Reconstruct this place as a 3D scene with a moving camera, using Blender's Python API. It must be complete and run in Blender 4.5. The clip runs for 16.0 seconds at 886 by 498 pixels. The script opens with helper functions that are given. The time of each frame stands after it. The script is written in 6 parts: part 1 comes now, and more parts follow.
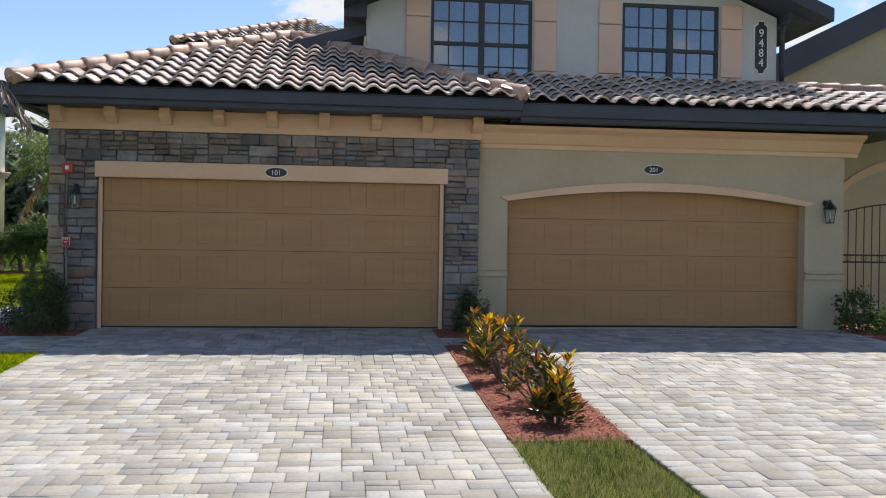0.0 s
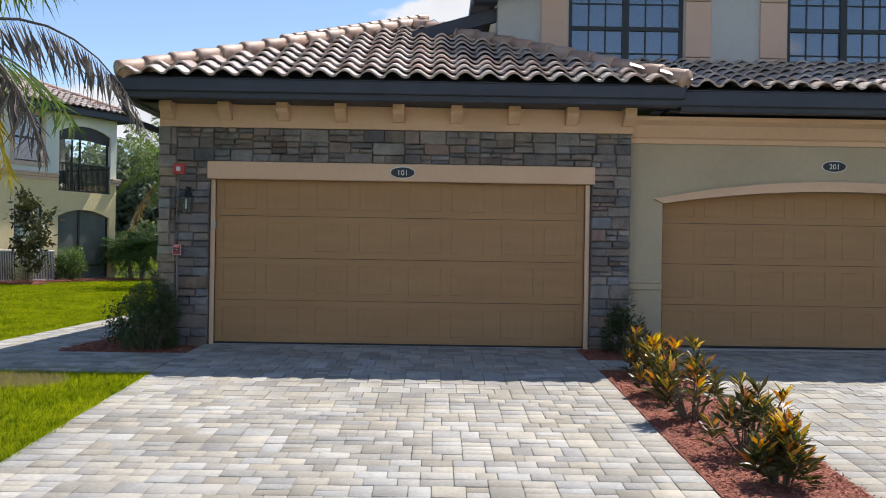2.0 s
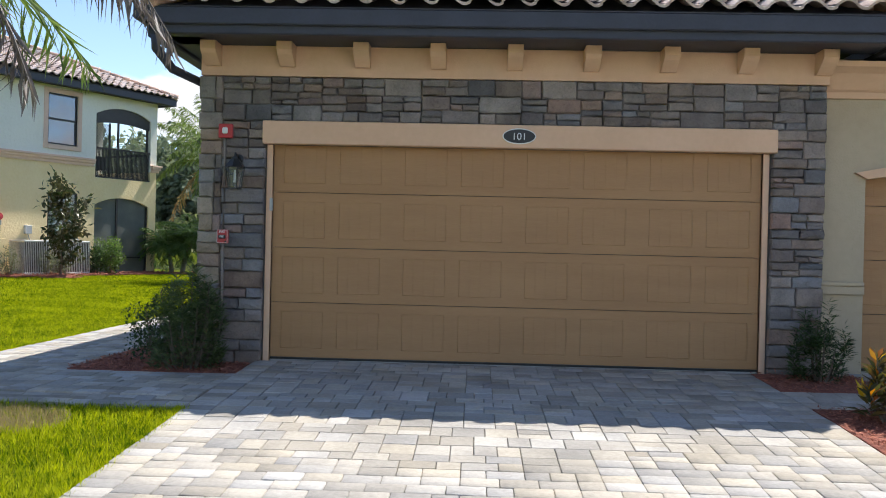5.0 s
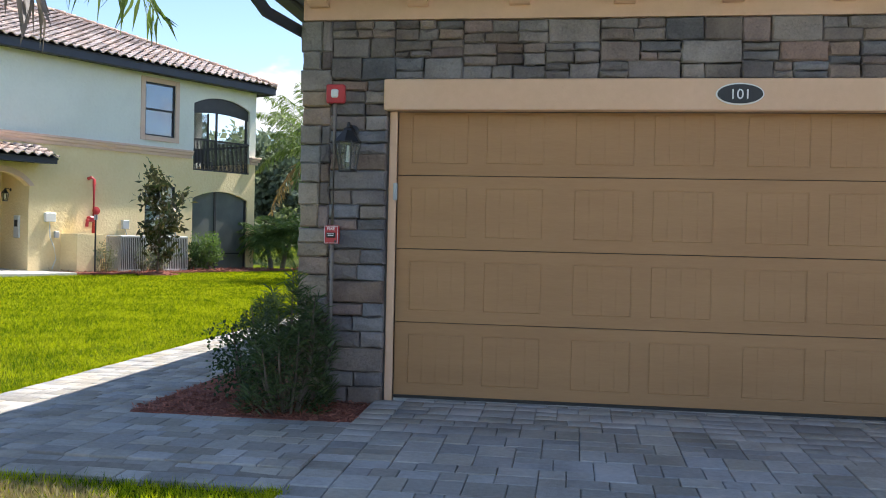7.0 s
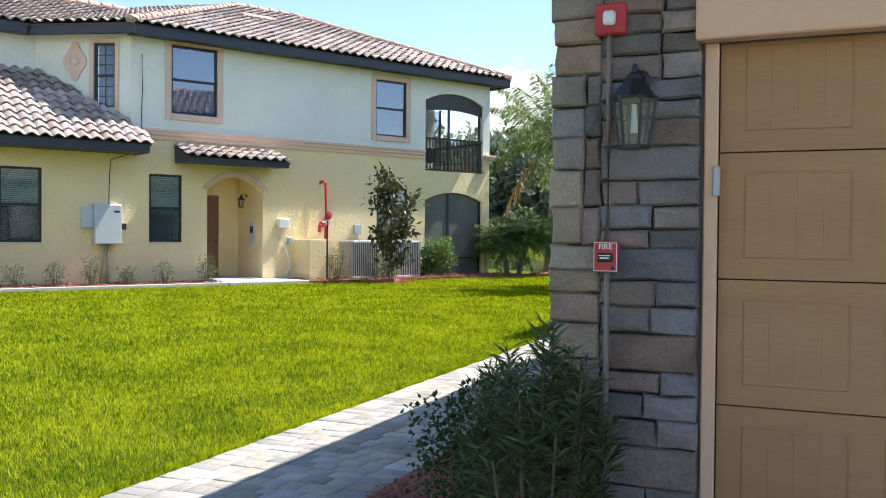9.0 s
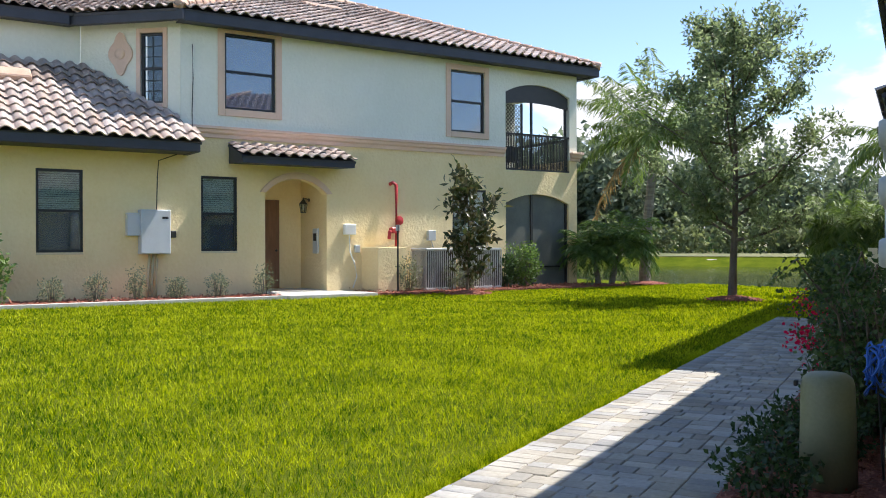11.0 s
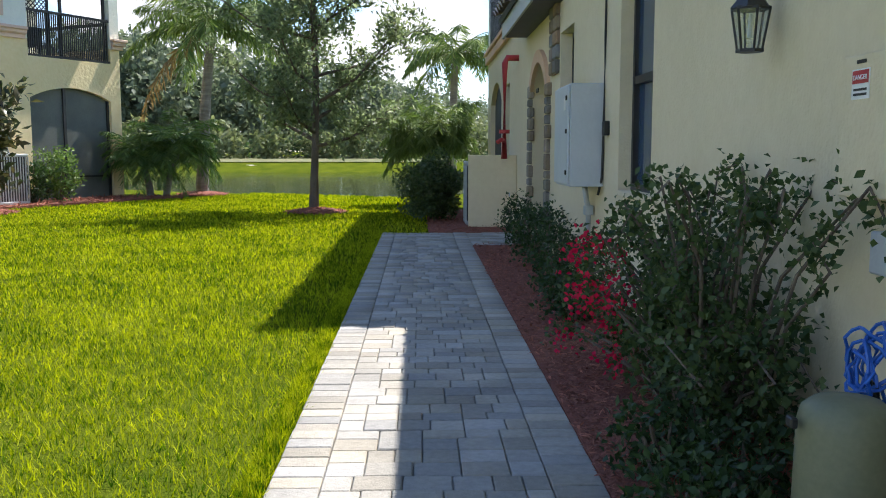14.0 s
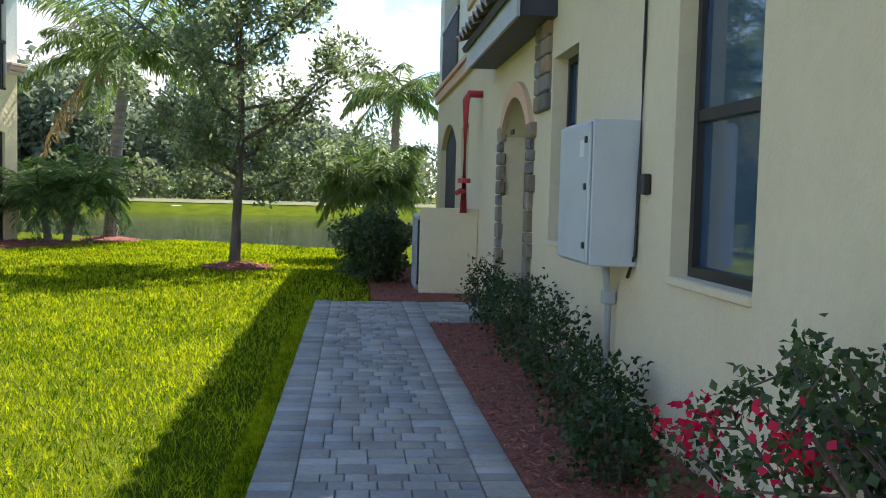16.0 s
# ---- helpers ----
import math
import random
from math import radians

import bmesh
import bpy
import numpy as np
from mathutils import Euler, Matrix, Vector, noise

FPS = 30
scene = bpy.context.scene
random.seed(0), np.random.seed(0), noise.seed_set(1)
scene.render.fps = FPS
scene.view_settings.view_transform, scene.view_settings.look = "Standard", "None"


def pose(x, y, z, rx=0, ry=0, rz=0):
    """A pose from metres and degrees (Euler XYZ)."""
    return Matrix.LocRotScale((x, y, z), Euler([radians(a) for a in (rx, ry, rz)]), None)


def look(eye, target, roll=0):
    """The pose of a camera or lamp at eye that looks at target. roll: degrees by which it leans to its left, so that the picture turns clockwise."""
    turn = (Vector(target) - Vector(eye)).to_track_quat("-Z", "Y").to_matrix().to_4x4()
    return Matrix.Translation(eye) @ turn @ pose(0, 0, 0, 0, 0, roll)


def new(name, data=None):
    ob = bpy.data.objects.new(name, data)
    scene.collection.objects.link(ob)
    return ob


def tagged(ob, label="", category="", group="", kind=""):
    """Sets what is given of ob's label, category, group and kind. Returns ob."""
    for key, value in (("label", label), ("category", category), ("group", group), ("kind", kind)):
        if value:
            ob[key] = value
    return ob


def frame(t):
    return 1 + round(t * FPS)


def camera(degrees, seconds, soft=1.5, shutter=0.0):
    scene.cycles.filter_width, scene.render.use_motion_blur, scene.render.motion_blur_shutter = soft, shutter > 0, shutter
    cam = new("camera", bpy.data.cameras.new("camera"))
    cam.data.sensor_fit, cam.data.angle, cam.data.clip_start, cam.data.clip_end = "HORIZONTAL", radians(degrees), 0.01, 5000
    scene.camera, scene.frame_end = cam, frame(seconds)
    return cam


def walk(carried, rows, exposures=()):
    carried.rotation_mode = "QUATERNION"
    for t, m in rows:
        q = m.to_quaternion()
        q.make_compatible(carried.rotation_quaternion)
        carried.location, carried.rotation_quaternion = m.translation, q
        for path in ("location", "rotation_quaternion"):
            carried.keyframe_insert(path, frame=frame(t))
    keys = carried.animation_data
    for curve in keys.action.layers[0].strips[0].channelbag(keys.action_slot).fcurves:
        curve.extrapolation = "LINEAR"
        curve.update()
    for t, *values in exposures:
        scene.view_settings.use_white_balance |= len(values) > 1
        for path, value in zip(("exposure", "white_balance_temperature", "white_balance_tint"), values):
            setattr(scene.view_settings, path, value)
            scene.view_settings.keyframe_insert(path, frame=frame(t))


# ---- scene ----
EXPOSURES = [(0.0, 0.66, 6350, 12), (3.0, 0.74, 6350, 12), (5.5, 1.06, 6350, 12), (6.3, 1.02, 6350, 12), (7.0, 1.25, 6300, 12), (8.0, 1.4, 6250, 12), (9.5, 1.32, 6250, 12), (11.8, 0.8, 6250, 12), (12.5, 0.55, 6250, 12), (13.0, 1.0, 6250, 12), (13.5, 1.1, 6200, 12), (14.5, 1.4, 6250, 12), (16.0, 1.46, 6250, 12)]
cam = camera(52.2, 16.0, soft=1.0)
PATH = [
    (0, (0.426, 0.63, 1.286), (0.65, 2.617, 1.281), 0.8),
    (0.5, (0.31, 0.963, 1.292), (0.403, 2.961, 1.304), 1.0),
    (1, (0.186, 1.36, 1.289), (0.215, 3.359, 1.31), 1.0),
    (1.5, (0.067, 1.756, 1.296), (0.08, 3.756, 1.311), 0.9),
    (2, (-0.069, 2.174, 1.295), (-0.055, 4.174, 1.303), 0.9),
    (2.5, (-0.203, 2.552, 1.278), (-0.19, 4.552, 1.283), 1.0),
    (3, (-0.381, 2.954, 1.255), (-0.359, 4.954, 1.258), 1.1),
    (3.2, (-0.435, 3.116, 1.257), (-0.417, 5.116, 1.258), 1.3),
    (5.3, (-1.035, 5.424, 1.218), (-1.134, 7.421, 1.213), 1.3),
    (5.5, (-1.109, 5.653, 1.242), (-1.228, 7.65, 1.228), 1.3),
    (6, (-1.284, 6.25, 1.226), (-1.458, 8.243, 1.212), 1.2),
    (6.5, (-1.489, 6.8, 1.234), (-1.71, 8.788, 1.218), 1.5),
    (7, (-1.676, 7.418, 1.266), (-1.958, 9.398, 1.244), 1.3),
    (7.5, (-1.869, 8.046, 1.282), (-2.248, 10.01, 1.259), 0.9),
    (8, (-2.082, 8.645, 1.311), (-2.588, 10.579, 1.282), 1.0),
    (8.5, (-2.32, 9.401, 1.322), (-2.965, 11.294, 1.291), 0.7),
    (9, (-2.562, 10.022, 1.375), (-3.341, 11.864, 1.342), 0.5),
    (9.5, (-2.81, 10.735, 1.4), (-3.711, 12.521, 1.382), -0.1),
    (9.7, (-2.902, 10.968, 1.392), (-3.842, 12.733, 1.388), 0.0),
    (11.8, (-4.491, 13.458, 1.152), (-5.393, 15.243, 1.138), -0.6),
    (12, (-4.609, 13.612, 1.153), (-5.433, 15.434, 1.127), -0.8),
    (12.5, (-4.881, 13.77, 1.212), (-5.426, 15.693, 1.157), -0.3),
    (13, (-5.118, 14.055, 1.237), (-5.367, 16.036, 1.131), -0.6),
    (13.5, (-5.289, 14.606, 1.22), (-5.349, 16.598, 1.051), -0.3),
    (14, (-5.427, 15.157, 1.242), (-5.377, 17.145, 1.024), 0.0),
    (14.5, (-5.51, 15.712, 1.257), (-5.396, 17.697, 1.043), 1.3),
    (15, (-5.556, 16.317, 1.29), (-5.395, 18.306, 1.159), 1.8),
    (15.5, (-5.552, 16.91, 1.316), (-5.372, 18.898, 1.191), 1.4),
    (16, (-5.557, 17.593, 1.325), (-5.357, 19.58, 1.207), 1.5),
]
walk(cam, [(t, look(eye, target, roll)) for t, eye, target, roll in PATH], EXPOSURES)

# ---- light ----
SUN_WAY = Vector((0.39, 0.46, 1.0)).normalized()
world = bpy.data.worlds.new("sky")
scene.world = world
world.use_nodes = True
wn = world.node_tree.nodes
sky = wn.new("ShaderNodeTexSky")
sky.sky_type, sky.sun_disc = "NISHITA", False
sky.sun_elevation = math.asin(SUN_WAY.z)
sky.sun_rotation = math.atan2(SUN_WAY.x, SUN_WAY.y)
sky.air_density, sky.dust_density, sky.ozone_density = 0.8, 0.0, 0.4
wn["Background"].inputs["Strength"].default_value = 0.112
world.node_tree.links.new(sky.outputs["Color"], wn["Background"].inputs["Color"])
sun_data = bpy.data.lights.new("sun", "SUN")
sun_data.energy, sun_data.angle, sun_data.color = 4.0, radians(0.53), (1.0, 0.95, 0.86)
sun = new("sun", sun_data)
sun.matrix_world = look(SUN_WAY * 60, (0, 0, 0))


# ---- materials ----
def nodes_of(name):
    m = bpy.data.materials.new(name)
    m.use_nodes = True
    return m, m.node_tree.nodes, m.node_tree.links, m.node_tree.nodes["Principled BSDF"]


def surf(name, c1, c2, scale=3.0, rough=0.8, bump=0.0, bscale=60.0, vary=0.0, metal=0.0, hue=0.0, fine=0.25, stretch=(1, 1, 1), island=False, spec=0.5, sheen=0.0):
    """Two-tone surface: blotches at one scale, grain at a finer one, a bump, and a change from piece to piece."""
    m, n, l, b = nodes_of(name)
    geo = n.new("ShaderNodeNewGeometry")
    mp = n.new("ShaderNodeMapping")
    mp.inputs["Scale"].default_value = stretch
    l.new(geo.outputs["Position"], mp.inputs["Vector"])
    big = n.new("ShaderNodeTexNoise")
    big.inputs["Scale"].default_value, big.inputs["Detail"].default_value = scale, 6
    small = n.new("ShaderNodeTexNoise")
    small.inputs["Scale"].default_value, small.inputs["Detail"].default_value = scale * 14, 3
    for t in (big, small):
        l.new(mp.outputs["Vector"], t.inputs["Vector"])
    add = n.new("ShaderNodeMath")
    add.operation = "MULTIPLY_ADD"
    l.new(small.outputs["Fac"], add.inputs[0])
    add.inputs[1].default_value = fine * 2
    l.new(big.outputs["Fac"], add.inputs[2])
    rng = n.new("ShaderNodeMapRange")
    rng.inputs["From Min"].default_value, rng.inputs["From Max"].default_value = 0.3 + fine, 0.7 + fine
    l.new(add.outputs[0], rng.inputs["Value"])
    mix = n.new("ShaderNodeMix")
    mix.data_type = "RGBA"
    mix.inputs[6].default_value, mix.inputs[7].default_value = (*c1, 1), (*c2, 1)
    l.new(rng.outputs["Result"], mix.inputs[0])
    out = mix.outputs[2]
    if vary or hue:
        if island:
            src = geo.outputs["Random Per Island"]
        else:
            src = n.new("ShaderNodeObjectInfo").outputs["Random"]
        hsv = n.new("ShaderNodeHueSaturation")
        r1 = n.new("ShaderNodeMapRange")
        r1.inputs["To Min"].default_value, r1.inputs["To Max"].default_value = 1 - vary, 1 + vary
        l.new(src, r1.inputs["Value"])
        l.new(r1.outputs["Result"], hsv.inputs["Value"])
        if hue:
            mul = n.new("ShaderNodeMath")
            mul.operation = "MULTIPLY"
            mul.inputs[1].default_value = 37.7
            frac = n.new("ShaderNodeMath")
            frac.operation = "FRACT"
            l.new(src, mul.inputs[0])
            l.new(mul.outputs[0], frac.inputs[0])
            r2 = n.new("ShaderNodeMapRange")
            r2.inputs["To Min"].default_value, r2.inputs["To Max"].default_value = 1 - hue, 1 + hue
            l.new(frac.outputs[0], r2.inputs["Value"])
            l.new(r2.outputs["Result"], hsv.inputs["Saturation"])
        l.new(out, hsv.inputs["Color"])
        out = hsv.outputs["Color"]
    l.new(out, b.inputs["Base Color"])
    b.inputs["Roughness"].default_value, b.inputs["Metallic"].default_value = rough, metal
    b.inputs["Specular IOR Level"].default_value = spec
    if bump:
        t = n.new("ShaderNodeTexNoise")
        t.inputs["Scale"].default_value, t.inputs["Detail"].default_value = bscale, 4
        l.new(mp.outputs["Vector"], t.inputs["Vector"])
        bp = n.new("ShaderNodeBump")
        bp.inputs["Strength"].default_value, bp.inputs["Distance"].default_value = 1.0, bump
        l.new(t.outputs["Fac"], bp.inputs["Height"])
        l.new(bp.outputs["Normal"], b.inputs["Normal"])
    return m


def foliage(name, c1, c2, rough=0.5, through_light=0.35, vary=0.35, spec=0.35, clumps=0.0):
    """Leaves: colour from leaf to leaf, and light passing through."""
    m, n, l, b = nodes_of(name)
    geo = n.new("ShaderNodeNewGeometry")
    mix = n.new("ShaderNodeMix")
    mix.data_type = "RGBA"
    mix.inputs[6].default_value, mix.inputs[7].default_value = (*c1, 1), (*c2, 1)
    l.new(geo.outputs["Random Per Island"], mix.inputs[0])
    if clumps:
        fac = geo.outputs["Random Per Island"]
        for scale, part_of in ((13.0, 1.0), (1.1, 0.55)):
            ns = n.new("ShaderNodeTexNoise")
            ns.inputs["Scale"].default_value, ns.inputs["Detail"].default_value = scale, 3
            l.new(geo.outputs["Position"], ns.inputs["Vector"])
            rg = n.new("ShaderNodeMapRange")
            rg.inputs["From Min"].default_value, rg.inputs["From Max"].default_value = 0.32, 0.68
            rg.inputs["To Min"].default_value, rg.inputs["To Max"].default_value = -clumps * part_of, clumps * part_of
            l.new(ns.outputs["Fac"], rg.inputs["Value"])
            ad = n.new("ShaderNodeMath")
            ad.use_clamp = part_of < 1
            l.new(fac, ad.inputs[0])
            l.new(rg.outputs["Result"], ad.inputs[1])
            fac = ad.outputs[0]
        l.new(fac, mix.inputs[0])
    l.new(mix.outputs[2], b.inputs["Base Color"])
    b.inputs["Roughness"].default_value = rough
    b.inputs["Specular IOR Level"].default_value = spec
    tr = n.new("ShaderNodeBsdfTranslucent")
    hsv = n.new("ShaderNodeHueSaturation")
    hsv.inputs["Value"].default_value, hsv.inputs["Saturation"].default_value = 1.5, 1.15
    l.new(mix.outputs[2], hsv.inputs["Color"])
    l.new(hsv.outputs["Color"], tr.inputs["Color"])
    sh = n.new("ShaderNodeMixShader")
    sh.inputs[0].default_value = through_light
    l.new(b.outputs[0], sh.inputs[1])
    l.new(tr.outputs[0], sh.inputs[2])
    l.new(sh.outputs[0], n["Material Output"].inputs["Surface"])
    return m


def pane_glass(name, tint, rough=0.03, alpha=0.3):
    """Window glass: a clear sheet that mirrors the sky over a dark backing."""
    m, n, l, b = nodes_of(name)
    b.inputs["Base Color"].default_value = (*tint, 1)
    b.inputs["Roughness"].default_value = rough
    b.inputs["Specular IOR Level"].default_value = 0.9
    b.inputs["IOR"].default_value = 2.1
    tr = n.new("ShaderNodeBsdfTransparent")
    tr.inputs["Color"].default_value = (0.92, 0.96, 0.95, 1)
    sh = n.new("ShaderNodeMixShader")
    sh.inputs[0].default_value = alpha
    l.new(tr.outputs[0], sh.inputs[1])
    l.new(b.outputs[0], sh.inputs[2])
    l.new(sh.outputs[0], n["Material Output"].inputs["Surface"])
    return m


STUCCO_Y = surf("stucco_yellow", (0.82, 0.65, 0.35), (0.88, 0.72, 0.42), 0.9, 0.9, 0.016, 13)
STUCCO_W = surf("stucco_pale", (0.76, 0.76, 0.66), (0.82, 0.82, 0.72), 0.8, 0.9, 0.016, 14)
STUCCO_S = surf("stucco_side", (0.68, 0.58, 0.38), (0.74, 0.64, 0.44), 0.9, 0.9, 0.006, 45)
STUCCO_G = surf("stucco_tan", (0.42, 0.345, 0.235), (0.47, 0.39, 0.27), 0.9, 0.9, 0.004, 50)
PEACH = surf("peach_trim", (0.66, 0.43, 0.275), (0.72, 0.48, 0.32), 1.2, 0.85, 0.002, 60)
PEACH_L = surf("pale_peach_trim", (0.70, 0.50, 0.38), (0.76, 0.56, 0.44), 1.2, 0.85, 0.002, 60)
SHUTTER = surf("shutter_paint", (0.66, 0.44, 0.33), (0.70, 0.48, 0.37), 1.5, 0.8, 0.002, 60)
DOOR_TAN = surf("garage_door_paint", (0.350, 0.185, 0.074), (0.392, 0.215, 0.090), 0.9, 0.55, 0.0012, 18, stretch=(1, 1, 7))
FASCIA = surf("dark_fascia", (0.034, 0.037, 0.052), (0.046, 0.050, 0.068), 3, 0.55, 0.001, 30)
BRONZE = surf("bronze_frame", (0.016, 0.016, 0.018), (0.024, 0.023, 0.024), 6, 0.4)
STONE = surf("ledge_stone", (0.148, 0.126, 0.116), (0.25, 0.215, 0.192), 5, 0.9, 0.02, 22, vary=0.28, hue=0.5)
# paler copy of the stone: brighter light at the pier's corner put into colour
QUOIN = surf("corner_stone", (0.215, 0.180, 0.140), (0.330, 0.280, 0.220), 5, 0.9, 0.02, 22, vary=0.24, hue=0.4)
for mat in (STONE, QUOIN):
    # each stone leans to grey-blue, brown, rust or sand
    n, l = mat.node_tree.nodes, mat.node_tree.links
    base = n["Principled BSDF"].inputs["Base Color"]
    ramp = n.new("ShaderNodeValToRGB")
    ramp.color_ramp.interpolation = "CONSTANT"
    ramp.color_ramp.elements[0].color = (0.80, 0.86, 0.95, 1)
    ramp.color_ramp.elements[1].position, ramp.color_ramp.elements[1].color = 0.86, (1.12, 1.0, 0.90, 1)
    for at, tint in ((0.24, (1.02, 0.98, 0.94)), (0.46, (0.88, 0.86, 0.87)), (0.66, (1.08, 0.93, 0.90)), (0.74, (0.97, 0.98, 1.0))):
        ramp.color_ramp.elements.new(at).color = (*tint, 1)
    swirl = n.new("ShaderNodeMath")
    swirl.operation = "MULTIPLY"
    swirl.inputs[1].default_value = 91.3
    part_of = n.new("ShaderNodeMath")
    part_of.operation = "FRACT"
    l.new(n.new("ShaderNodeObjectInfo").outputs["Random"], swirl.inputs[0])
    l.new(swirl.outputs[0], part_of.inputs[0])
    l.new(part_of.outputs[0], ramp.inputs["Fac"])
    mul = n.new("ShaderNodeMix")
    mul.data_type, mul.blend_type = "RGBA", "MULTIPLY"
    mul.inputs[0].default_value = 1.0
    l.new(base.links[0].from_socket, mul.inputs[6])
    l.new(ramp.outputs["Color"], mul.inputs[7])
    l.new(mul.outputs[2], base)
MORTAR = surf("mortar", (0.10, 0.09, 0.08), (0.15, 0.135, 0.12), 8, 0.95, 0.006, 60)
# one tile, two tones: sun on the tops put into the paler TILE
TILE = surf("sunlit_clay_tile", (0.38, 0.29, 0.245), (0.58, 0.485, 0.43), 3.2, 0.5, 0.004, 40, vary=0.24, hue=0.25)
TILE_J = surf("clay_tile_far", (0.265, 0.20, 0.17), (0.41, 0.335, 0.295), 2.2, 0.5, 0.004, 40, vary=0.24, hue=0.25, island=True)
RIDGE = surf("ridge_tile", (0.40, 0.24, 0.165), (0.52, 0.36, 0.27), 2.5, 0.55, 0.004, 40, vary=0.2)
PAVER = surf("paver", (0.275, 0.255, 0.22), (0.41, 0.38, 0.33), 2.2, 0.85, 0.005, 90, vary=0.24, hue=0.5)
PAVER_J = surf("paver_far", (0.275, 0.255, 0.22), (0.41, 0.38, 0.33), 2.2, 0.85, 0.005, 90, vary=0.24, hue=0.5, island=True)
SAND = surf("joint_sand", (0.20, 0.175, 0.14), (0.27, 0.24, 0.195), 20, 0.95, 0.003, 120)
SOIL = surf("lawn_ground", (0.06, 0.085, 0.008), (0.11, 0.13, 0.012), 0.7, 0.95, 0.02, 60, spec=0.0)
MULCH_G = surf("mulch_ground", (0.20, 0.062, 0.040), (0.32, 0.11, 0.07), 12, 0.95, 0.03, 45)
MULCH = surf("mulch_chips", (0.25, 0.08, 0.05), (0.42, 0.165, 0.105), 16, 0.9, vary=0.4, island=True)
GLASS = pane_glass("window_glass", (0.07, 0.12, 0.17))
# blue base colour paints in the sky mirrored by these panes
GLASS_SKY = pane_glass("sky_blue_window_glass", (0.045, 0.10, 0.19), 0.03, 0.78)
WHITE = surf("white_paint", (0.74, 0.74, 0.72), (0.80, 0.80, 0.78), 4, 0.5)
STEEL = surf("grey_steel", (0.50, 0.53, 0.56), (0.56, 0.59, 0.62), 3, 0.4, 0.0004, 30)
GREY = surf("grey_plastic", (0.40, 0.42, 0.43), (0.46, 0.48, 0.49), 5, 0.5)
RED = surf("red_paint", (0.42, 0.03, 0.035), (0.50, 0.045, 0.05), 6, 0.45)
TAUPE = surf("taupe_paint", (0.20, 0.165, 0.135), (0.26, 0.215, 0.18), 6, 0.6)
BLACK = surf("black_iron", (0.012, 0.012, 0.013), (0.022, 0.022, 0.022), 8, 0.45)
PIPE = surf("beige_pipe", (0.55, 0.45, 0.26), (0.62, 0.52, 0.31), 5, 0.6)
BARK = surf("bark", (0.10, 0.075, 0.055), (0.19, 0.15, 0.115), 7, 0.95, 0.03, 30, stretch=(1, 1, 0.35))
PALMBARK = surf("palm_bark", (0.19, 0.165, 0.14), (0.31, 0.28, 0.24), 6, 0.95, 0.03, 22, stretch=(0.4, 0.4, 3))
CONCRETE = surf("concrete", (0.45, 0.43, 0.39), (0.55, 0.53, 0.48), 2, 0.9, 0.003, 70)
# near-black; behind glass and garage doors it stands in for interior shade
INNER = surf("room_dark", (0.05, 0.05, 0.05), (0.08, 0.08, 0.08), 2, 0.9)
BLIND = surf("blind_slats", (0.66, 0.74, 0.66), (0.74, 0.82, 0.74), 3, 0.6)
WOODDOOR = surf("brown_door", (0.17, 0.075, 0.035), (0.23, 0.11, 0.055), 3, 0.5, 0.001, 20, stretch=(6, 6, 1))
LEAF_OAK = foliage("leaf_oak", (0.10, 0.135, 0.065), (0.26, 0.30, 0.16), 0.35, 0.55)
LEAF_PALM = foliage("leaf_palm", (0.10, 0.155, 0.04), (0.21, 0.27, 0.085))
LEAF_DARK = foliage("leaf_dark", (0.022, 0.045, 0.015), (0.055, 0.095, 0.03), 0.4)
LEAF_NEEDLE = foliage("leaf_needle", (0.04, 0.07, 0.025), (0.12, 0.16, 0.06), 0.4)
LEAF_MAG = foliage("leaf_magnolia", (0.03, 0.05, 0.02), (0.085, 0.075, 0.035), 0.3)
LEAF_BUSH = foliage("leaf_bush", (0.07, 0.13, 0.032), (0.17, 0.24, 0.07))
LEAF_GREY = foliage("leaf_greygreen", (0.10, 0.125, 0.075), (0.20, 0.22, 0.13))
LEAF_BOUG = foliage("leaf_bougainvillea", (0.03, 0.062, 0.02), (0.10, 0.14, 0.048), 0.5)
LEAF_DRY = foliage("leaf_dry_frond", (0.22, 0.15, 0.07), (0.34, 0.25, 0.12))
LEAF_DEAD = foliage("leaf_dead_frond", (0.10, 0.082, 0.072), (0.21, 0.18, 0.155), 0.6, 0.2)
LEAF_YELLOW = foliage("leaf_yellow_frond", (0.42, 0.33, 0.04), (0.55, 0.42, 0.05), 0.5, 0.4)
# woodland leaves paled and greyed: distance haze put into the colour
LEAF_FAR = foliage("leaf_hazed_wood", (0.10, 0.13, 0.08), (0.20, 0.23, 0.14), 0.6)
LEAF_HEDGE = foliage("leaf_far_hedge", (0.06, 0.11, 0.045), (0.10, 0.16, 0.065))
LEAF_SCRUB = foliage("leaf_bank_scrub", (0.11, 0.135, 0.06), (0.21, 0.235, 0.11), 0.6)
GRASS = foliage("grass_blades", (0.046, 0.108, 0.006), (0.50, 0.52, 0.03), 0.8, 0.42, spec=0.0, clumps=0.40)
GRASS_DULL = foliage("shaggy_grass_blades", (0.06, 0.10, 0.02), (0.36, 0.33, 0.14), 0.7, 0.35, spec=0.1, clumps=0.36)
GRASS_DRY = foliage("dry_grass", (0.26, 0.21, 0.10), (0.36, 0.30, 0.15), 0.7, 0.3)
BRACT = foliage("red_bracts", (0.52, 0.012, 0.05), (0.70, 0.03, 0.09), 0.6, 0.4)
CROT_Y = foliage("croton_yellow", (0.62, 0.46, 0.03), (0.42, 0.10, 0.02), 0.35, 0.3)
CROT_G = foliage("croton_green", (0.035, 0.055, 0.015), (0.11, 0.075, 0.025), 0.35, 0.3)


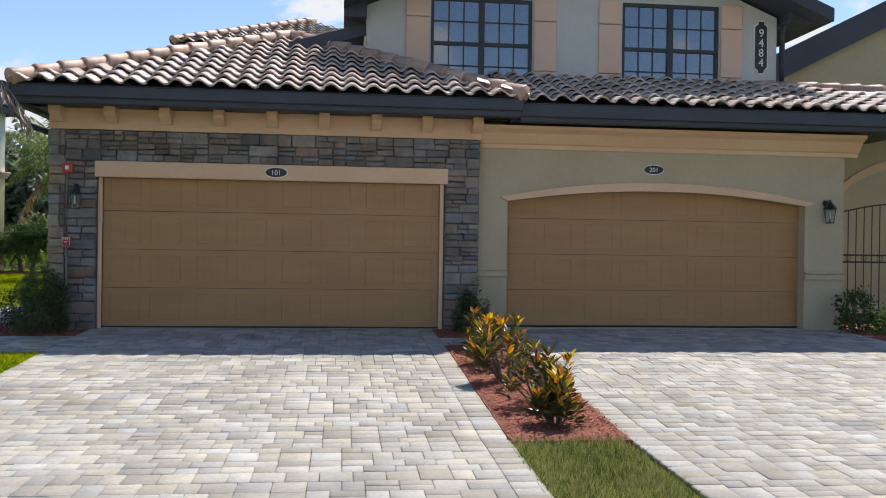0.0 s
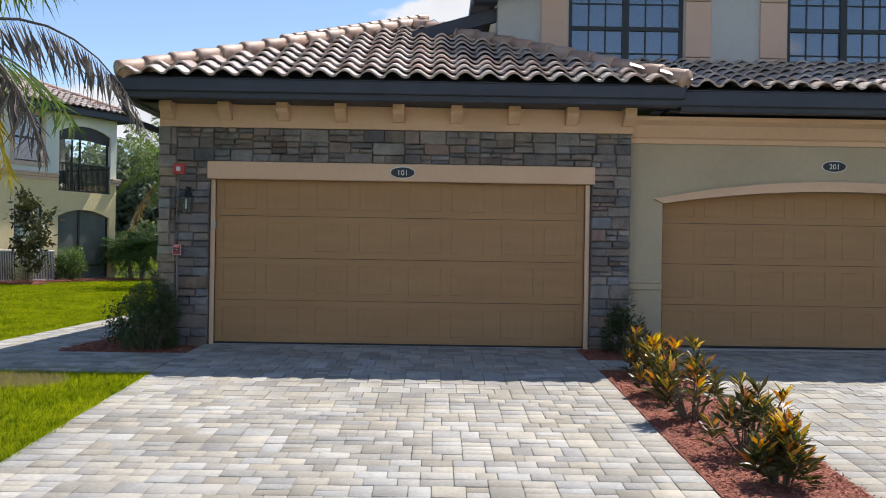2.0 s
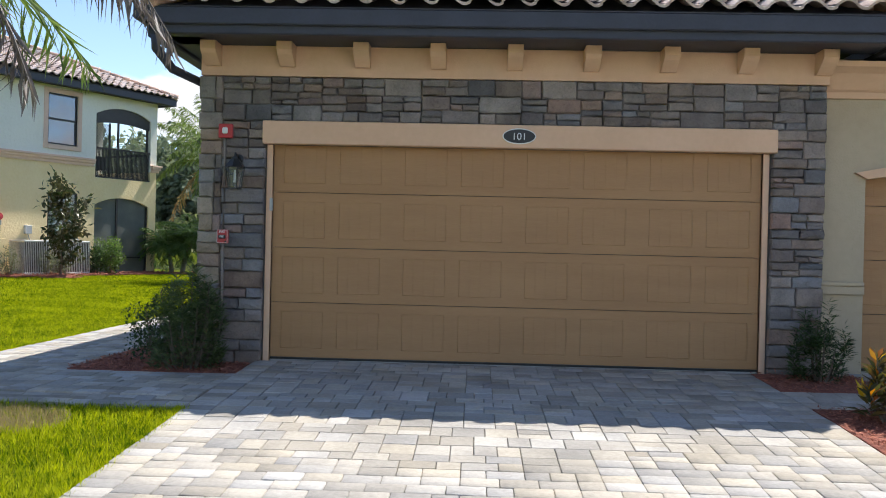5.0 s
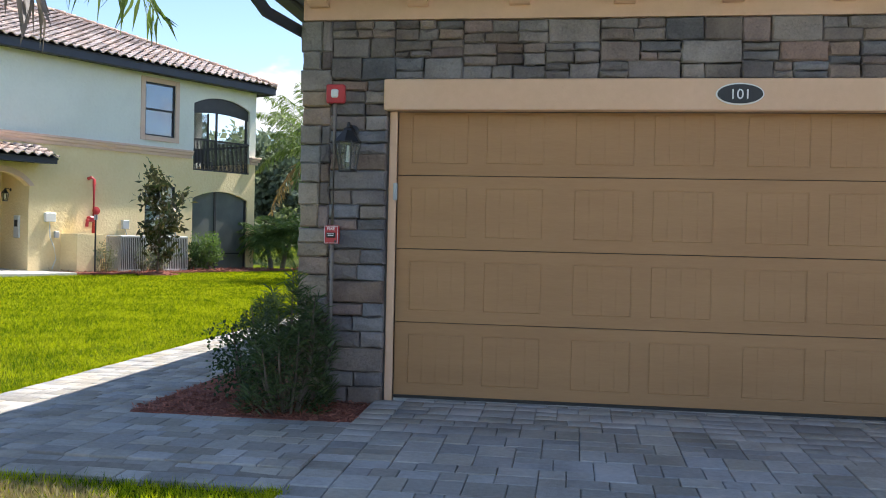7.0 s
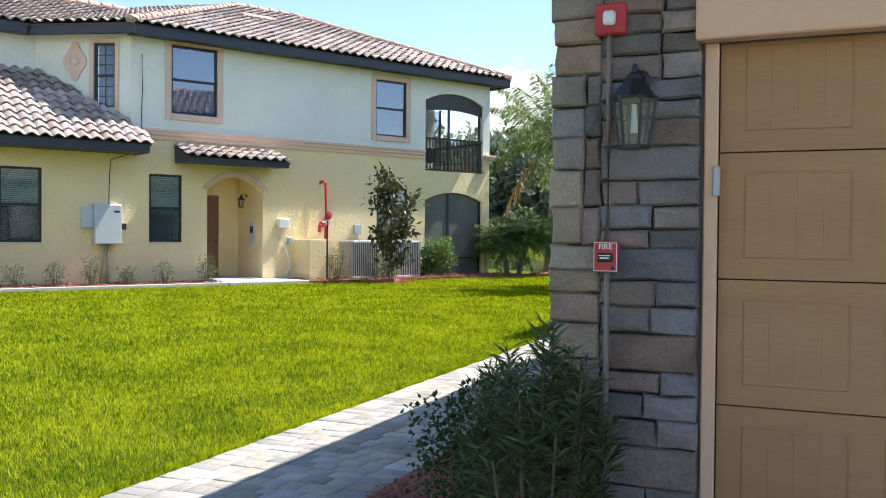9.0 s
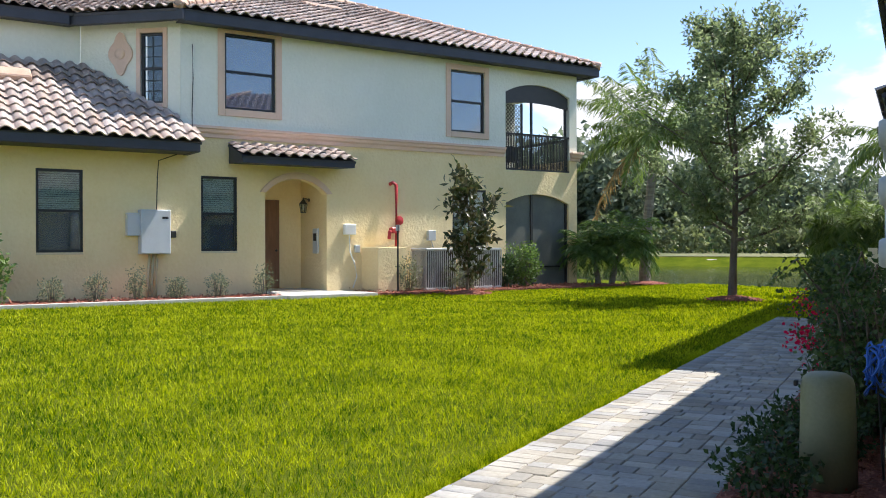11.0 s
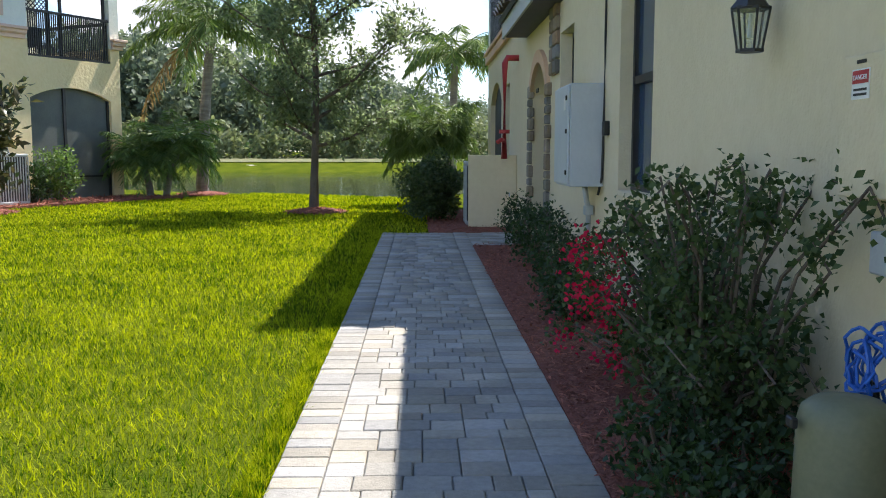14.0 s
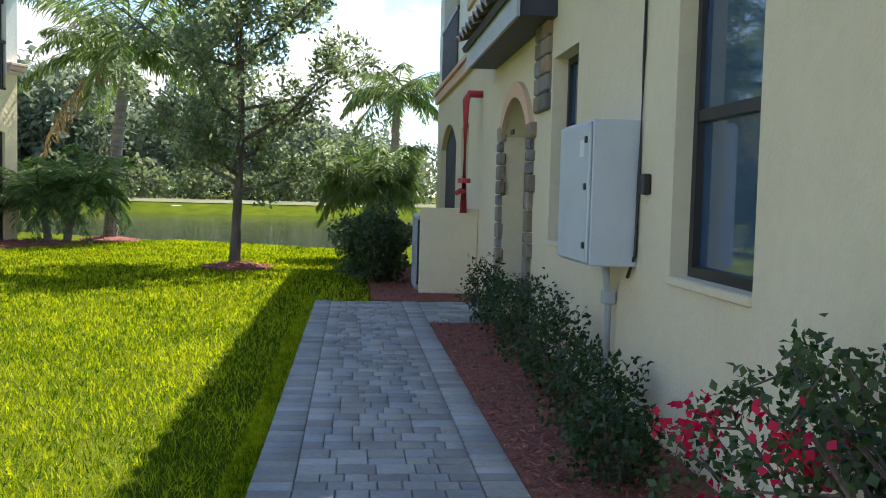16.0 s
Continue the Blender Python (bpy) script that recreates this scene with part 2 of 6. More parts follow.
# ---- building blocks ----
def mesh_of(bm, name="part"):
    me = bpy.data.meshes.new(name)
    bm.to_mesh(me)
    bm.free()
    return me


def part(name, bm, material, parent=None, label="", m=None, smooth=False):
    """Links a bmesh as one mesh object under a thing or a part."""
    if m is not None:
        bm.transform(m)
    me = mesh_of(bm, name)
    me.materials.append(material)
    if smooth:
        me.shade_smooth()
    ob = new(name, me)
    ob.parent = parent
    if label:
        ob["label"] = label
    return ob


def thing(name, label, category, group="", kind="", m=None):
    ob = new(name)
    if m is not None:
        ob.matrix_world = m
    return tagged(ob, label, category, group, kind)


def box(bm, x0, x1, y0, y1, z0, z1, bevel=0.0):
    r = bmesh.ops.create_cube(bm, size=1, matrix=Matrix.Translation(((x0 + x1) / 2, (y0 + y1) / 2, (z0 + z1) / 2)) @ Matrix.Diagonal((abs(x1 - x0), abs(y1 - y0), abs(z1 - z0), 1)))
    if bevel:
        es = list({e for v in r["verts"] for e in v.link_edges})
        bmesh.ops.bevel(bm, geom=es, offset=bevel, segments=1, affect="EDGES", profile=0.7)
    return bm


def boxes(*specs, bevel=0.0):
    bm = bmesh.new()
    for s in specs:
        box(bm, *s, bevel=bevel)
    return bm


def rod(bm, a, b, r0, r1=None, seg=10, caps=True):
    a, b = Vector(a), Vector(b)
    d = b - a
    m = Matrix.Translation((a + b) / 2) @ d.to_track_quat("Z", "Y").to_matrix().to_4x4()
    bmesh.ops.create_cone(bm, cap_ends=caps, segments=seg, radius1=r0, radius2=r0 if r1 is None else r1, depth=d.length, matrix=m)
    return bm


def tube(bm, pts, r, seg=8):
    """A bent tube along points, with a ball at each bend; r may be one radius or one a point."""
    rs = r if isinstance(r, (list, tuple)) else [r] * len(pts)
    rings = []
    for i, p in enumerate(pts):
        p = Vector(p)
        d = (Vector(pts[min(i + 1, len(pts) - 1)]) - Vector(pts[max(i - 1, 0)])).normalized()
        q = d.to_track_quat("Z", "Y")
        rings.append([bm.verts.new(p + q @ Vector((rs[i] * math.cos(k * math.tau / seg), rs[i] * math.sin(k * math.tau / seg), 0))) for k in range(seg)])
    for r0, r1 in zip(rings, rings[1:]):
        for k in range(seg):
            bm.faces.new((r0[k], r0[(k + 1) % seg], r1[(k + 1) % seg], r1[k]))
    bm.faces.new(rings[0][::-1])
    bm.faces.new(rings[-1])
    return bm


def lathe(bm, profile, seg=16, at=(0, 0, 0)):
    """A turned shape from (radius, height) pairs."""
    at = Vector(at)
    rings = [[bm.verts.new(at + Vector((r * math.cos(k * math.tau / seg), r * math.sin(k * math.tau / seg), z))) for k in range(seg)] for r, z in profile]
    for r0, r1 in zip(rings, rings[1:]):
        for k in range(seg):
            bm.faces.new((r0[k], r0[(k + 1) % seg], r1[(k + 1) % seg], r1[k]))
    bm.faces.new(rings[0][::-1])
    bm.faces.new(rings[-1])
    return bm


def rect(a0, a1, z0, z1):
    return [(a0, z0), (a1, z0), (a1, z1), (a0, z1)]


def arch(a0, a1, z0, zs, zc, n=14):
    """An opening with upright sides to zs and a segment arch to zc."""
    c, h = (a0 + a1) / 2, (a1 - a0) / 2
    rise = max(zc - zs, 1e-3)
    rad = (h * h + rise * rise) / (2 * rise)
    half = math.asin(min(1, h / rad)) if rise <= h else math.pi / 2
    pts = [(a0, z0), (a1, z0)]
    for i in range(n + 1):
        t = half - 2 * half * i / n
        pts.append((c + rad * math.sin(t), zc - rad + rad * math.cos(t)))
    return pts


def sheet(outer, holes=(), depth=0.2):
    """An upright slab in the local x-z plane, its outer face at y = 0, with openings cut through."""
    bm = bmesh.new()
    edges = []
    for loop in (outer, *holes):
        vs = [bm.verts.new((a, 0, z)) for a, z in loop]
        edges += [bm.edges.new((vs[i], vs[(i + 1) % len(vs)])) for i in range(len(vs))]
    bmesh.ops.triangle_fill(bm, edges=edges, use_beauty=True, use_dissolve=False)
    fs = list(bm.faces)
    r = bmesh.ops.extrude_face_region(bm, geom=fs)
    bmesh.ops.translate(bm, verts=[v for v in r["geom"] if isinstance(v, bmesh.types.BMVert)], vec=(0, depth, 0))
    bmesh.ops.recalc_face_normals(bm, faces=list(bm.faces))
    return bm


def ribbon(bm, inner, outer, y0, y1):
    """A moulding between two polylines of the same length, from y0 to y1."""
    rows = []
    for (a, z), (c, d) in zip(inner, outer):
        rows.append([bm.verts.new(p) for p in ((a, y0, z), (c, y0, d), (c, y1, d), (a, y1, z))])
    for r0, r1 in zip(rows, rows[1:]):
        for k in range(4):
            bm.faces.new((r0[k], r0[(k + 1) % 4], r1[(k + 1) % 4], r1[k]))
    bm.faces.new(rows[0][::-1])
    bm.faces.new(rows[-1])
    bmesh.ops.recalc_face_normals(bm, faces=list(bm.faces))
    return bm


def raw_mesh(name, verts, faces, material, parent=None, label="", smooth=False):
    """One mesh from arrays of corners and faces of one size."""
    verts, faces = np.asarray(verts, dtype=np.float32), np.asarray(faces, dtype=np.int32)
    me = bpy.data.meshes.new(name)
    k = faces.shape[1]
    me.vertices.add(len(verts))
    me.vertices.foreach_set("co", verts.ravel())
    me.loops.add(faces.size)
    me.loops.foreach_set("vertex_index", faces.ravel())
    me.polygons.add(len(faces))
    me.polygons.foreach_set("loop_start", np.arange(0, faces.size, k, dtype=np.int32))
    me.update(calc_edges=True)
    me.materials.append(material)
    if smooth:
        me.shade_smooth()
    ob = new(name, me)
    ob.parent = parent
    if label:
        ob["label"] = label
    return ob


def leaf_arrays(centres, ways, ups, length, width, droop=0.25):
    """Folded leaves: six corners, four triangles' worth of quads each, from a stem point along a way."""
    c, w, u = (np.asarray(v, dtype=np.float64) for v in (centres, ways, ups))
    w /= np.linalg.norm(w, axis=1, keepdims=True) + 1e-9
    s = np.cross(w, u)
    s /= np.linalg.norm(s, axis=1, keepdims=True) + 1e-9
    nn = np.cross(s, w)
    L = np.broadcast_to(np.asarray(length, dtype=np.float64).reshape(-1, 1), (len(c), 1))
    W = np.broadcast_to(np.asarray(width, dtype=np.float64).reshape(-1, 1), (len(c), 1))
    a = c
    mid = c + w * L * 0.5 - nn * L * droop * 0.2
    tip = c + w * L - nn * L * droop
    p1 = mid + s * W * 0.5 + nn * W * 0.15
    p2 = mid - s * W * 0.5 + nn * W * 0.15
    v = np.stack([a, p1, tip, p2, mid], axis=1).reshape(-1, 3)
    b = np.arange(len(c))[:, None] * 5
    f = np.concatenate([b + np.array([[0, 1, 4]]), b + np.array([[1, 2, 4]]), b + np.array([[2, 3, 4]]), b + np.array([[3, 0, 4]])], axis=0)
    return v, f


def rand_dirs(rng, n, up=0.0):
    d = rng.normal(size=(n, 3))
    d[:, 2] += up
    return d / np.linalg.norm(d, axis=1, keepdims=True)


# ---- the lie of the land ----
def smooth(t):
    t = min(1, max(0, t))
    return t * t * (3 - 2 * t)


def drive_z(y):
    ys, zs = (-6, 0, 4, 8, 12, 14.2), (-0.42, -0.40, -0.36, -0.26, -0.03, 0.05)
    return float(np.interp(y, ys, zs))


def shore(x):
    """The y at which the near bank meets the lake."""
    return 40.3 + 0.62 * max(0.0, -6 - x) + 2.5 * max(0.0, x + 5.4)


def land_z(x, y):
    z = drive_z(y)
    if x < -3.3:
        z = min(z, 0.0) if y > 11 else z
        z = z * (1 - smooth((-3.3 - x) / 6) * 0.75) if y < 12 else z
    sd = y - shore(x)
    z -= 0.9 * smooth((sd + 1.0) / 2.6)
    if y > 88:
        z += 1.3 * smooth((y - 88) / 9)
    return z


GARAGE_Y, BAY_Y, UPPER_Y, SIDE_X = 14.09, 14.28, 16.0, -3.87
STONE_L, STONE_R = -3.72, 2.48
SIDE = pose(SIDE_X, 0, 0, 0, 0, -90)
NEIGH = pose(-13.3, 39.46, 0, 0, 0, 61.5)

# ---- ground, water, distance ----
gx = [-300, -200, -140, -100, -70] + [-50 + 2 * i for i in range(15)] + [-20 + 0.8 * i for i in range(51)] + [24 + 4 * i for i in range(7)] + [60, 80, 110, 160, 230, 300]
gy = [-80, -50, -30, -15] + [-8 + 0.8 * i for i in range(90)] + [64.5 + 2.5 * i for i in range(18)] + [115, 140, 180, 240, 320, 420]
gv = [(x, y, land_z(x, y) - 0.035) for y in gy for x in gx]
gf = [(j * len(gx) + i, j * len(gx) + i + 1, (j + 1) * len(gx) + i + 1, (j + 1) * len(gx) + i) for j in range(len(gy) - 1) for i in range(len(gx) - 1)]
ground = tagged(raw_mesh("ground", gv, gf, SOIL, smooth=True), "sunlit green lawn sloping gently towards a lake", "ground", kind="structure")


# ---- parts shared by the two houses ----
def window(house, m, a0, a1, z0, z1, trim=0.0, trim_mat=None, grid=None, inset=0.1, blind=0.0, sash=True, label="dark bronze sash window", mullion=False, glass=None):
    """A sash window in an opening of a wall: frame, panes, meeting rail, sill, and where seen a blind and bars."""
    w = new("window")
    w.parent = house
    w["label"] = label
    t = 0.055
    bm = boxes((a0, a0 + t, inset - 0.03, inset + 0.04, z0, z1), (a1 - t, a1, inset - 0.03, inset + 0.04, z0, z1), (a0 + t, a1 - t, inset - 0.03, inset + 0.04, z0, z0 + t), (a0 + t, a1 - t, inset - 0.03, inset + 0.04, z1 - t, z1))
    zm = (z0 + z1) / 2
    if sash:
        box(bm, a0 + t, a1 - t, inset - 0.025, inset + 0.035, zm - 0.03, zm + 0.03)
    if mullion:
        am = (a0 + a1) / 2
        box(bm, am - 0.05, am + 0.05, inset - 0.035, inset + 0.037, z0 + t, z1 - t)
    part("frame", bm, BRONZE, w, m=m)
    spans = [(a0 + t, a1 - t)] if not mullion else [(a0 + t, (a0 + a1) / 2 - 0.05), ((a0 + a1) / 2 + 0.05, a1 - t)]
    levels = [(z0 + t, zm - 0.03, 0.012), (zm + 0.03, z1 - t, 0.0)] if sash else [(z0 + t, z1 - t, 0.0)]
    for s0, s1 in spans:
        for l0, l1, back in levels:
            part("pane", boxes((s0, s1, inset + back, inset + back + 0.008, l0, l1)), glass or GLASS, w, m=m)
            if grid:
                bars = bmesh.new()
                for i in range(1, grid[0]):
                    x = s0 + (s1 - s0) * i / grid[0]
                    box(bars, x - 0.011, x + 0.011, inset + back - 0.012, inset + back - 0.002, l0, l1)
                for j in range(1, grid[1]):
                    z = l0 + (l1 - l0) * j / grid[1]
                    box(bars, s0, s1, inset + back - 0.013, inset + back - 0.003, z - 0.011, z + 0.011)
                part("muntin_grid", bars, BRONZE, w, m=m)
    # dark sheet in place of the shade inside the house
    part("dark_backing", boxes((a0 - 0.2, a1 + 0.2, inset + 0.6, inset + 0.62, z0 - 0.2, z1 + 0.2)), INNER, w, m=m)
    if blind:
        bm = bmesh.new()
        zb = z1 - t
        while zb > z1 - (z1 - z0) * blind:
            box(bm, a0 + t, a1 - t, inset + 0.045, inset + 0.06, zb - 0.045, zb - 0.004)
            zb -= 0.05
        part("blind", bm, BLIND, w, "half-lowered pale slatted blind", m=m)
    if trim:
        k, o = trim, 0.035
        part("surround", boxes((a0 - k, a0, -o, 0.06, z0 - k, z1 + k), (a1, a1 + k, -o, 0.06, z0 - k, z1 + k), (a0, a1, -o, 0.06, z1, z1 + k), (a0, a1, -o - 0.02, 0.06, z0 - k, z0), bevel=0.008), trim_mat or PEACH, w, m=m)
    else:
        part("sill", boxes((a0, a1, -0.02, inset - 0.03, z0 - 0.045, z0 - 0.003), bevel=0.006), STUCCO_S, w, m=m)
    return w


def lantern(label, m, scale=1.0):
    """A black wall lantern: back plate, arm, roof, tapered glass cage with bars, bulb socket. Local -y points away from the wall."""
    t = thing("wall_lantern", label, "lamp", m=m @ Matrix.Scale(scale, 4))
    part("back_plate", lathe(bmesh.new(), [(0.05, 0), (0.055, 0.012), (0.03, 0.025)], 14), BLACK, t, m=pose(0, 0, 0.1, 90))
    part("arm", tube(bmesh.new(), [(0, -0.02, 0.1), (0, -0.09, 0.14), (0, -0.17, 0.13), (0, -0.19, 0.08)], 0.012), BLACK, t, smooth=True)
    bm = bmesh.new()
    r = bmesh.ops.create_cone(bm, cap_ends=True, segments=6, radius1=0.13, radius2=0.05, depth=0.1, matrix=Matrix.Translation((0, -0.19, 0.03)))
    lathe(bm, [(0.05, 0.08), (0.045, 0.10), (0.02, 0.115), (0.012, 0.16)], 8, (0, -0.19, 0))
    part("roof", bm, BLACK, t)
    for k in range(6):
        a = math.tau * k / 6
        p0 = Vector((0.115 * math.cos(a), 0.115 * math.sin(a) - 0.19, -0.025))
        p1 = Vector((0.075 * math.cos(a), 0.075 * math.sin(a) - 0.19, -0.27))
        part("cage_bar", rod(bmesh.new(), p0, p1, 0.008, seg=5), BLACK, t)
        b = math.tau * (k + 1) / 6
        q0 = Vector((0.112 * math.cos(b), 0.112 * math.sin(b) - 0.19, -0.025))
        q1 = Vector((0.072 * math.cos(b), 0.072 * math.sin(b) - 0.19, -0.27))
        bm = bmesh.new()
        bm.faces.new([bm.verts.new(v) for v in (p0, q0, q1, p1)])
        part("glass_pane", bm, LAMPGLASS, t)
    part("bottom_ring", lathe(bmesh.new(), [(0.085, -0.285), (0.085, -0.265)], 6, (0, -0.19, 0)), BLACK, t)
    part("top_ring", lathe(bmesh.new(), [(0.122, -0.03), (0.122, -0.012)], 6, (0, -0.19, 0)), BLACK, t)
    part("socket", rod(bmesh.new(), (0, -0.19, -0.2), (0, -0.19, -0.05), 0.02, 0.012), WHITE, t)
    return t


LAMPGLASS = pane_glass("lamp_glass", (0.4, 0.4, 0.38), 0.15, 0.25)


def oval_plaque(text, m):
    """A black oval house-number plaque with a pale rim and raised figures."""
    t = thing("number_plaque", "black oval plaque with the number %s in white" % text, "sign", m=m)
    def disc(rx, rz, y0, y1):
        bm = bmesh.new()
        bmesh.ops.create_cone(bm, cap_ends=True, segments=36, radius1=1, radius2=1, depth=abs(y1 - y0), matrix=Matrix.Translation((0, (y0 + y1) / 2, 0)) @ Matrix.Diagonal((rx, 1, rz, 1)) @ pose(0, 0, 0, 90))
        return bm
    part("rim", disc(0.165, 0.078, -0.012, 0.0), WHITE, t)
    part("plate", disc(0.155, 0.068, -0.018, -0.012), BLACK, t)
    lettering("numeral", text, 0.10, m=pose(0, -0.022, -0.036, 90), parent=t, material=WHITE)
    return t


def lettering(name, text, size, m, parent, material, depth=0.003, squeeze=1.0):
    cu = bpy.data.curves.new(name, "FONT")
    cu.body, cu.size, cu.extrude, cu.align_x = text, size, depth, "CENTER"
    ob = bpy.data.objects.new(name, cu)
    me = bpy.data.meshes.new_from_object(ob)
    bpy.data.objects.remove(ob)
    me.transform(m @ Matrix.Diagonal((squeeze, 1, 1, 1)))
    me.materials.append(material)
    o = new(name, me)
    o.parent = parent
    return o


def railing(owner, m, a0, a1, y, z0, z1, step=0.1):
    """A balcony railing: rails and single balusters."""
    r = new("railing")
    r.parent = owner
    r["label"] = "black metal balcony railing"
    part("top_rail", boxes((a0, a1, y - 0.01, y + 0.035, z1 - 0.06, z1)), BLACK, r, m=m)
    part("bottom_rail", boxes((a0, a1, y - 0.01, y + 0.035, z0, z0 + 0.05)), BLACK, r, m=m)
    for i in range(1, int((a1 - a0) / step)):
        a = a0 + step * i
        part("baluster", boxes((a, a + 0.026, y, y + 0.026, z0 + 0.05, z1 - 0.06)), BLACK, r, m=m)


# ---- the corner house: walls ----
house = thing("townhouse", "stone and stucco townhouse with two tan garage doors", "house")
D0, D1, DT = -3.0, 1.89, 2.22
part("front_wall", sheet(rect(STONE_L + 0.04, STONE_R - 0.02, -0.3, 2.9), [rect(D0, D1, -0.29, DT)], 0.22), MORTAR, house, m=pose(0, GARAGE_Y + 0.06, 0))
part("frieze", boxes((STONE_L - 0.01, STONE_R + 0.02, GARAGE_Y - 0.02, GARAGE_Y + 0.28, 2.9, 3.2)), PEACH, house, "peach stucco band under the eaves")
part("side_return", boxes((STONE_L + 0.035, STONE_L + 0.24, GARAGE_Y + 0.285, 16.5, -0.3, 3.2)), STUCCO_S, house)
part("bay_wall", sheet(rect(STONE_R + 0.005, 8.4, -0.3, 3.2), [arch(2.95, 7.75, -0.29, 2.0, 2.19, 18)], 0.25), STUCCO_G, house, "tan stucco wall with an arched garage opening", m=pose(0, BAY_Y, 0))
bm = bmesh.new()
ins, outs = arch(2.95, 7.75, 0.0, 2.0, 2.19, 18)[2:], arch(2.83, 7.87, 0.0, 2.06, 2.32, 18)[2:]
ribbon(bm, ins, outs, -0.06, 0.02)
part("arch_moulding", bm, PEACH, house, m=pose(0, BAY_Y, 0))
for x0, x1 in ((2.5, 2.95), (7.75, 8.43)):
    part("plinth_band", boxes((x0, x1, BAY_Y - 0.04, BAY_Y + 0.02, 0.84, 0.93), (x0, x1 - 0.01, BAY_Y - 0.06, BAY_Y + 0.02, 0.93, 0.97), bevel=0.008), STUCCO_G, house)
part("cornice", sheet([(0.02, 2.80), (-0.04, 2.80), (-0.05, 2.86), (-0.09, 2.88), (-0.20, 3.02), (-0.30, 3.07), (-0.32, 3.12), (0.02, 3.12)], (), 6.1), PEACH, house, "flared peach cornice", m=pose(8.6, BAY_Y, 0, 0, 0, 90))
part("bay_side_wall", boxes((8.15, 8.4, BAY_Y + 0.255, 18, -0.3, 3.2)), STUCCO_G, house)
part("header_beam", boxes((-3.09, 2.0, GARAGE_Y - 0.055, GARAGE_Y + 0.05, DT, 2.45), bevel=0.008), PEACH, house, "peach lintel over the garage door")
for x0, x1 in ((D0 - 0.06, D0), (D1, D1 + 0.06)):
    part("door_jamb", boxes((x0, x1, GARAGE_Y + 0.04, GARAGE_Y + 0.3, -0.1, DT), bevel=0.006), PEACH, house)
# the stucco return between the stone pier and the recessed bay
part("upper_wall", sheet([(0.81, 3.3), (8.09, 3.3), (8.09, 5.44), (4.55, 6.92), (0.81, 5.36)], [rect(1.9, 3.66, 4.0, 5.56), rect(5.26, 7.02, 4.0, 5.6)], 0.25), surf("stucco_grey", (0.50, 0.48, 0.46), (0.56, 0.54, 0.52), 0.8, 0.9, 0.004, 45), house, m=pose(0, UPPER_Y, 0))
part("upper_side_wall", boxes((0.81, 1.06, UPPER_Y + 0.255, 26, 4.0, 5.3)), STUCCO_W, house)
part("upper_right_wall", boxes((7.84, 8.09, UPPER_Y + 0.255, 26, 3.0, 5.3)), STUCCO_G, house)
UP = pose(0, UPPER_Y, 0)
for a0, a1, zt in ((1.9, 3.66, 5.56), (5.26, 7.02, 5.6)):
    window(house, UP, a0, a1, 4.0, zt, grid=(3, 2), inset=0.06, mullion=True, label="paired dark sash window with glazing bars", blind=0.47, glass=GLASS_SKY)
for a0, a1 in ((1.47, 1.88), (3.68, 4.08), (4.83, 5.24), (7.04, 7.44)):
    s = new("shutter")
    s.parent = house
    s["label"] = "flat peach panel shutter"
    for z0, z1 in ((4.02, 4.33), (4.345, 5.19), (5.205, 5.62)):
        part("panel", boxes((a0, a1, -0.045, 0.0, z0, z1), bevel=0.01), SHUTTER, s, m=UP)
part("left_gutter", boxes((0.42, 0.80, 15.75, 16.02, 5.08, 5.6), bevel=0.02), FASCIA, house)
part("rake_board", sheet([(0.80, 5.08), (0.80, 4.88), (-0.5, 4.50), (-0.5, 4.70)], (), 0.12), FASCIA, house, m=pose(0, 16.1, 0))
# out of view; front overhang set so its shadow falls on the bay tiles
part("gable_roof", sheet([(0.42, 5.22), (4.55, 6.95), (8.72, 5.22), (8.72, 5.44), (4.55, 7.17), (0.42, 5.44)], (), 10.5), FASCIA, house, "dark roof edge of the upper gable, overhang added for shade", m=pose(0, 15.2, 0))
part("right_gutter", boxes((8.12, 8.74, 15.6, 16.2, 5.28, 5.6), bevel=0.02), FASCIA, house)
part("corner_downspout", tube(bmesh.new(), [(8.2, 15.86, 5.4), (8.2, 15.88, 5.3), (8.16, 15.93, 5.15), (8.16, 15.93, 4.1)], 0.05), FASCIA, house, "dark corner downspout", smooth=True)
# gate recess
part("porch_wall", sheet(rect(8.4, 12.5, -0.3, 3.2), [arch(8.98, 11.2, -0.29, 2.35, 2.75, 16)], 0.25), STUCCO_G, house, m=pose(0, 15.3, 0))
part("porch_back_wall", boxes((8.4, 12.5, 18.0, 18.2, -0.3, 3.4)), STUCCO_G, house)
part("porch_arch_moulding", ribbon(bmesh.new(), arch(8.98, 11.2, 0, 2.35, 2.75, 16)[2:], arch(8.86, 11.32, 0, 2.38, 2.9, 16)[2:], -0.06, 0.02), PEACH, house, m=pose(0, 15.3, 0))
# the next unit, behind and to the east
part("east_wall", sheet([(8.6, 3.0), (18, 3.0), (18, 7.3), (14, 7.3), (9.1, 4.85), (8.6, 4.85)], (), 0.2), STUCCO_G, house, m=pose(0, 19.0, 0))
part("east_rake", sheet([(8.5, 4.58), (9.0, 4.62), (14.0, 7.15), (14.0, 7.72), (8.9, 5.15), (8.5, 5.1)], (), 0.3), FASCIA, house, m=pose(0, 18.75, 0))

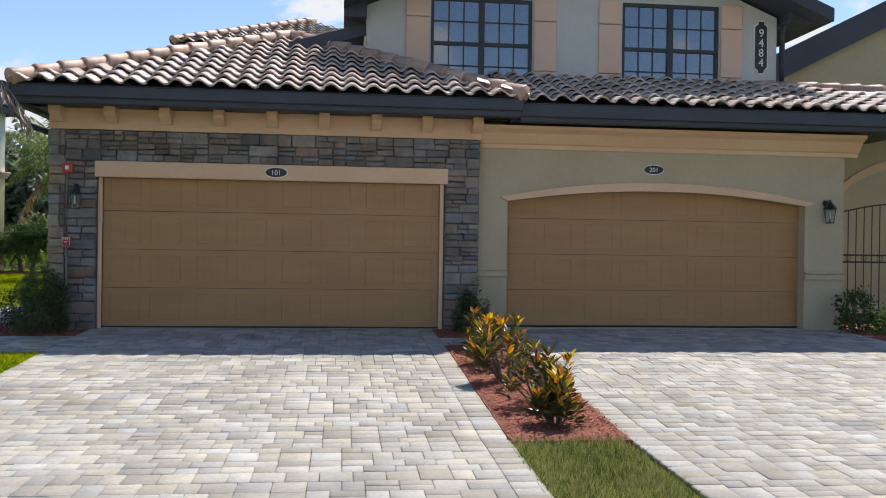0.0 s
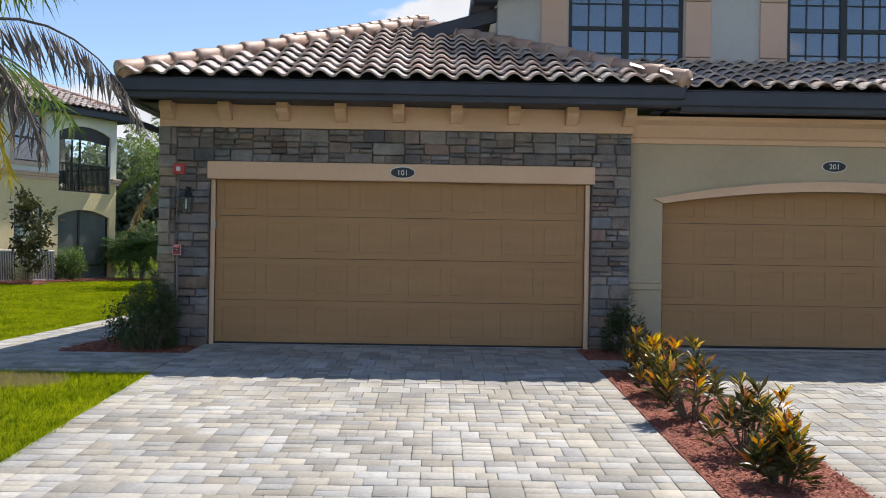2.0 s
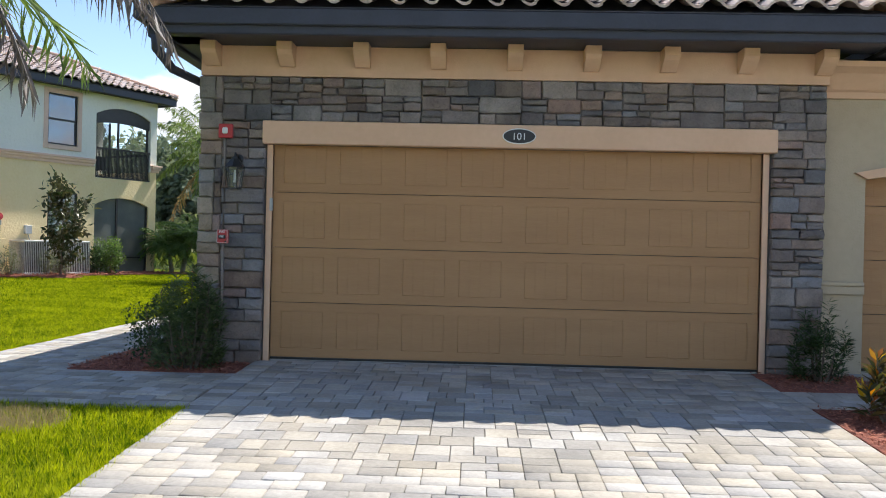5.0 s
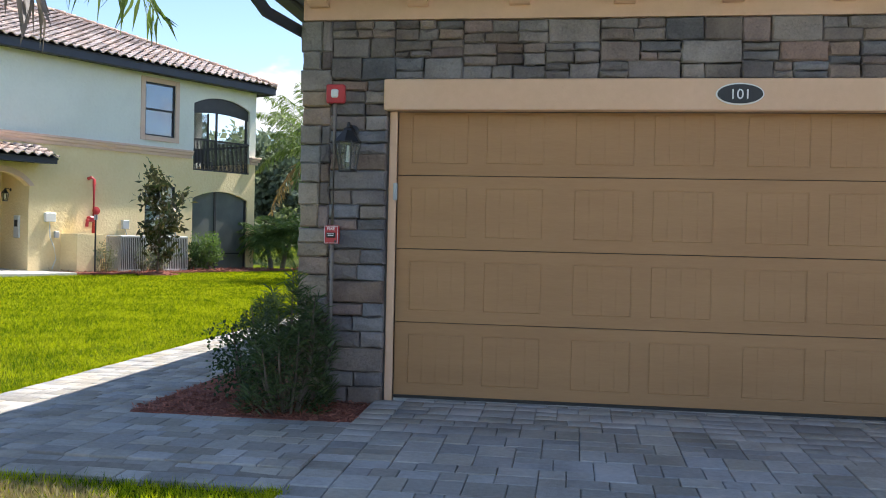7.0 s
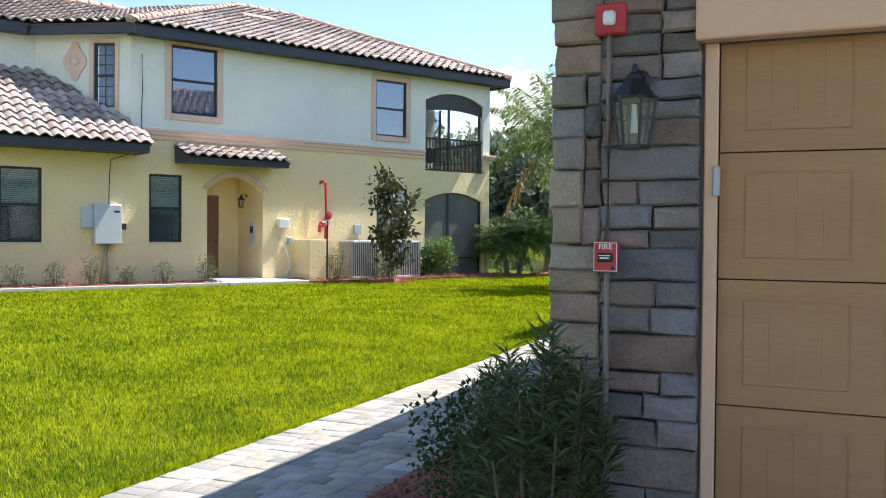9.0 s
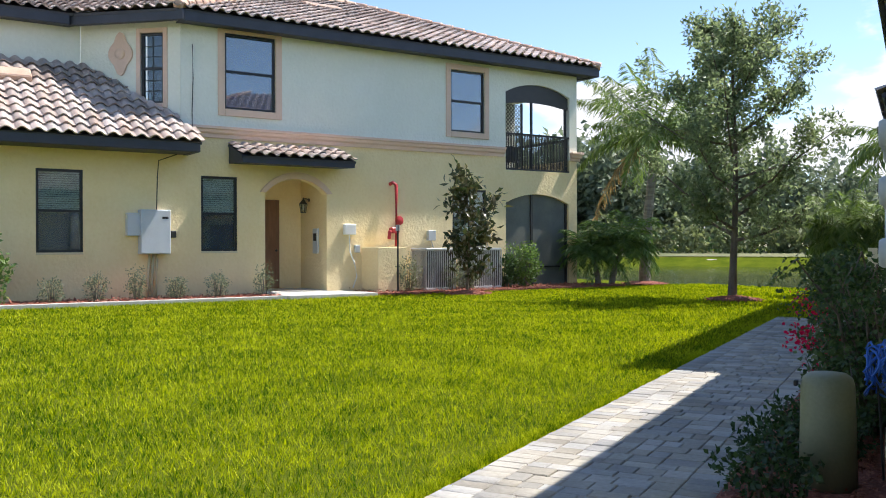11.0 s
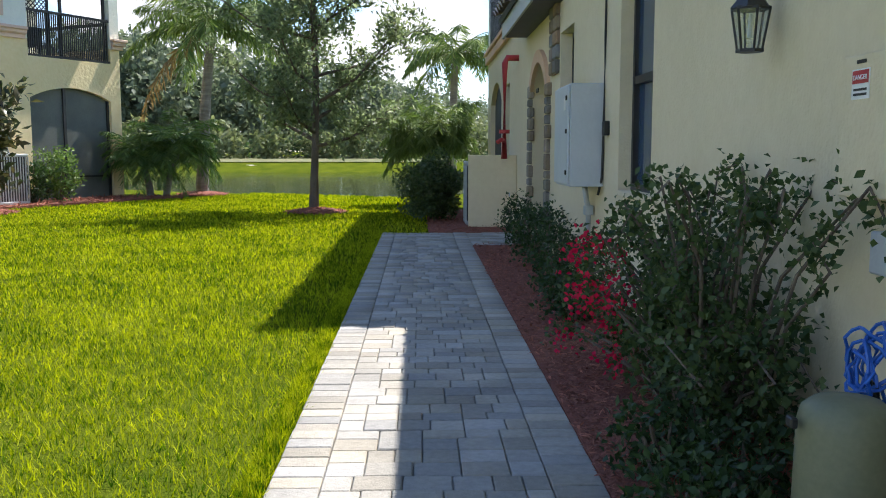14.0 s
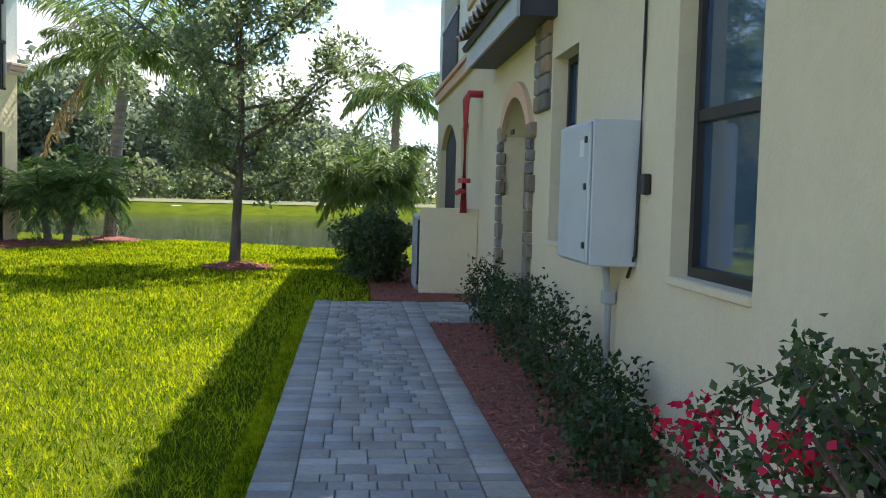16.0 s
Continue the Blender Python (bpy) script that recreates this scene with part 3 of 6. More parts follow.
# side wall along the garden path, in its own plane (a = -y)
HOLES = [rect(-22.26, -21.25, 0.93, 2.62), rect(-25.3, -24.42, 0.97, 2.52), arch(-27.75, -26.2, -0.29, 2.0, 2.36, 16), arch(-35.2, -32.6, 0.02, 2.2, 2.6, 12), rect(-31.9, -31.0, 1.0, 2.4)]
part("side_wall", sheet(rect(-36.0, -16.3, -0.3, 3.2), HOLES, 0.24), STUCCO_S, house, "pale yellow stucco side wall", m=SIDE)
HOLES2 = [arch(-35.2, -32.6, 3.35, 5.3, 5.7, 12), rect(-31.2, -30.2, 4.2, 5.6)]
part("side_upper_wall", sheet(rect(-36.0, -24.6, 3.205, 6.4), HOLES2, 0.24), STUCCO_W, house, m=SIDE)
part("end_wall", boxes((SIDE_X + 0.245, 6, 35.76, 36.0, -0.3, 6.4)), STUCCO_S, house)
part("upper_south_wall", boxes((SIDE_X + 0.245, 0.8, 24.6, 24.84, 3.0, 6.4)), STUCCO_W, house)
part("belt_course", boxes((-36.05, -24.55, -0.07, 0.0, 3.15, 3.32), (-36.05, -24.55, -0.11, 0.0, 3.32, 3.40), bevel=0.01), PEACH, house, "peach belt course", m=SIDE)
window(house, SIDE, -22.26, -21.25, 0.93, 2.62, blind=0.48, inset=0.13, glass=GLASS_SKY)
window(house, SIDE, -25.3, -24.42, 0.97, 2.52, blind=0.9, inset=0.16, glass=GLASS_SKY)
window(house, SIDE, -31.9, -31.0, 1.0, 2.4, inset=0.16)
window(house, SIDE, -31.2, -30.2, 4.2, 5.6, trim=0.1)
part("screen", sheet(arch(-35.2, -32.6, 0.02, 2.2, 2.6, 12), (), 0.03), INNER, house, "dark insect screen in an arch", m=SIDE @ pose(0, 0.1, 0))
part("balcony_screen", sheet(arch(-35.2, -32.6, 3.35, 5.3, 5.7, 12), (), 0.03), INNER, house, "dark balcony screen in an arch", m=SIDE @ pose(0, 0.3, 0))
railing(house, SIDE, -35.2, -32.6, -0.03, 3.40, 4.46)
# arched front door in a stone surround
part("door_surround_moulding", ribbon(bmesh.new(), arch(-27.75, -26.2, 0, 2.0, 2.36, 16)[2:], arch(-27.90, -26.05, 0, 2.02, 2.52, 16)[2:], -0.05, 0.02), PEACH, house, m=SIDE)
fd = new("front_door")
fd.parent = house
part("recess_wall", boxes((-27.9, -26.0, 1.0, 1.1, -0.05, 2.6)), STUCCO_S, fd, m=SIDE)
part("recess_side", boxes((-27.9, -27.76, 0.245, 1.0, -0.05, 2.6), (-26.19, -26.05, 0.245, 1.0, -0.05, 2.6)), STUCCO_S, fd, m=SIDE)
part("leaf", boxes((-27.6, -26.6, 0.93, 0.99, 0.0, 2.1), bevel=0.01), WOODDOOR, fd, m=SIDE)

def grooved_panel(p0, p1, z0, z1, boards=4):
    """A raised panel of joined boards with shallow grooves between them, one closed piece."""
    prof = [(p0, 0.0135), (p0 + 0.006, 0.003)]
    for k in range(1, boards):
        x = p0 + (p1 - p0) * k / boards
        prof += [(x - 0.004, 0.003), (x, 0.0065), (x + 0.004, 0.003)]
    prof += [(p1 - 0.006, 0.003), (p1, 0.0135)]
    bm = bmesh.new()
    lo = [bm.verts.new((x, 0.0135 if i in (0, len(prof) - 1) else y, z0 + (0 if i in (0, len(prof) - 1) else 0.006))) for i, (x, y) in enumerate(prof)]
    hi = [bm.verts.new((x, y, z1 - (0 if i in (0, len(prof) - 1) else 0.006))) for i, (x, y) in enumerate(prof)]
    for i in range(len(prof) - 1):
        bm.faces.new((lo[i], lo[i + 1], hi[i + 1], hi[i]))
    b0, b1 = bm.verts.new((p0, 0.0135, z0)), bm.verts.new((p1, 0.0135, z0))
    bm.faces.new([b1, b0] + lo)
    t0, t1 = bm.verts.new((p0, 0.0135, z1)), bm.verts.new((p1, 0.0135, z1))
    bm.faces.new([t0, t1] + hi[::-1])
    bmesh.ops.remove_doubles(bm, verts=list(bm.verts), dist=0.0002)
    bmesh.ops.recalc_face_normals(bm, faces=list(bm.faces))
    return bm


# garage doors: sections with raised panels set in pairs, each panel grooved like boards
def garage_door(m, a0, a1, z0, z1, rows=4, label="closed tan sectional garage door with raised panels"):
    d = new("garage_door")
    d.parent = house
    d["label"] = label
    h = (z1 - z0) / rows
    k = (a1 - a0) / 4.872
    pan, near, far, side, rail = 0.44 * k, 0.126 * k, 0.218 * k, 0.097 * k, 0.082
    shallow = Matrix.Diagonal((1, 0.36, 1, 1))
    lefts, x = [], a0 + side
    for c in range(8):
        lefts.append(x)
        x += pan + (near if c % 2 == 0 else far)
    for r in range(rows):
        b0, b1 = z0 + r * h + 0.003, z0 + (r + 1) * h - 0.003
        bm = bmesh.new()
        box(bm, a0, a1, 0.014, 0.05, b0, b1)
        box(bm, a0, a1, 0.0, 0.0145, b0, b0 + rail)
        box(bm, a0, a1, 0.0, 0.0145, b1 - rail, b1)
        stiles = [a0] + [v for p in lefts for v in (p, p + pan)] + [a1]
        for e0, e1 in zip(stiles[::2], stiles[1::2]):
            box(bm, e0, e1, 0.0, 0.0145, b0 + rail, b1 - rail)
        part("section", bm, DOOR_TAN, d, m=m @ shallow)
        for p in lefts:
            bm = grooved_panel(p + 0.008, p + pan - 0.008, b0 + rail + 0.008, b1 - rail - 0.008)
            part("raised_panel", bm, DOOR_TAN, d, m=m @ shallow)
    part("bottom_seal", boxes((a0, a1, -0.004, 0.04, z0 - 0.02, z0)), BLACK, d, m=m)
    return d


garage_door(pose(0, GARAGE_Y + 0.09, 0), D0 + 0.003, D1 - 0.003, 0.074, 2.3)
garage_door(pose(0, BAY_Y + 0.2, 0), 2.9, 7.8, 0.085, 2.3)
# unseen dark sheet, interior shade put into its colour
part("garage_dark_sheet", boxes((-3.5, 8.1, 15.2, 15.3, -0.2, 3.1)), INNER, house)
part("threshold", boxes((D0, D1, GARAGE_Y + 0.085, GARAGE_Y + 0.3, -0.1, 0.05)), CONCRETE, house)
part("bay_threshold", boxes((2.95, 7.75, BAY_Y, BAY_Y + 0.26, -0.1, 0.052)), CONCRETE, house)

# ---- eaves ----
EAVE_Z = 3.42
part("front_fascia", boxes((-4.0, 2.98, 13.44, 13.60, 3.17, 3.40), (-4.03, 3.0, 13.39, 13.44, 3.25, 3.41), bevel=0.012), FASCIA, house, "dark brown fascia and gutter")
part("front_soffit", boxes((-3.95, 2.9, 13.605, GARAGE_Y - 0.02, 3.205, 3.24)), FASCIA, house)
part("west_fascia", boxes((-4.12, -3.98, 13.62, 24.6, 3.17, 3.38), (-4.19, -4.12, 13.42, 24.6, 3.3, 3.45), bevel=0.012), FASCIA, house)
part("west_soffit", boxes((-3.975, -3.6, 13.7, 24.6, 3.205, 3.24)), FASCIA, house)
part("bay_fascia", boxes((3.0, 9.4, 13.62, 13.78, 3.13, 3.38), (3.0, 9.4, 13.57, 13.62, 3.2, 3.39), bevel=0.012), FASCIA, house)
part("bay_soffit", boxes((2.9, 9.4, 13.785, 15.3, 3.16, 3.2)), FASCIA, house)
for i in range(9):
    x = -3.525 + i * 0.7525
    bm = sheet([(0, 3.2), (0, 2.99), (-0.06, 2.99), (-0.2, 3.08), (-0.24, 3.12), (-0.24, 3.2)], (), 0.15)
    part("corbel", bm, PEACH, house, m=pose(x, GARAGE_Y - 0.02, 0, 0, 0, 90))
part("downspout", tube(bmesh.new(), [(-4.0, 13.5, 3.17), (-4.0, 13.52, 3.05), (-3.93, 13.8, 2.9), (-3.78, 14.5, 2.86), (-3.735, 14.62, 2.75), (-3.735, 14.62, 0.1)], 0.045), FASCIA, house, "dark downspout at the corner", smooth=True)
part("two_storey_fascia", boxes((-3.95, -3.88, 24.5, 36.4, 6.15, 6.42), (-3.88, 1.2, 24.5, 24.59, 6.15, 6.42), bevel=0.012), FASCIA, house)
part("two_storey_soffit", boxes((-3.875, 1.2, 24.605, 36.4, 6.17, 6.21)), FASCIA, house)
# porch canopy over the front door
cano = new("door_canopy")
cano.parent = house
cano["label"] = "small tiled canopy over the arched door"
bm = sheet([(0, 3.26), (-0.33, 3.10), (-0.33, 2.86), (0, 2.86)], (), 3.3)
part("box_frame", bm, FASCIA, cano, m=pose(SIDE_X, 28.5, 0, 0, 0, 0) @ pose(0, -3.3, 0))
part("fascia_board", boxes((SIDE_X - 0.36, SIDE_X - 0.332, 25.15, 28.55, 2.84, 3.1)), GREY, cano)

# ---- the house across the lawn (built in its own plane, a along the front, y into the house) ----
nb = thing("neighbour_house", "two-storey yellow stucco house with a tiled hip roof", "house", m=NEIGH)
NH = [arch(-2.79, -0.34, -0.19, 2.48, 2.76, 14), rect(-11.94, -11.04, 1.1, 2.9), arch(-10.32, -8.63, -0.19, 2.55, 2.92, 14), rect(-15.58, -14.61, 1.09, 2.92), rect(-4.69, -3.5, 1.2, 2.82), rect(-18.4, -17.4, 1.09, 2.92)]
part("lower_wall", sheet([(-20.0, -0.2), (0.0, -0.2), (0.0, 3.84), (-0.3, 3.84), (-0.3, 3.45), (-2.79, 3.45), (-2.79, 3.84), (-12.42, 3.84), (-12.42, 3.44), (-20.0, 3.44)], NH, 0.24), STUCCO_Y, nb, "yellow textured stucco")
NU = [rect(-11.35, -10.04, 4.54, 6.38), rect(-4.75, -3.57, 4.45, 6.2)]
BAL = arch(-2.79, -0.3, 3.845, 5.75, 6.05, 14)
part("upper_wall", sheet([(-12.42, 3.845), BAL[0]] + BAL[:1:-1] + [BAL[1], (0.0, 3.845), (0.0, 6.6), (-12.42, 6.6)], NU, 0.24), STUCCO_W, nb, "pale grey-green stucco")
part("end_wall", boxes((-0.24, 0.0, 0.245, 11.0, -0.2, 3.84)), STUCCO_Y, nb)
part("end_upper_wall", boxes((-0.24, 0.0, 3.1, 11.0, 3.845, 6.6)), STUCCO_W, nb)
part("end_lintel", boxes((-0.24, 0.0, 0.245, 3.1, 6.0, 6.6)), STUCCO_W, nb)
part("end_rail", boxes((-0.14, -0.10, 0.245, 3.1, 4.46, 4.54)), BLACK, nb)
CANT = pose(-12.42, 0, 0, 0, 0, -45)
part("canted_wall", sheet(rect(-2.6, -0.01, 3.44, 6.6), [rect(-1.02, -0.44, 4.6, 6.27)], 0.24), STUCCO_W, nb, m=CANT)
part("set_back_wall", boxes((-24.0, -14.26, 1.85, 2.09, 3.4, 6.6)), STUCCO_W, nb)
window(nb, CANT, -1.02, -0.44, 4.6, 6.27, trim=0.11, trim_mat=PEACH_L, grid=(2, 3), inset=0.06)
window(nb, Matrix(), -11.94, -11.04, 1.1, 2.9, blind=0.5, inset=0.06)
window(nb, Matrix(), -15.58, -14.61, 1.09, 2.92, blind=0.5, inset=0.06)
window(nb, Matrix(), -18.4, -17.4, 1.09, 2.92, blind=0.5, inset=0.06)
window(nb, Matrix(), -4.69, -3.5, 1.2, 2.82, blind=0.95, inset=0.06)
window(nb, Matrix(), -11.35, -10.04, 4.54, 6.38, trim=0.17, trim_mat=PEACH_L, inset=0.06, glass=GLASS_SKY)
window(nb, Matrix(), -4.75, -3.57, 4.45, 6.2, trim=0.16, trim_mat=PEACH_L, inset=0.06, glass=GLASS_SKY)
part("belt_course", sheet([(0.0, 3.82), (-0.05, 3.82), (-0.05, 3.91), (-0.08, 3.92), (-0.11, 3.95), (-0.11, 4.01), (-0.15, 4.03), (-0.15, 4.09), (0.0, 4.09)], (), 9.64), PEACH_L, nb, "peach moulded belt course", m=pose(-2.87, 0, 0, 0, 0, 90))
part("belt_end", boxes((-0.28, 0.1, -0.06, 0.0, 3.82, 3.92), (-0.29, 0.14, -0.12, 0.0, 3.92, 4.02), (-0.30, 0.18, -0.16, 0.0, 4.02, 4.09), bevel=0.012), PEACH_L, nb)
# balcony behind the upper arch
part("balcony_floor", boxes((-3.2, -0.25, 0.245, 3.2, 3.3, 3.44)), CONCRETE, nb)
part("balcony_back", boxes((-3.4, -0.25, 3.0, 3.1, 3.44, 6.6)), STUCCO_W, nb)
part("balcony_side", boxes((-3.4, -3.2, 0.245, 3.0, 3.44, 6.6)), STUCCO_W, nb)
part("slider_glass", boxes((-3.0, -0.5, 2.93, 2.96, 3.5, 5.9)), GLASS, nb)
sc = bmesh.new()
for a in (-2.75, -1.72, -0.38):
    box(sc, a - 0.035, a + 0.035, 0.1, 0.15, 3.45, 5.72)
ribbon(sc, arch(-2.79, -0.3, 0, 5.75, 6.05, 14)[2:], arch(-2.79, -0.3, 0, 5.40, 5.52, 14)[2:], 0.08, 0.16)
part("screen_frame", sc, BRONZE, nb)
railing(nb, Matrix(), -2.79, -0.3, 0.02, 3.46, 4.56, 0.06)
lat = bmesh.new()
for i in range(-8, 13):
    for sgn in (1, -1):
        x0, x1, z0, z1 = -2.7 + 0.12 * i, -2.7 + 0.12 * i + 0.95, 4.5, 5.45
        lo, hi = max(-2.7, x0), min(-1.95, x1)
        if hi > lo:
            f0, f1 = (lo - x0) / 0.95, (hi - x0) / 0.95
            za, zb = (z0 + f0 * 0.95, z0 + f1 * 0.95) if sgn > 0 else (z1 - f0 * 0.95, z1 - f1 * 0.95)
            rod(lat, (lo, 0.3, za), (hi, 0.3, zb), 0.014, seg=4)
box(lat, -2.74, -2.68, 0.28, 0.32, 3.5, 5.5)
box(lat, -1.98, -1.92, 0.28, 0.32, 3.5, 5.5)
part("lattice_screen", lat, BLACK, nb, "black lattice privacy screen")
# screened lanai under it
part("lanai_screen", sheet(arch(-2.79, -0.34, -0.19, 2.48, 2.76, 14), (), 0.02), surf("screen_mesh", (0.10, 0.11, 0.10), (0.14, 0.15, 0.13), 2, 0.6), nb, "dark insect screen", m=pose(0, 0.12, 0))
part("lanai_frame", boxes((-1.78, -1.70, 0.08, 0.12, -0.1, 2.74), (-2.79, -2.72, 0.08, 0.12, -0.1, 2.5), (-0.41, -0.34, 0.08, 0.12, -0.1, 2.5), (-2.79, -0.34, 0.08, 0.12, 0.55, 0.60)), BRONZE, nb)
# arched entry
part("entry_moulding", ribbon(bmesh.new(), arch(-10.32, -8.63, 0, 2.55, 2.92, 14)[2:], arch(-10.46, -8.49, 0, 2.56, 3.08, 14)[2:], -0.06, 0.02), PEACH_L, nb)
part("entry_side", boxes((-10.5, -10.33, 0.245, 1.6, -0.2, 3.2), (-8.62, -8.45, 0.245, 1.6, -0.2, 3.2)), STUCCO_Y, nb)
part("entry_back", boxes((-10.5, -8.45, 1.6, 1.75, -0.2, 3.2)), STUCCO_Y, nb)
part("entry_ceiling", boxes((-10.33, -8.62, 0.245, 1.6, 3.0, 3.1)), STUCCO_Y, nb)
part("entry_floor", boxes((-10.33, -8.62, 0.0, 1.6, -0.2, 0.08)), CONCRETE, nb)
ed = new("entry_door")
ed.parent = nb
part("leaf", boxes((-10.3, -9.27, 1.54, 1.6, 0.09, 2.45), bevel=0.01), WOODDOOR, ed)
part("knob", lathe(bmesh.new(), [(0.012, 0), (0.012, 0.03), (0.032, 0.04), (0.032, 0.06), (0.015, 0.07)], 10), BRONZE, ed, m=pose(-9.38, 1.54, 1.1, 90, 0, 0))
part("canopy_frame", sheet([(0, 3.66), (-0.9, 3.34), (-0.9, 3.18), (0, 3.22)], (), 2.97), FASCIA, nb, "dark canopy over the entry", m=pose(-8.28, 0, 0, 0, 0, 90))
part("eave", boxes((-2.75, 0.32, -0.5, -0.36, 6.42, 6.68), bevel=0.015), FASCIA, nb, "dark fascia and gutter", m=CANT)
for run in ((-12.62, 0.5, -0.5, -0.36, 6.42, 6.68), (0.36, 0.5, -0.36, 11.4, 6.42, 6.68), (-24, -14.6, 1.36, 1.5, 6.42, 6.68)):
    part("eave", boxes(run, bevel=0.015), FASCIA, nb, "dark fascia and gutter")
part("soffit", boxes((-12.5, 0.35, -0.355, 0.2, 6.46, 6.5), (-24, -14.5, 1.51, 2.0, 6.46, 6.5)), FASCIA, nb)
part("wing_eave", boxes((-20.6, -12.25, -0.9, -0.76, 3.36, 3.58), (-12.39, -12.25, -0.76, 0.0, 3.36, 3.58), bevel=0.015), FASCIA, nb)
part("wing_soffit", boxes((-20.5, -12.4, -0.755, 0.0, 3.37, 3.41)), FASCIA, nb)
# medallion and wires
med = [(0.27 * math.cos(t) * (1 + 0.16 * math.cos(4 * t)), 5.8 + 0.46 * math.sin(t) * (1 + 0.12 * math.cos(4 * t))) for t in [math.tau * i / 40 for i in range(40)]]
mm = CANT @ pose(-1.53, 0, 0)
bm = sheet(med, (), 0.05)
bm.transform(pose(0, -0.05, 0))
lathe_bm = lathe(bmesh.new(), [(0.13, 0.0), (0.13, 0.03), (0.07, 0.05), (0.02, 0.055)], 16)
part("medallion", bm, PEACH_L, nb, "round peach plaster medallion", m=mm)
part("medallion_boss", lathe_bm, PEACH_L, nb, m=mm @ pose(0, -0.05, 5.8, 90))
part("wall_cable", tube(bmesh.new(), [(-12.15, -0.03, 6.0), (-12.13, -0.02, 5.2), (-12.16, -0.03, 4.4), (-12.2, -0.17, 4.05), (-12.3, -0.05, 3.7)], 0.012, 5), BLACK, nb)
part("meter_cable", tube(bmesh.new(), [(-13.0, -0.03, 2.05), (-12.98, -0.03, 2.8), (-12.97, -0.1, 3.2), (-12.6, -0.3, 3.35)], 0.012, 5), BLACK, nb)

# ---- lake ----
wm, wnn, wl, wb = nodes_of("lake_water")
wb.inputs["Base Color"].default_value = (0.018, 0.026, 0.024, 1)
wb.inputs["Roughness"].default_value = 0.08
wb.inputs["Specular IOR Level"].default_value = 0.42
wg = wnn.new("ShaderNodeNewGeometry")
wmap = wnn.new("ShaderNodeMapping")
wmap.inputs["Scale"].default_value = (0.5, 1.0, 1.0)
wt = wnn.new("ShaderNodeTexNoise")
wt.inputs["Scale"].default_value, wt.inputs["Detail"].default_value = 3.0, 5
wbp = wnn.new("ShaderNodeBump")
wbp.inputs["Strength"].default_value, wbp.inputs["Distance"].default_value = 0.35, 0.03
wl.new(wg.outputs["Position"], wmap.inputs["Vector"])
wl.new(wmap.outputs["Vector"], wt.inputs["Vector"])
wl.new(wt.outputs["Fac"], wbp.inputs["Height"])
wl.new(wbp.outputs["Normal"], wb.inputs["Normal"])
water = part("water", boxes((-140, 120, 38, 96, -1.6, -0.62)), wm)
tagged(water, "rippled grey-green lake water", "lake", kind="structure")

# ---- clouds and the far bank ----
cm, cn, cl, cb = nodes_of("cloud_veil")
cn.remove(cb)
cg = cn.new("ShaderNodeNewGeometry")
cmap = cn.new("ShaderNodeMapping")
cmap.inputs["Scale"].default_value = (0.010, 0.010, 0.019)
cmap.inputs["Location"].default_value = (3.35, 1.9, 0.55)
cl.new(cg.outputs["Position"], cmap.inputs["Vector"])
ct = cn.new("ShaderNodeTexNoise")
ct.inputs["Scale"].default_value, ct.inputs["Detail"].default_value, ct.inputs["Roughness"].default_value = 1.0, 8, 0.52
cl.new(cmap.outputs["Vector"], ct.inputs["Vector"])
sep = cn.new("ShaderNodeSeparateXYZ")
cl.new(cg.outputs["Position"], sep.inputs[0])
low = cn.new("ShaderNodeMapRange")
low.inputs["From Min"].default_value, low.inputs["From Max"].default_value = 40, 190
low.inputs["To Min"].default_value, low.inputs["To Max"].default_value = 0.075, -0.05
cl.new(sep.outputs["Z"], low.inputs["Value"])
cadd = cn.new("ShaderNodeMath")
cl.new(ct.outputs["Fac"], cadd.inputs[0])
cl.new(low.outputs["Result"], cadd.inputs[1])
cr = cn.new("ShaderNodeMapRange")
cr.interpolation_type = "SMOOTHSTEP"
cr.inputs["From Min"].default_value, cr.inputs["From Max"].default_value = 0.565, 0.625
cl.new(cadd.outputs[0], cr.inputs["Value"])
cr2 = cn.new("ShaderNodeMapRange")
cr2.inputs["From Min"].default_value, cr2.inputs["From Max"].default_value = 0.55, 0.80
cr2.inputs["To Min"].default_value, cr2.inputs["To Max"].default_value = 0.62, 0.46
cl.new(cadd.outputs[0], cr2.inputs["Value"])
ce = cn.new("ShaderNodeEmission")
ce.inputs["Color"].default_value = (0.97, 0.98, 1.0, 1)
cl.new(cr2.outputs["Result"], ce.inputs["Strength"])
ctr = cn.new("ShaderNodeBsdfTransparent")
cmx = cn.new("ShaderNodeMixShader")
cl.new(cr.outputs["Result"], cmx.inputs[0])
cl.new(ctr.outputs[0], cmx.inputs[1])
cl.new(ce.outputs[0], cmx.inputs[2])
cl.new(cmx.outputs[0], cn["Material Output"].inputs["Surface"])
cv, cf = [], []
for j in range(9):
    for i in range(73):
        a, e = math.tau * i / 72, radians(1.0 + 4.2 * j)
        cv.append((420 * math.cos(a) * math.cos(e), 420 * math.sin(a) * math.cos(e), 420 * math.sin(e)))
for j in range(8):
    for i in range(72):
        cf.append((j * 73 + i, j * 73 + i + 1, (j + 1) * 73 + i + 1, (j + 1) * 73 + i))
tagged(raw_mesh("backdrop", cv, cf, cm, smooth=True), "white cumulus clouds low in a blue sky", "sky", kind="structure")
bank = bmesh.new()
rows = []
for i in range(61):
    x = -120 + 4 * i
    y = 93.2 + 1.2 * math.sin(i * 0.7) + 0.6 * math.sin(i * 1.9)
    rows.append([bank.verts.new((x, y, -0.66)), bank.verts.new((x, y + 1.8, -0.1 + 0.08 * math.sin(i * 2.1))), bank.verts.new((x, y + 2.6, -0.4))])
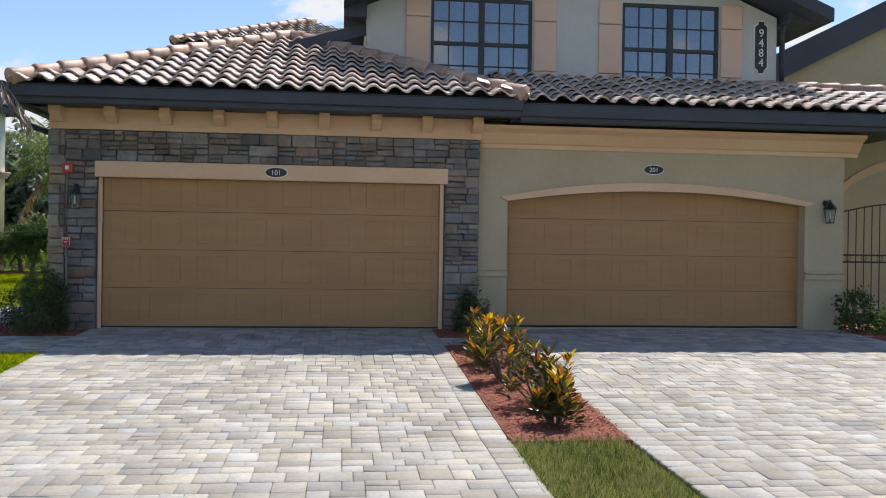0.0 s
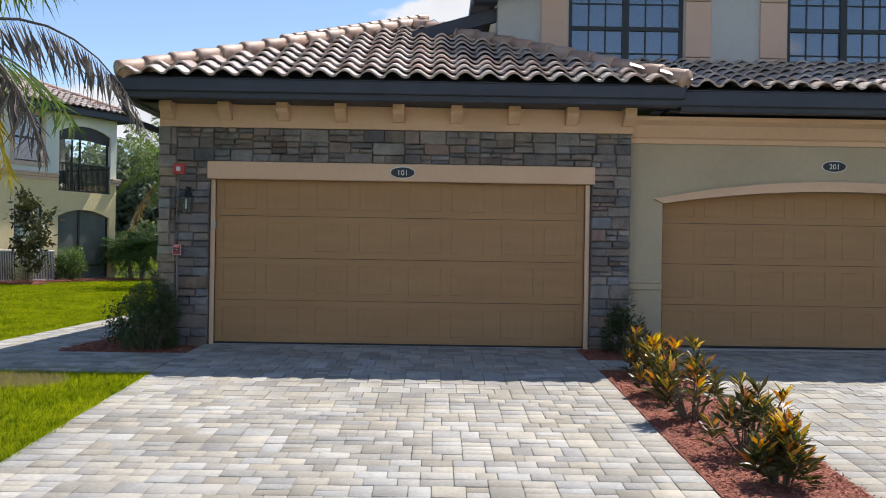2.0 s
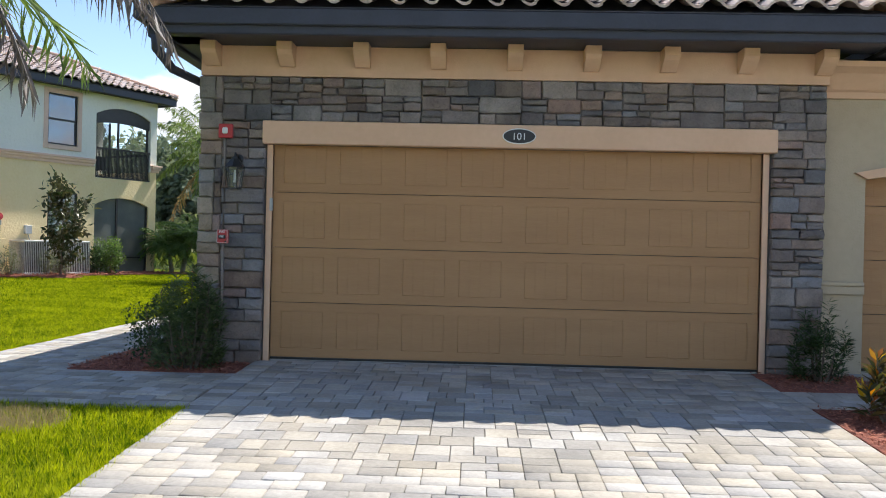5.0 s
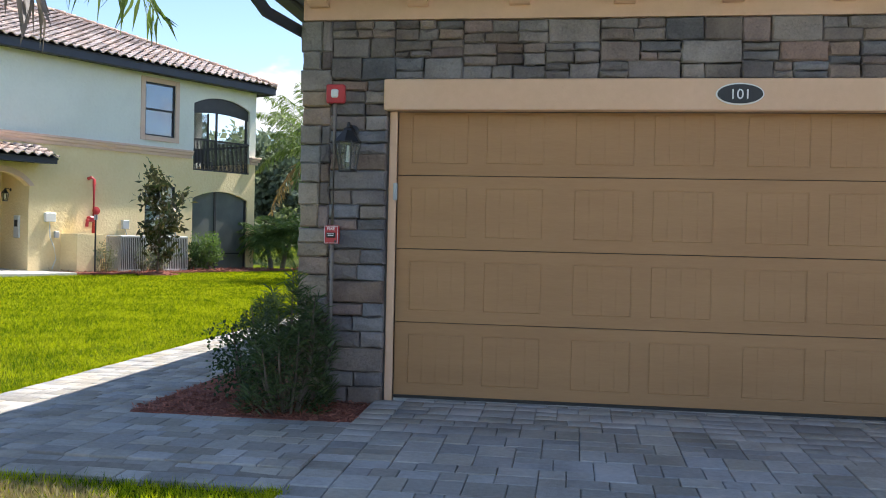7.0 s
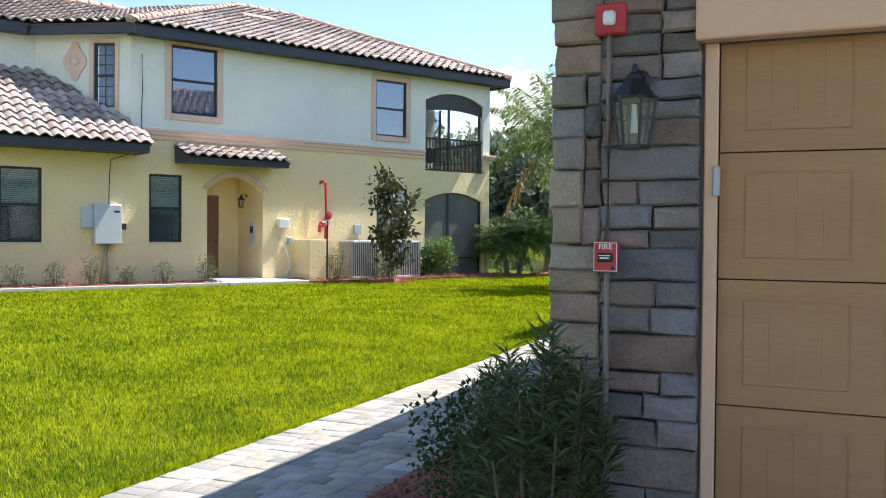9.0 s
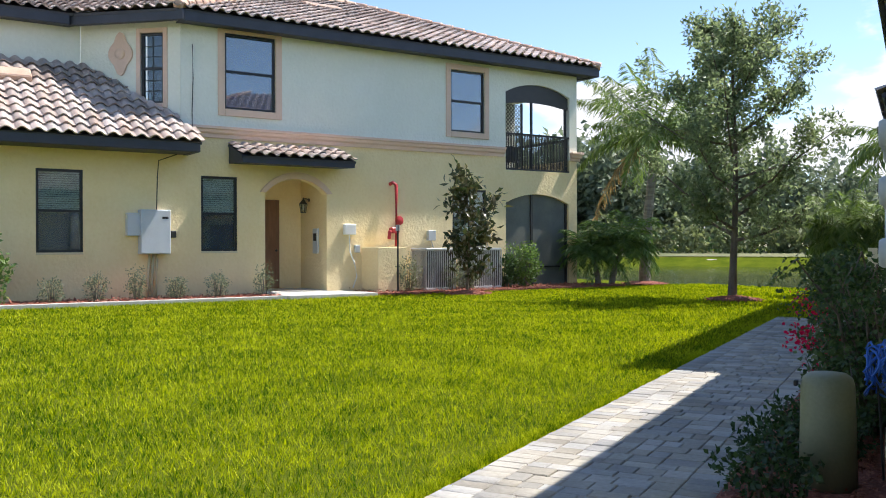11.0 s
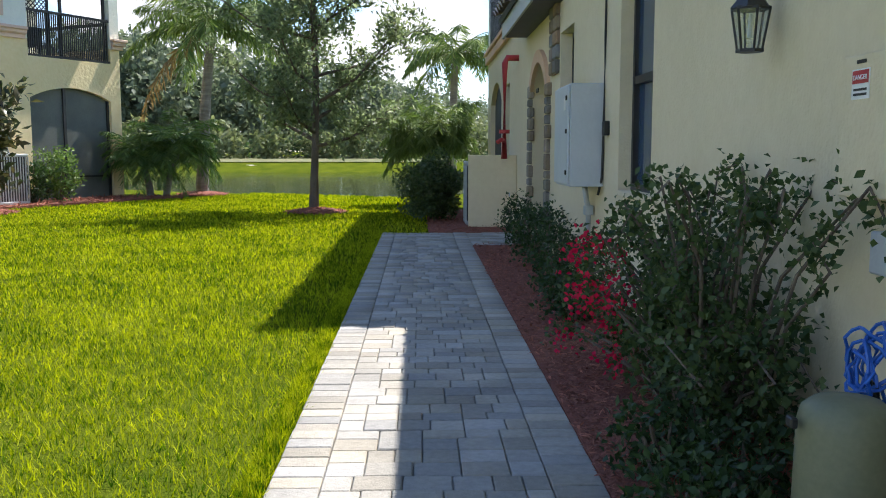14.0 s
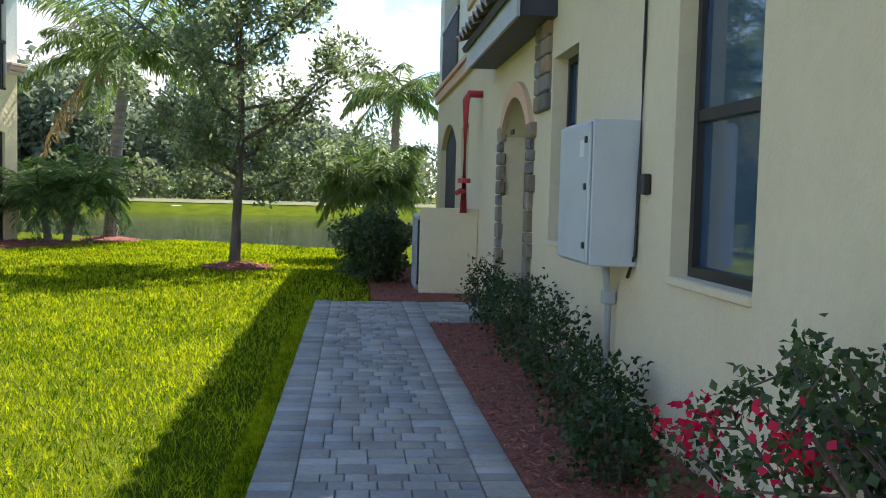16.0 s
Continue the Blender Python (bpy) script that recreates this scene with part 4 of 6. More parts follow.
for a, b in zip(rows, rows[1:]):
    for k in range(2):
        bank.faces.new((a[k], b[k], b[k + 1], a[k + 1]))
tagged(part("bank", bank, surf("sand_bank", (0.42, 0.38, 0.30), (0.56, 0.52, 0.43), 0.5, 0.95, 0.03, 8), smooth=True), "pale sandy edge of the far bank", "bank", kind="structure")

fb_rows = []
fbm = bmesh.new()
for i in range(61):
    x = -120 + 4 * i
    fb_rows.append([fbm.verts.new((x, y, land_z(x, y) + 0.03)) for y in (94.6, 97, 100, 103, 108, 118, 135)])
for a, b in zip(fb_rows, fb_rows[1:]):
    for k in range(6):
        fbm.faces.new((a[k], b[k], b[k + 1], a[k + 1]))
tagged(part("far_bank", fbm, surf("dry_bank_grass", (0.10, 0.115, 0.035), (0.185, 0.175, 0.08), 0.35, 0.95, 0.03, 6), smooth=True), "dry olive grass on the far bank", "bank", kind="structure")

# ---- plants ----
def leaf_cloud(name, material, centre, radii, n, length, width, parent, seed, shell=0.35, up=0.3, flat=0.0, label="", floor=None):
    """Leaves through a lumpy ellipsoid, thicker towards its skin."""
    rng = np.random.default_rng(seed)
    d = rand_dirs(rng, n)
    lump = 1 + 0.22 * np.sin(d[:, 0] * 5 + seed) * np.cos(d[:, 1] * 4 - seed) + 0.15 * np.sin(d[:, 2] * 7 + 2 * seed)
    r = (shell + (1 - shell) * rng.random(n) ** 0.6) * lump
    c = np.array(centre) + d * r[:, None] * np.array(radii)
    if floor is not None:
        c = c[c[:, 2] > floor]
        d = d[:len(c)]
    n = len(c)
    w = d[:n] * 0.8 + rand_dirs(rng, n, up)
    v, f = leaf_arrays(c, w, rand_dirs(rng, n, 1.2), length * rng.uniform(0.7, 1.3, n), width * rng.uniform(0.7, 1.3, n))
    return raw_mesh(name, v, f, material, parent, label)


def shrub(label, at, radii, n, length, width, material, seed, stems=5, category="shrub", group=""):
    """A bush: stems from the ground and a crown of single leaves."""
    t = thing("shrub", label, category, group, m=pose(*at))
    rng = random.Random(seed)
    bm = bmesh.new()
    for k in range(stems):
        a = math.tau * k / stems + rng.uniform(-0.4, 0.4)
        q = rng.uniform(0.35, 0.8)
        tube(bm, [(0.03 * math.cos(a), 0.03 * math.sin(a), -0.05), (radii[0] * 0.3 * math.cos(a), radii[1] * 0.3 * math.sin(a), radii[2] * 0.8), (radii[0] * q * math.cos(a), radii[1] * q * math.sin(a), radii[2] * rng.uniform(1.2, 1.7))], [0.014, 0.01, 0.005], 5)
    part("wood", bm, BARK, t)
    leaf_cloud("foliage", material, (0, 0, radii[2] * 1.02), radii, n, length, width, t, seed, floor=0.03)
    return t


def needle_bush(label, at, height, spread, seed, material, whorls=60, per=22, ln=0.1):
    """A podocarpus-like bush: upright stems with whorls of narrow leaves."""
    t = thing("shrub", label, "shrub", m=pose(*at))
    rng = np.random.default_rng(seed)
    bm = bmesh.new()
    C, W = [], []
    for k in range(whorls):
        a = rng.uniform(0, math.tau)
        q = math.sqrt(rng.uniform(0, 1))
        h = height * rng.uniform(0.12, 1.0) * (1 - 0.35 * q * q)
        tip = np.array((spread * q * math.cos(a), spread * q * math.sin(a), h))
        if k % 9 == 0:
            tube(bm, [(0.3 * tip[0], 0.3 * tip[1], -0.04), (0.8 * tip[0], 0.8 * tip[1], 0.5 * h), tuple(tip)], [0.013, 0.009, 0.004], 5)
        for j in range(per):
            b = rng.uniform(0, math.tau)
            C.append(tip - np.array((0, 0, rng.uniform(0, 0.16))))
            W.append((math.cos(b), math.sin(b), rng.uniform(0.1, 1.1)))
    part("wood", bm, BARK, t)
    C, W = np.array(C), np.array(W)
    v, f = leaf_arrays(C, W, rand_dirs(rng, len(C), 2), ln * rng.uniform(0.7, 1.2, len(C)), 0.011, 0.15)
    raw_mesh("foliage", v, f, material, t)
    return t


def tree(label, at, height, crown_z, crown_r, seed, leaves, leaf, material, trunk_r=0.09, category="tree", limbs=11, lean=(0, 0)):
    """A tree with a tapered trunk, limbs, twigs and single leaves along the twigs."""
    t = thing("tree", label, category, m=pose(*at))
    rng = np.random.default_rng(seed)
    bm = bmesh.new()
    top = np.array((lean[0], lean[1], height * 0.93))
    spine = [np.array((lean[0] * q + 0.05 * math.sin(q * 6 + seed), lean[1] * q + 0.05 * math.cos(q * 5), -0.1 + q * (top[2] + 0.1))) for q in np.linspace(0, 1, 9)]
    tube(bm, [tuple(p) for p in spine], [trunk_r * 1.35] + [trunk_r * (1 - 0.92 * q) + 0.006 for q in np.linspace(0, 1, 9)[1:]], 9)
    C, W = [], []
    per = leaves // (limbs * 9)
    for k in range(limbs):
        q = (k + rng.uniform(0, 0.6)) / limbs
        z0 = crown_z + (height * 0.86 - crown_z) * q
        s = np.array((lean[0] * z0 / height, lean[1] * z0 / height, z0))
        a = k * 2.4 + rng.uniform(-0.4, 0.4)
        reach = crown_r * float(np.interp(q, (0, 0.25, 0.6, 1), (0.8, 1.25, 1.05, 0.5))) * rng.uniform(0.72, 1.15)
        rise = reach * rng.uniform(0.35, 0.85)
        e = s + np.array((reach * math.cos(a), reach * math.sin(a), rise))
        m1 = s + (e - s) * 0.5 + np.array((0, 0, -0.12 * reach))
        r0 = trunk_r * 0.5 * (1 - 0.75 * q) + 0.006
        tube(bm, [tuple(s), tuple(m1), tuple(e)], [r0, r0 * 0.6, 0.006], 6)
        for j in range(9):
            u = 0.25 + 0.75 * (j + rng.uniform(0, 1)) / 9
            b = (s + (m1 - s) * u * 2) if u < 0.5 else (m1 + (e - m1) * (u - 0.5) * 2)
            tw = b + rand_dirs(rng, 1, 0.45)[0] * reach * rng.uniform(0.18, 0.42)
            tube(bm, [tuple(b), tuple(tw)], [0.006, 0.003], 4)
            x = rng.random((per, 1))
            C.append(b + (tw - b) * (0.15 + 0.95 * x) + rng.normal(size=(per, 3)) * 0.10)
            W.append((tw - b) * 0.6 / (np.linalg.norm(tw - b) + 1e-6) + rand_dirs(rng, per, 0.1))
    part("trunk", bm, BARK, t)
    C, W = np.concatenate(C), np.concatenate(W)
    v, f = leaf_arrays(C, W, rand_dirs(rng, len(C), 0.8), leaf * rng.uniform(0.7, 1.3, len(C)), leaf * 0.45 * rng.uniform(0.8, 1.2, len(C)))
    raw_mesh("crown", v, f, material, t)
    return t


def frond_arrays(rng, base, az, length, lift, droop, pairs=34, leaflet=0.5, hang=0.6, twist=0.0, wid=0.035):
    """One feather frond: points of its rib, and arrays of its leaflets."""
    rib = []
    way = np.array((math.cos(az), math.sin(az), 0))
    side = np.array((-math.sin(az), math.cos(az), 0))
    for q in np.linspace(0, 1, 9):
        rib.append(np.array(base) + way * length * q * (1 - 0.12 * q * q) + side * twist * q * q + np.array((0, 0, lift * length * q - droop * length * q * q)))
    rib = np.array(rib)
    q = np.linspace(0.12, 1.0, pairs)
    P = np.stack([np.interp(q, np.linspace(0, 1, 9), rib[:, i]) for i in range(3)], axis=1)
    T = np.gradient(P, axis=0)
    T /= np.linalg.norm(T, axis=1, keepdims=True)
    ln = leaflet * np.sin(np.pi * (0.22 + 0.70 * q)) + 0.1
    C, W, L = [], [], []
    for s in (1, -1):
        w = side * s * 1.0 + T * 0.75 + np.array((0, 0, -hang)) + rng.normal(size=P.shape) * 0.12
        C.append(P)
        W.append(w)
        L.append(ln * rng.uniform(0.85, 1.1, pairs))
    return rib, np.concatenate(C), np.concatenate(W), np.concatenate(L)


def palm(label, at, trunk_h, crown, frond_len, seed, material, trunk_r=0.11, bend=(0.3, 0.0), fronds=20, leaflet=0.5, hang=0.6, wid=0.04, dead=0, pairs=34, lifts=(0.15, 1.35), droops=(0.55, 0.9), gap=None, extra=()):
    t = thing("palm_tree", label, "palm", m=pose(*at))
    rng = np.random.default_rng(seed)
    bm = bmesh.new()
    n = 14
    top = np.array((bend[0], bend[1], trunk_h))
    pts = [(bend[0] * (q ** 1.6), bend[1] * (q ** 1.6), -0.1 + (trunk_h + 0.1) * q) for q in np.linspace(0, 1, n)]
    tube(bm, pts, [trunk_r * (1.35 - 0.5 * q) * (1.05 if i % 2 else 0.97) for i, q in enumerate(np.linspace(0, 1, n))], 12)
    part("trunk", bm, PALMBARK, t)
    for k in range(fronds + dead):
        az = k * 2.39996 + rng.uniform(-0.2, 0.2)
        age = (k + 0.5) / fronds
        if gap and gap[0] < (math.degrees(az) + 180) % 360 - 180 < gap[1]:
            continue
        if k >= fronds:
            lift, droop, mt = -0.1, 0.75, LEAF_DRY
        else:
            lift, droop, mt = lifts[1] + (lifts[0] - lifts[1]) * age, droops[0] + (droops[1] - droops[0]) * rng.random(), material
        rib, C, W, L = frond_arrays(rng, top, az, frond_len * rng.uniform(0.85, 1.08), lift, droop, pairs, leaflet, hang, rng.uniform(-0.3, 0.3), wid)
        fr = part("frond", tube(bmesh.new(), [tuple(p) for p in rib], [0.022 - 0.0022 * i for i in range(9)], 5), mt, t)
        v, f = leaf_arrays(C, W, rand_dirs(rng, len(C), 1.5), L, wid, 0.3)
        raw_mesh("frond_blade", v, f, mt, fr)
    for az, length, lift, droop, mt, text in extra:
        rib, C, W, L = frond_arrays(rng, top, radians(az), length, lift, droop, 56, leaflet, 1.5, 0.05, wid)
        fr = part("frond", tube(bmesh.new(), [tuple(p) for p in rib], [0.022 - 0.0022 * i for i in range(9)], 5), mt, t, text)
        v, f = leaf_arrays(C, W, rand_dirs(rng, len(C), 1.5), L, wid, 0.3)
        raw_mesh("frond_blade", v, f, mt, fr)
    return t


def gz(x, y):
    return land_z(x, y) - 0.03


tree("young oak with a loose grey-green crown on a mulch ring", (-7.55, 33.6, gz(-7.55, 33.6)), 6.9, 1.25, 2.0, 5, 21000, 0.12, LEAF_OAK, 0.085, limbs=26)
tree("slim young magnolia with dark bronze-green leaves", (-14.1, 33.4, gz(-14, 33.4)), 3.4, 0.55, 0.62, 11, 1100, 0.21, LEAF_MAG, 0.035, limbs=13)
palm("coconut palm with arching green fronds by the lake", (-11.65, 41.2, gz(-11.65, 41.2)), 4.65, None, 2.9, 3, LEAF_PALM, 0.14, (0.35, 0.2), 30, 0.62, 0.85, 0.05, dead=1, pairs=56, lifts=(0.15, 1.6), droops=(0.5, 0.85))
palm("tall palm with feathery fronds beyond the hedge", (-4.35, 46.0, gz(-4.35, 46.0)), 5.35, None, 2.2, 8, LEAF_PALM, 0.13, (0.1, 0.0), 22, 0.5, 0.75, 0.055, lifts=(0.05, 1.15), droops=(0.55, 0.85), pairs=44)
palm("coconut palm overhanging the driveway, some fronds yellowing", (-5.15, 11.0, gz(-5.15, 11.0)), 3.42, None, 2.75, 21, LEAF_PALM, 0.16, (0.1, 0.0), 13, 0.55, 1.1, 0.03, lifts=(0.12, 1.1), droops=(0.38, 0.5), pairs=44, gap=(-80, 80), extra=((9, 2.25, 0.60, 0.90, LEAF_DEAD, "withered grey-brown frond"), (-16, 1.5, 0.25, 1.0, LEAF_DEAD, "withered grey-brown frond"), (-30, 1.35, 0.1, 1.1, LEAF_YELLOW, "yellowed hanging frond"), (38, 1.9, 1.5, 0.9, LEAF_PALM, "")))
# pygmy date palms in a clump at the neighbour's corner
for i, (dx, dy, b) in enumerate(((0, 0, (-0.25, 0.1)), (0.35, 0.15, (0.35, 0.1)))):
    palm("pygmy date palm in a clump with fine arching fronds", (-12.55 + dx, 39.3 + dy, gz(-12.5, 39.3)), 1.05 + 0.2 * i, None, 1.3, 31 + i, LEAF_BUSH, 0.075, b, 40, 0.30, 0.35, 0.03, lifts=(0.0, 1.5), droops=(0.6, 0.95), pairs=40)
# areca and hedge at the end of the path
palm("areca palm clump behind the clipped bush", (-5.2, 36.0, gz(-5.2, 36.0)), 1.45, None, 1.2, 41, LEAF_PALM, 0.08, (0, 0), 60, 0.4, 0.7, 0.03, lifts=(0.25, 1.6), droops=(0.55, 0.85), pairs=44)
shrub("clipped dark green bush at the end of the path", (-5.2, 31.3, -0.03), (0.58, 0.66, 0.60), 8500, 0.07, 0.035, LEAF_NEEDLE, 3, category="bush")
# beside the garage
needle_bush("needle-leaved shrub in mulch beside the stone pier", (-3.68, 13.68, -0.02), 1.05, 0.33, 4, LEAF_NEEDLE, 210, 26, 0.10)
shrub("small-leaved dark shrub in mulch beside the stone pier", (-4.12, 14.1, -0.02), (0.30, 0.32, 0.36), 1700, 0.035, 0.022, LEAF_DARK, 6)
shrub("sparse low shrub at the edge of the mulch", (-4.5, 15.0, -0.02), (0.20, 0.2, 0.17), 160, 0.04, 0.025, LEAF_DARK, 16)
needle_bush("needle-leaved shrub between the two garages", (2.32, 13.72, 0.02), 0.85, 0.24, 5, LEAF_DARK, 80, 24, 0.1)
shrub("leafy dark shrub at the end of the garage wall", (8.35, 13.8, 0.0), (0.32, 0.3, 0.38), 900, 0.06, 0.035, LEAF_DARK, 9)
shrub("low leafy shrub below the gate", (8.75, 13.7, 0.0), (0.25, 0.25, 0.22), 500, 0.06, 0.035, LEAF_BUSH, 10)


def croton(label, at, h, r, seed):
    """A croton: woody stems, rosettes of long strap leaves, green below and yellow to red on top."""
    t = thing("croton", label, "croton", "crotons in the planting strip", m=pose(*at))
    rng = np.random.default_rng(seed)
    sets = {0: ([], []), 1: ([], [])}
    for k in range(15):
        a, q = rng.uniform(0, math.tau), math.sqrt(rng.random())
        tip = np.array((r * q * math.cos(a), r * q * math.sin(a), h * rng.uniform(0.45, 0.95) * (1 - 0.3 * q)))
        part("stem", tube(bmesh.new(), [(0.04 * math.cos(a), 0.04 * math.sin(a), -0.03), (tip[0] * 0.6, tip[1] * 0.6, tip[2] * 0.45), tuple(tip)], [0.012, 0.009, 0.005], 5), BARK, t)
        for j in range(24):
            b = rng.uniform(0, math.tau)
            lvl = rng.random()
            kind = 1 if lvl > 0.55 and rng.random() < 0.42 else 0
            sets[kind][0].append(tip - np.array((0, 0, 0.2 * (1 - lvl))))
            sets[kind][1].append((math.cos(b), math.sin(b), 0.2 + 1.3 * lvl))
    for kind, name, mt in ((0, "green_leaves", CROT_G), (1, "yellow_leaves", CROT_Y)):
        C, W = np.array(sets[kind][0]), np.array(sets[kind][1])
        v, f = leaf_arrays(C, W, rand_dirs(rng, len(C), 2), 0.15 * rng.uniform(0.7, 1.25, len(C)), 0.036, 0.2)
        raw_mesh(name, v, f, mt, t)
    return t


for i, (x, y, h, r, lab) in enumerate(((2.22, 12.0, 0.62, 0.27, "dark green and yellow croton"), (2.3, 11.0, 0.72, 0.36, "tall croton with orange and yellow tips"), (2.2, 10.1, 0.70, 0.36, "bushy yellow and red croton"), (2.32, 9.05, 0.66, 0.33, "dark red and green croton"), (2.3, 8.3, 0.52, 0.20, "small croton with yellow leaves"))):
    croton(lab + " in red mulch", (x, y, drive_z(y) - 0.0), h, r, 60 + i)


def bougainvillea(at, seed):
    t = thing("bougainvillea", "sprawling bougainvillea with crimson bracts against the wall", "bush", m=pose(*at))
    rng = np.random.default_rng(seed)
    C, W = [], []

    def stem(p, leaves):
        p = [np.array(q, dtype=float) for q in p]
        part("stem", tube(bmesh.new(), [tuple(q) for q in p], [0.012, 0.008, 0.006, 0.003], 5), BARK, t)
        for j in range(leaves):
            q = rng.uniform(0.2, 1) ** 0.8 * 3
            k = min(2, int(q))
            C.append(p[k] + (p[k + 1] - p[k]) * (q - k) + rng.normal(size=3) * 0.035)
            W.append(rng.normal(size=3) + (0, 0, -0.35))

    for k in range(66):
        y = rng.uniform(-1.2, 1.1)
        lean = rng.uniform(-0.36, 0.2)
        h = rng.uniform(0.35, 1.22) * (1.0 if y < 0.2 else 1 - 0.4 * (y - 0.2))
        p0 = np.array((rng.uniform(-0.1, 0.1), y * 0.35, 0))
        p1 = p0 + np.array((lean * 0.35, y * 0.4, h * 0.7))
        p2 = p0 + np.array((lean, y * 0.75, h))
        p3 = p2 + np.array((lean * 0.3 - 0.03, rng.uniform(-0.35, 0.35), rng.uniform(-0.22, 0.14)))
        stem((p0, p1, p2, p3), 84)
    v_at = [(rng.uniform(-0.5, -0.2), rng.uniform(-0.1, 1.0), rng.uniform(0.18, 0.85)) for k in range(11)]
    for x, y, z in v_at:
        stem(((0, 0.4 * y, 0), (0.4 * x, 0.6 * y, 0.6 * z), (0.85 * x, 0.9 * y, z * 1.02), (x, y, z)), 26)
        n = int(rng.uniform(28, 60))
        c = np.array((x, y, z)) + rng.normal(size=(n, 3)) * (0.045, 0.055, 0.045)
        v, f = leaf_arrays(c, rng.normal(size=(n, 3)), rand_dirs(rng, n, 0.5), 0.03, 0.028, 0.1)
        raw_mesh("bract_cluster", v, f, BRACT, t, "crimson bracts")["kind"] = "stuff"
    C2, W2 = np.array(C), np.array(W)
    v, f = leaf_arrays(C2, W2, rand_dirs(rng, len(C2), 1), 0.038 * rng.uniform(0.6, 1.25, len(C2)), 0.028, 0.3)
    raw_mesh("foliage", v, f, LEAF_BOUG, t)
    leaf_cloud("inner_foliage", LEAF_BOUG, (0.02, -0.1, 0.36), (0.34, 0.9, 0.38), 2600, 0.046, 0.034, t, 8, floor=0.02)
    return t


bougainvillea((-4.15, 19.25, -0.02), 5)
for i, (x, y, r, h) in enumerate(((-4.15, 27.0, 0.26, 0.34), (-4.1, 25.9, 0.3, 0.33), (-4.12, 24.7, 0.34, 0.36), (-4.15, 23.6, 0.32, 0.30), (-4.2, 22.5, 0.3, 0.26), (-4.3, 21.7, 0.26, 0.22))):
    shrub("low dark green shrub in mulch along the wall", (x, y, -0.02), (r, r * 1.15, h), 1100, 0.045, 0.026, LEAF_DARK, 70 + i, group="shrubs along the side wall")
for i, (x, y) in enumerate(((-4.5, 18.5), (-4.55, 17.9), (-4.5, 17.1), (-4.3, 18.2))):
    shrub("low dark shrub with tiny pale flowers in mulch", (x, y, -0.02), (0.24, 0.26, 0.16), 700, 0.04, 0.024, LEAF_DARK, 80 + i, group="low shrubs by the meters")

# foundation planting across the lawn
def nbp(a, off, z=0.0):
    p = NEIGH @ Vector((a, -off, 0))
    return (p.x, p.y, gz(p.x, p.y) + z)


for i, a in enumerate((-15.4, -14.5, -13.65, -12.75, -11.8, -10.65)):
    shrub("small grey-green shrub in red mulch by the wall", nbp(a, 0.75), (0.26, 0.26, 0.30 + 0.04 * (i % 3)), 520, 0.06, 0.025, LEAF_GREY, 90 + i, group="small shrubs along the yellow wall")
shrub("tall leafy shrub at the yellow wall", nbp(-16.7, 0.8), (0.6, 0.5, 0.75), 1300, 0.11, 0.06, LEAF_BUSH, 101)
shrub("round bright green bush by the screened porch", nbp(-2.75, 0.8), (0.55, 0.5, 0.66), 1800, 0.09, 0.05, LEAF_BUSH, 102, category="bush")
shrub("green bush by the screened porch", nbp(-3.45, 0.8), (0.36, 0.36, 0.52), 900, 0.09, 0.05, LEAF_DARK, 106, category="bush")
for i, (a, h) in enumerate(((-6.75, 0.5), (-5.45, 0.45), (-4.9, 0.4))):
    shrub("grey-green shrub in front of the air conditioners", nbp(a, 1.0), (0.34, 0.34, h), 700, 0.07, 0.03, LEAF_GREY, 110 + i)

# far woods beyond the lake
rng = np.random.default_rng(77)
Cs, Ws, Ls = [], [], []
for k in range(210):
    x = -120 + 1.15 * k + rng.uniform(-1.5, 1.5)
    y = rng.uniform(108, 128)
    h = rng.uniform(5.5, 9.5) + 1.5 * math.sin(k * 0.21) + (5 if -52 < x < -20 else 0)
    n = 1100
    d = rand_dirs(rng, n)
    Cs.append(np.array((x, y, h * 0.52 + 0.3)) + d * (rng.random((n, 1)) ** 0.4) * np.array((h * 0.36, h * 0.36, h * 0.5)) * (1 + 0.25 * np.sin(6 * d[:, :1] + k)))
    Ws.append(rand_dirs(rng, n, 0.1))
    Ls.append(rng.uniform(0.5, 1.0, n) * h * 0.095)
C, W, L = np.concatenate(Cs), np.concatenate(Ws), np.concatenate(Ls)
v, f = leaf_arrays(C, W, rand_dirs(rng, len(C), 1), L, L * 0.55)
tagged(raw_mesh("far_woods", v, f, LEAF_FAR), "dense mixed green woodland across the lake", "woods", kind="stuff")
n = 16000
C = np.stack([rng.uniform(-110, 110, n), 104 + rng.uniform(-0.5, 0.6, n), 0.3 + rng.random(n) ** 0.8 * 1.9], axis=1)
v, f = leaf_arrays(C, rand_dirs(rng, n, 0.5), rand_dirs(rng, n, 1), rng.uniform(0.25, 0.5, n), 0.2)
tagged(raw_mesh("far_hedge", v, f, LEAF_HEDGE), "clipped green hedge across the lake", "hedge", kind="stuff")
# nearer growth to the west, behind the neighbour
Cs, Ws, Ls = [], [], []
for k in range(34):
    x, y, h = -62 + 1.9 * k + rng.uniform(-1, 1), 99 + rng.uniform(0, 4), rng.uniform(2.5, 5.0)
    n = 260
    d = rand_dirs(rng, n)
    Cs.append(np.array((x, y, h * 0.5 + 0.2)) + d * (rng.random((n, 1)) ** 0.4) * np.array((h * 0.5, h * 0.5, h * 0.5)))
    Ws.append(rand_dirs(rng, n, 0.1))
    Ls.append(rng.uniform(0.4, 0.8, n))
C, W, L = np.concatenate(Cs), np.concatenate(Ws), np.concatenate(Ls)
v, f = leaf_arrays(C, W, rand_dirs(rng, len(C), 1), L, L * 0.5)
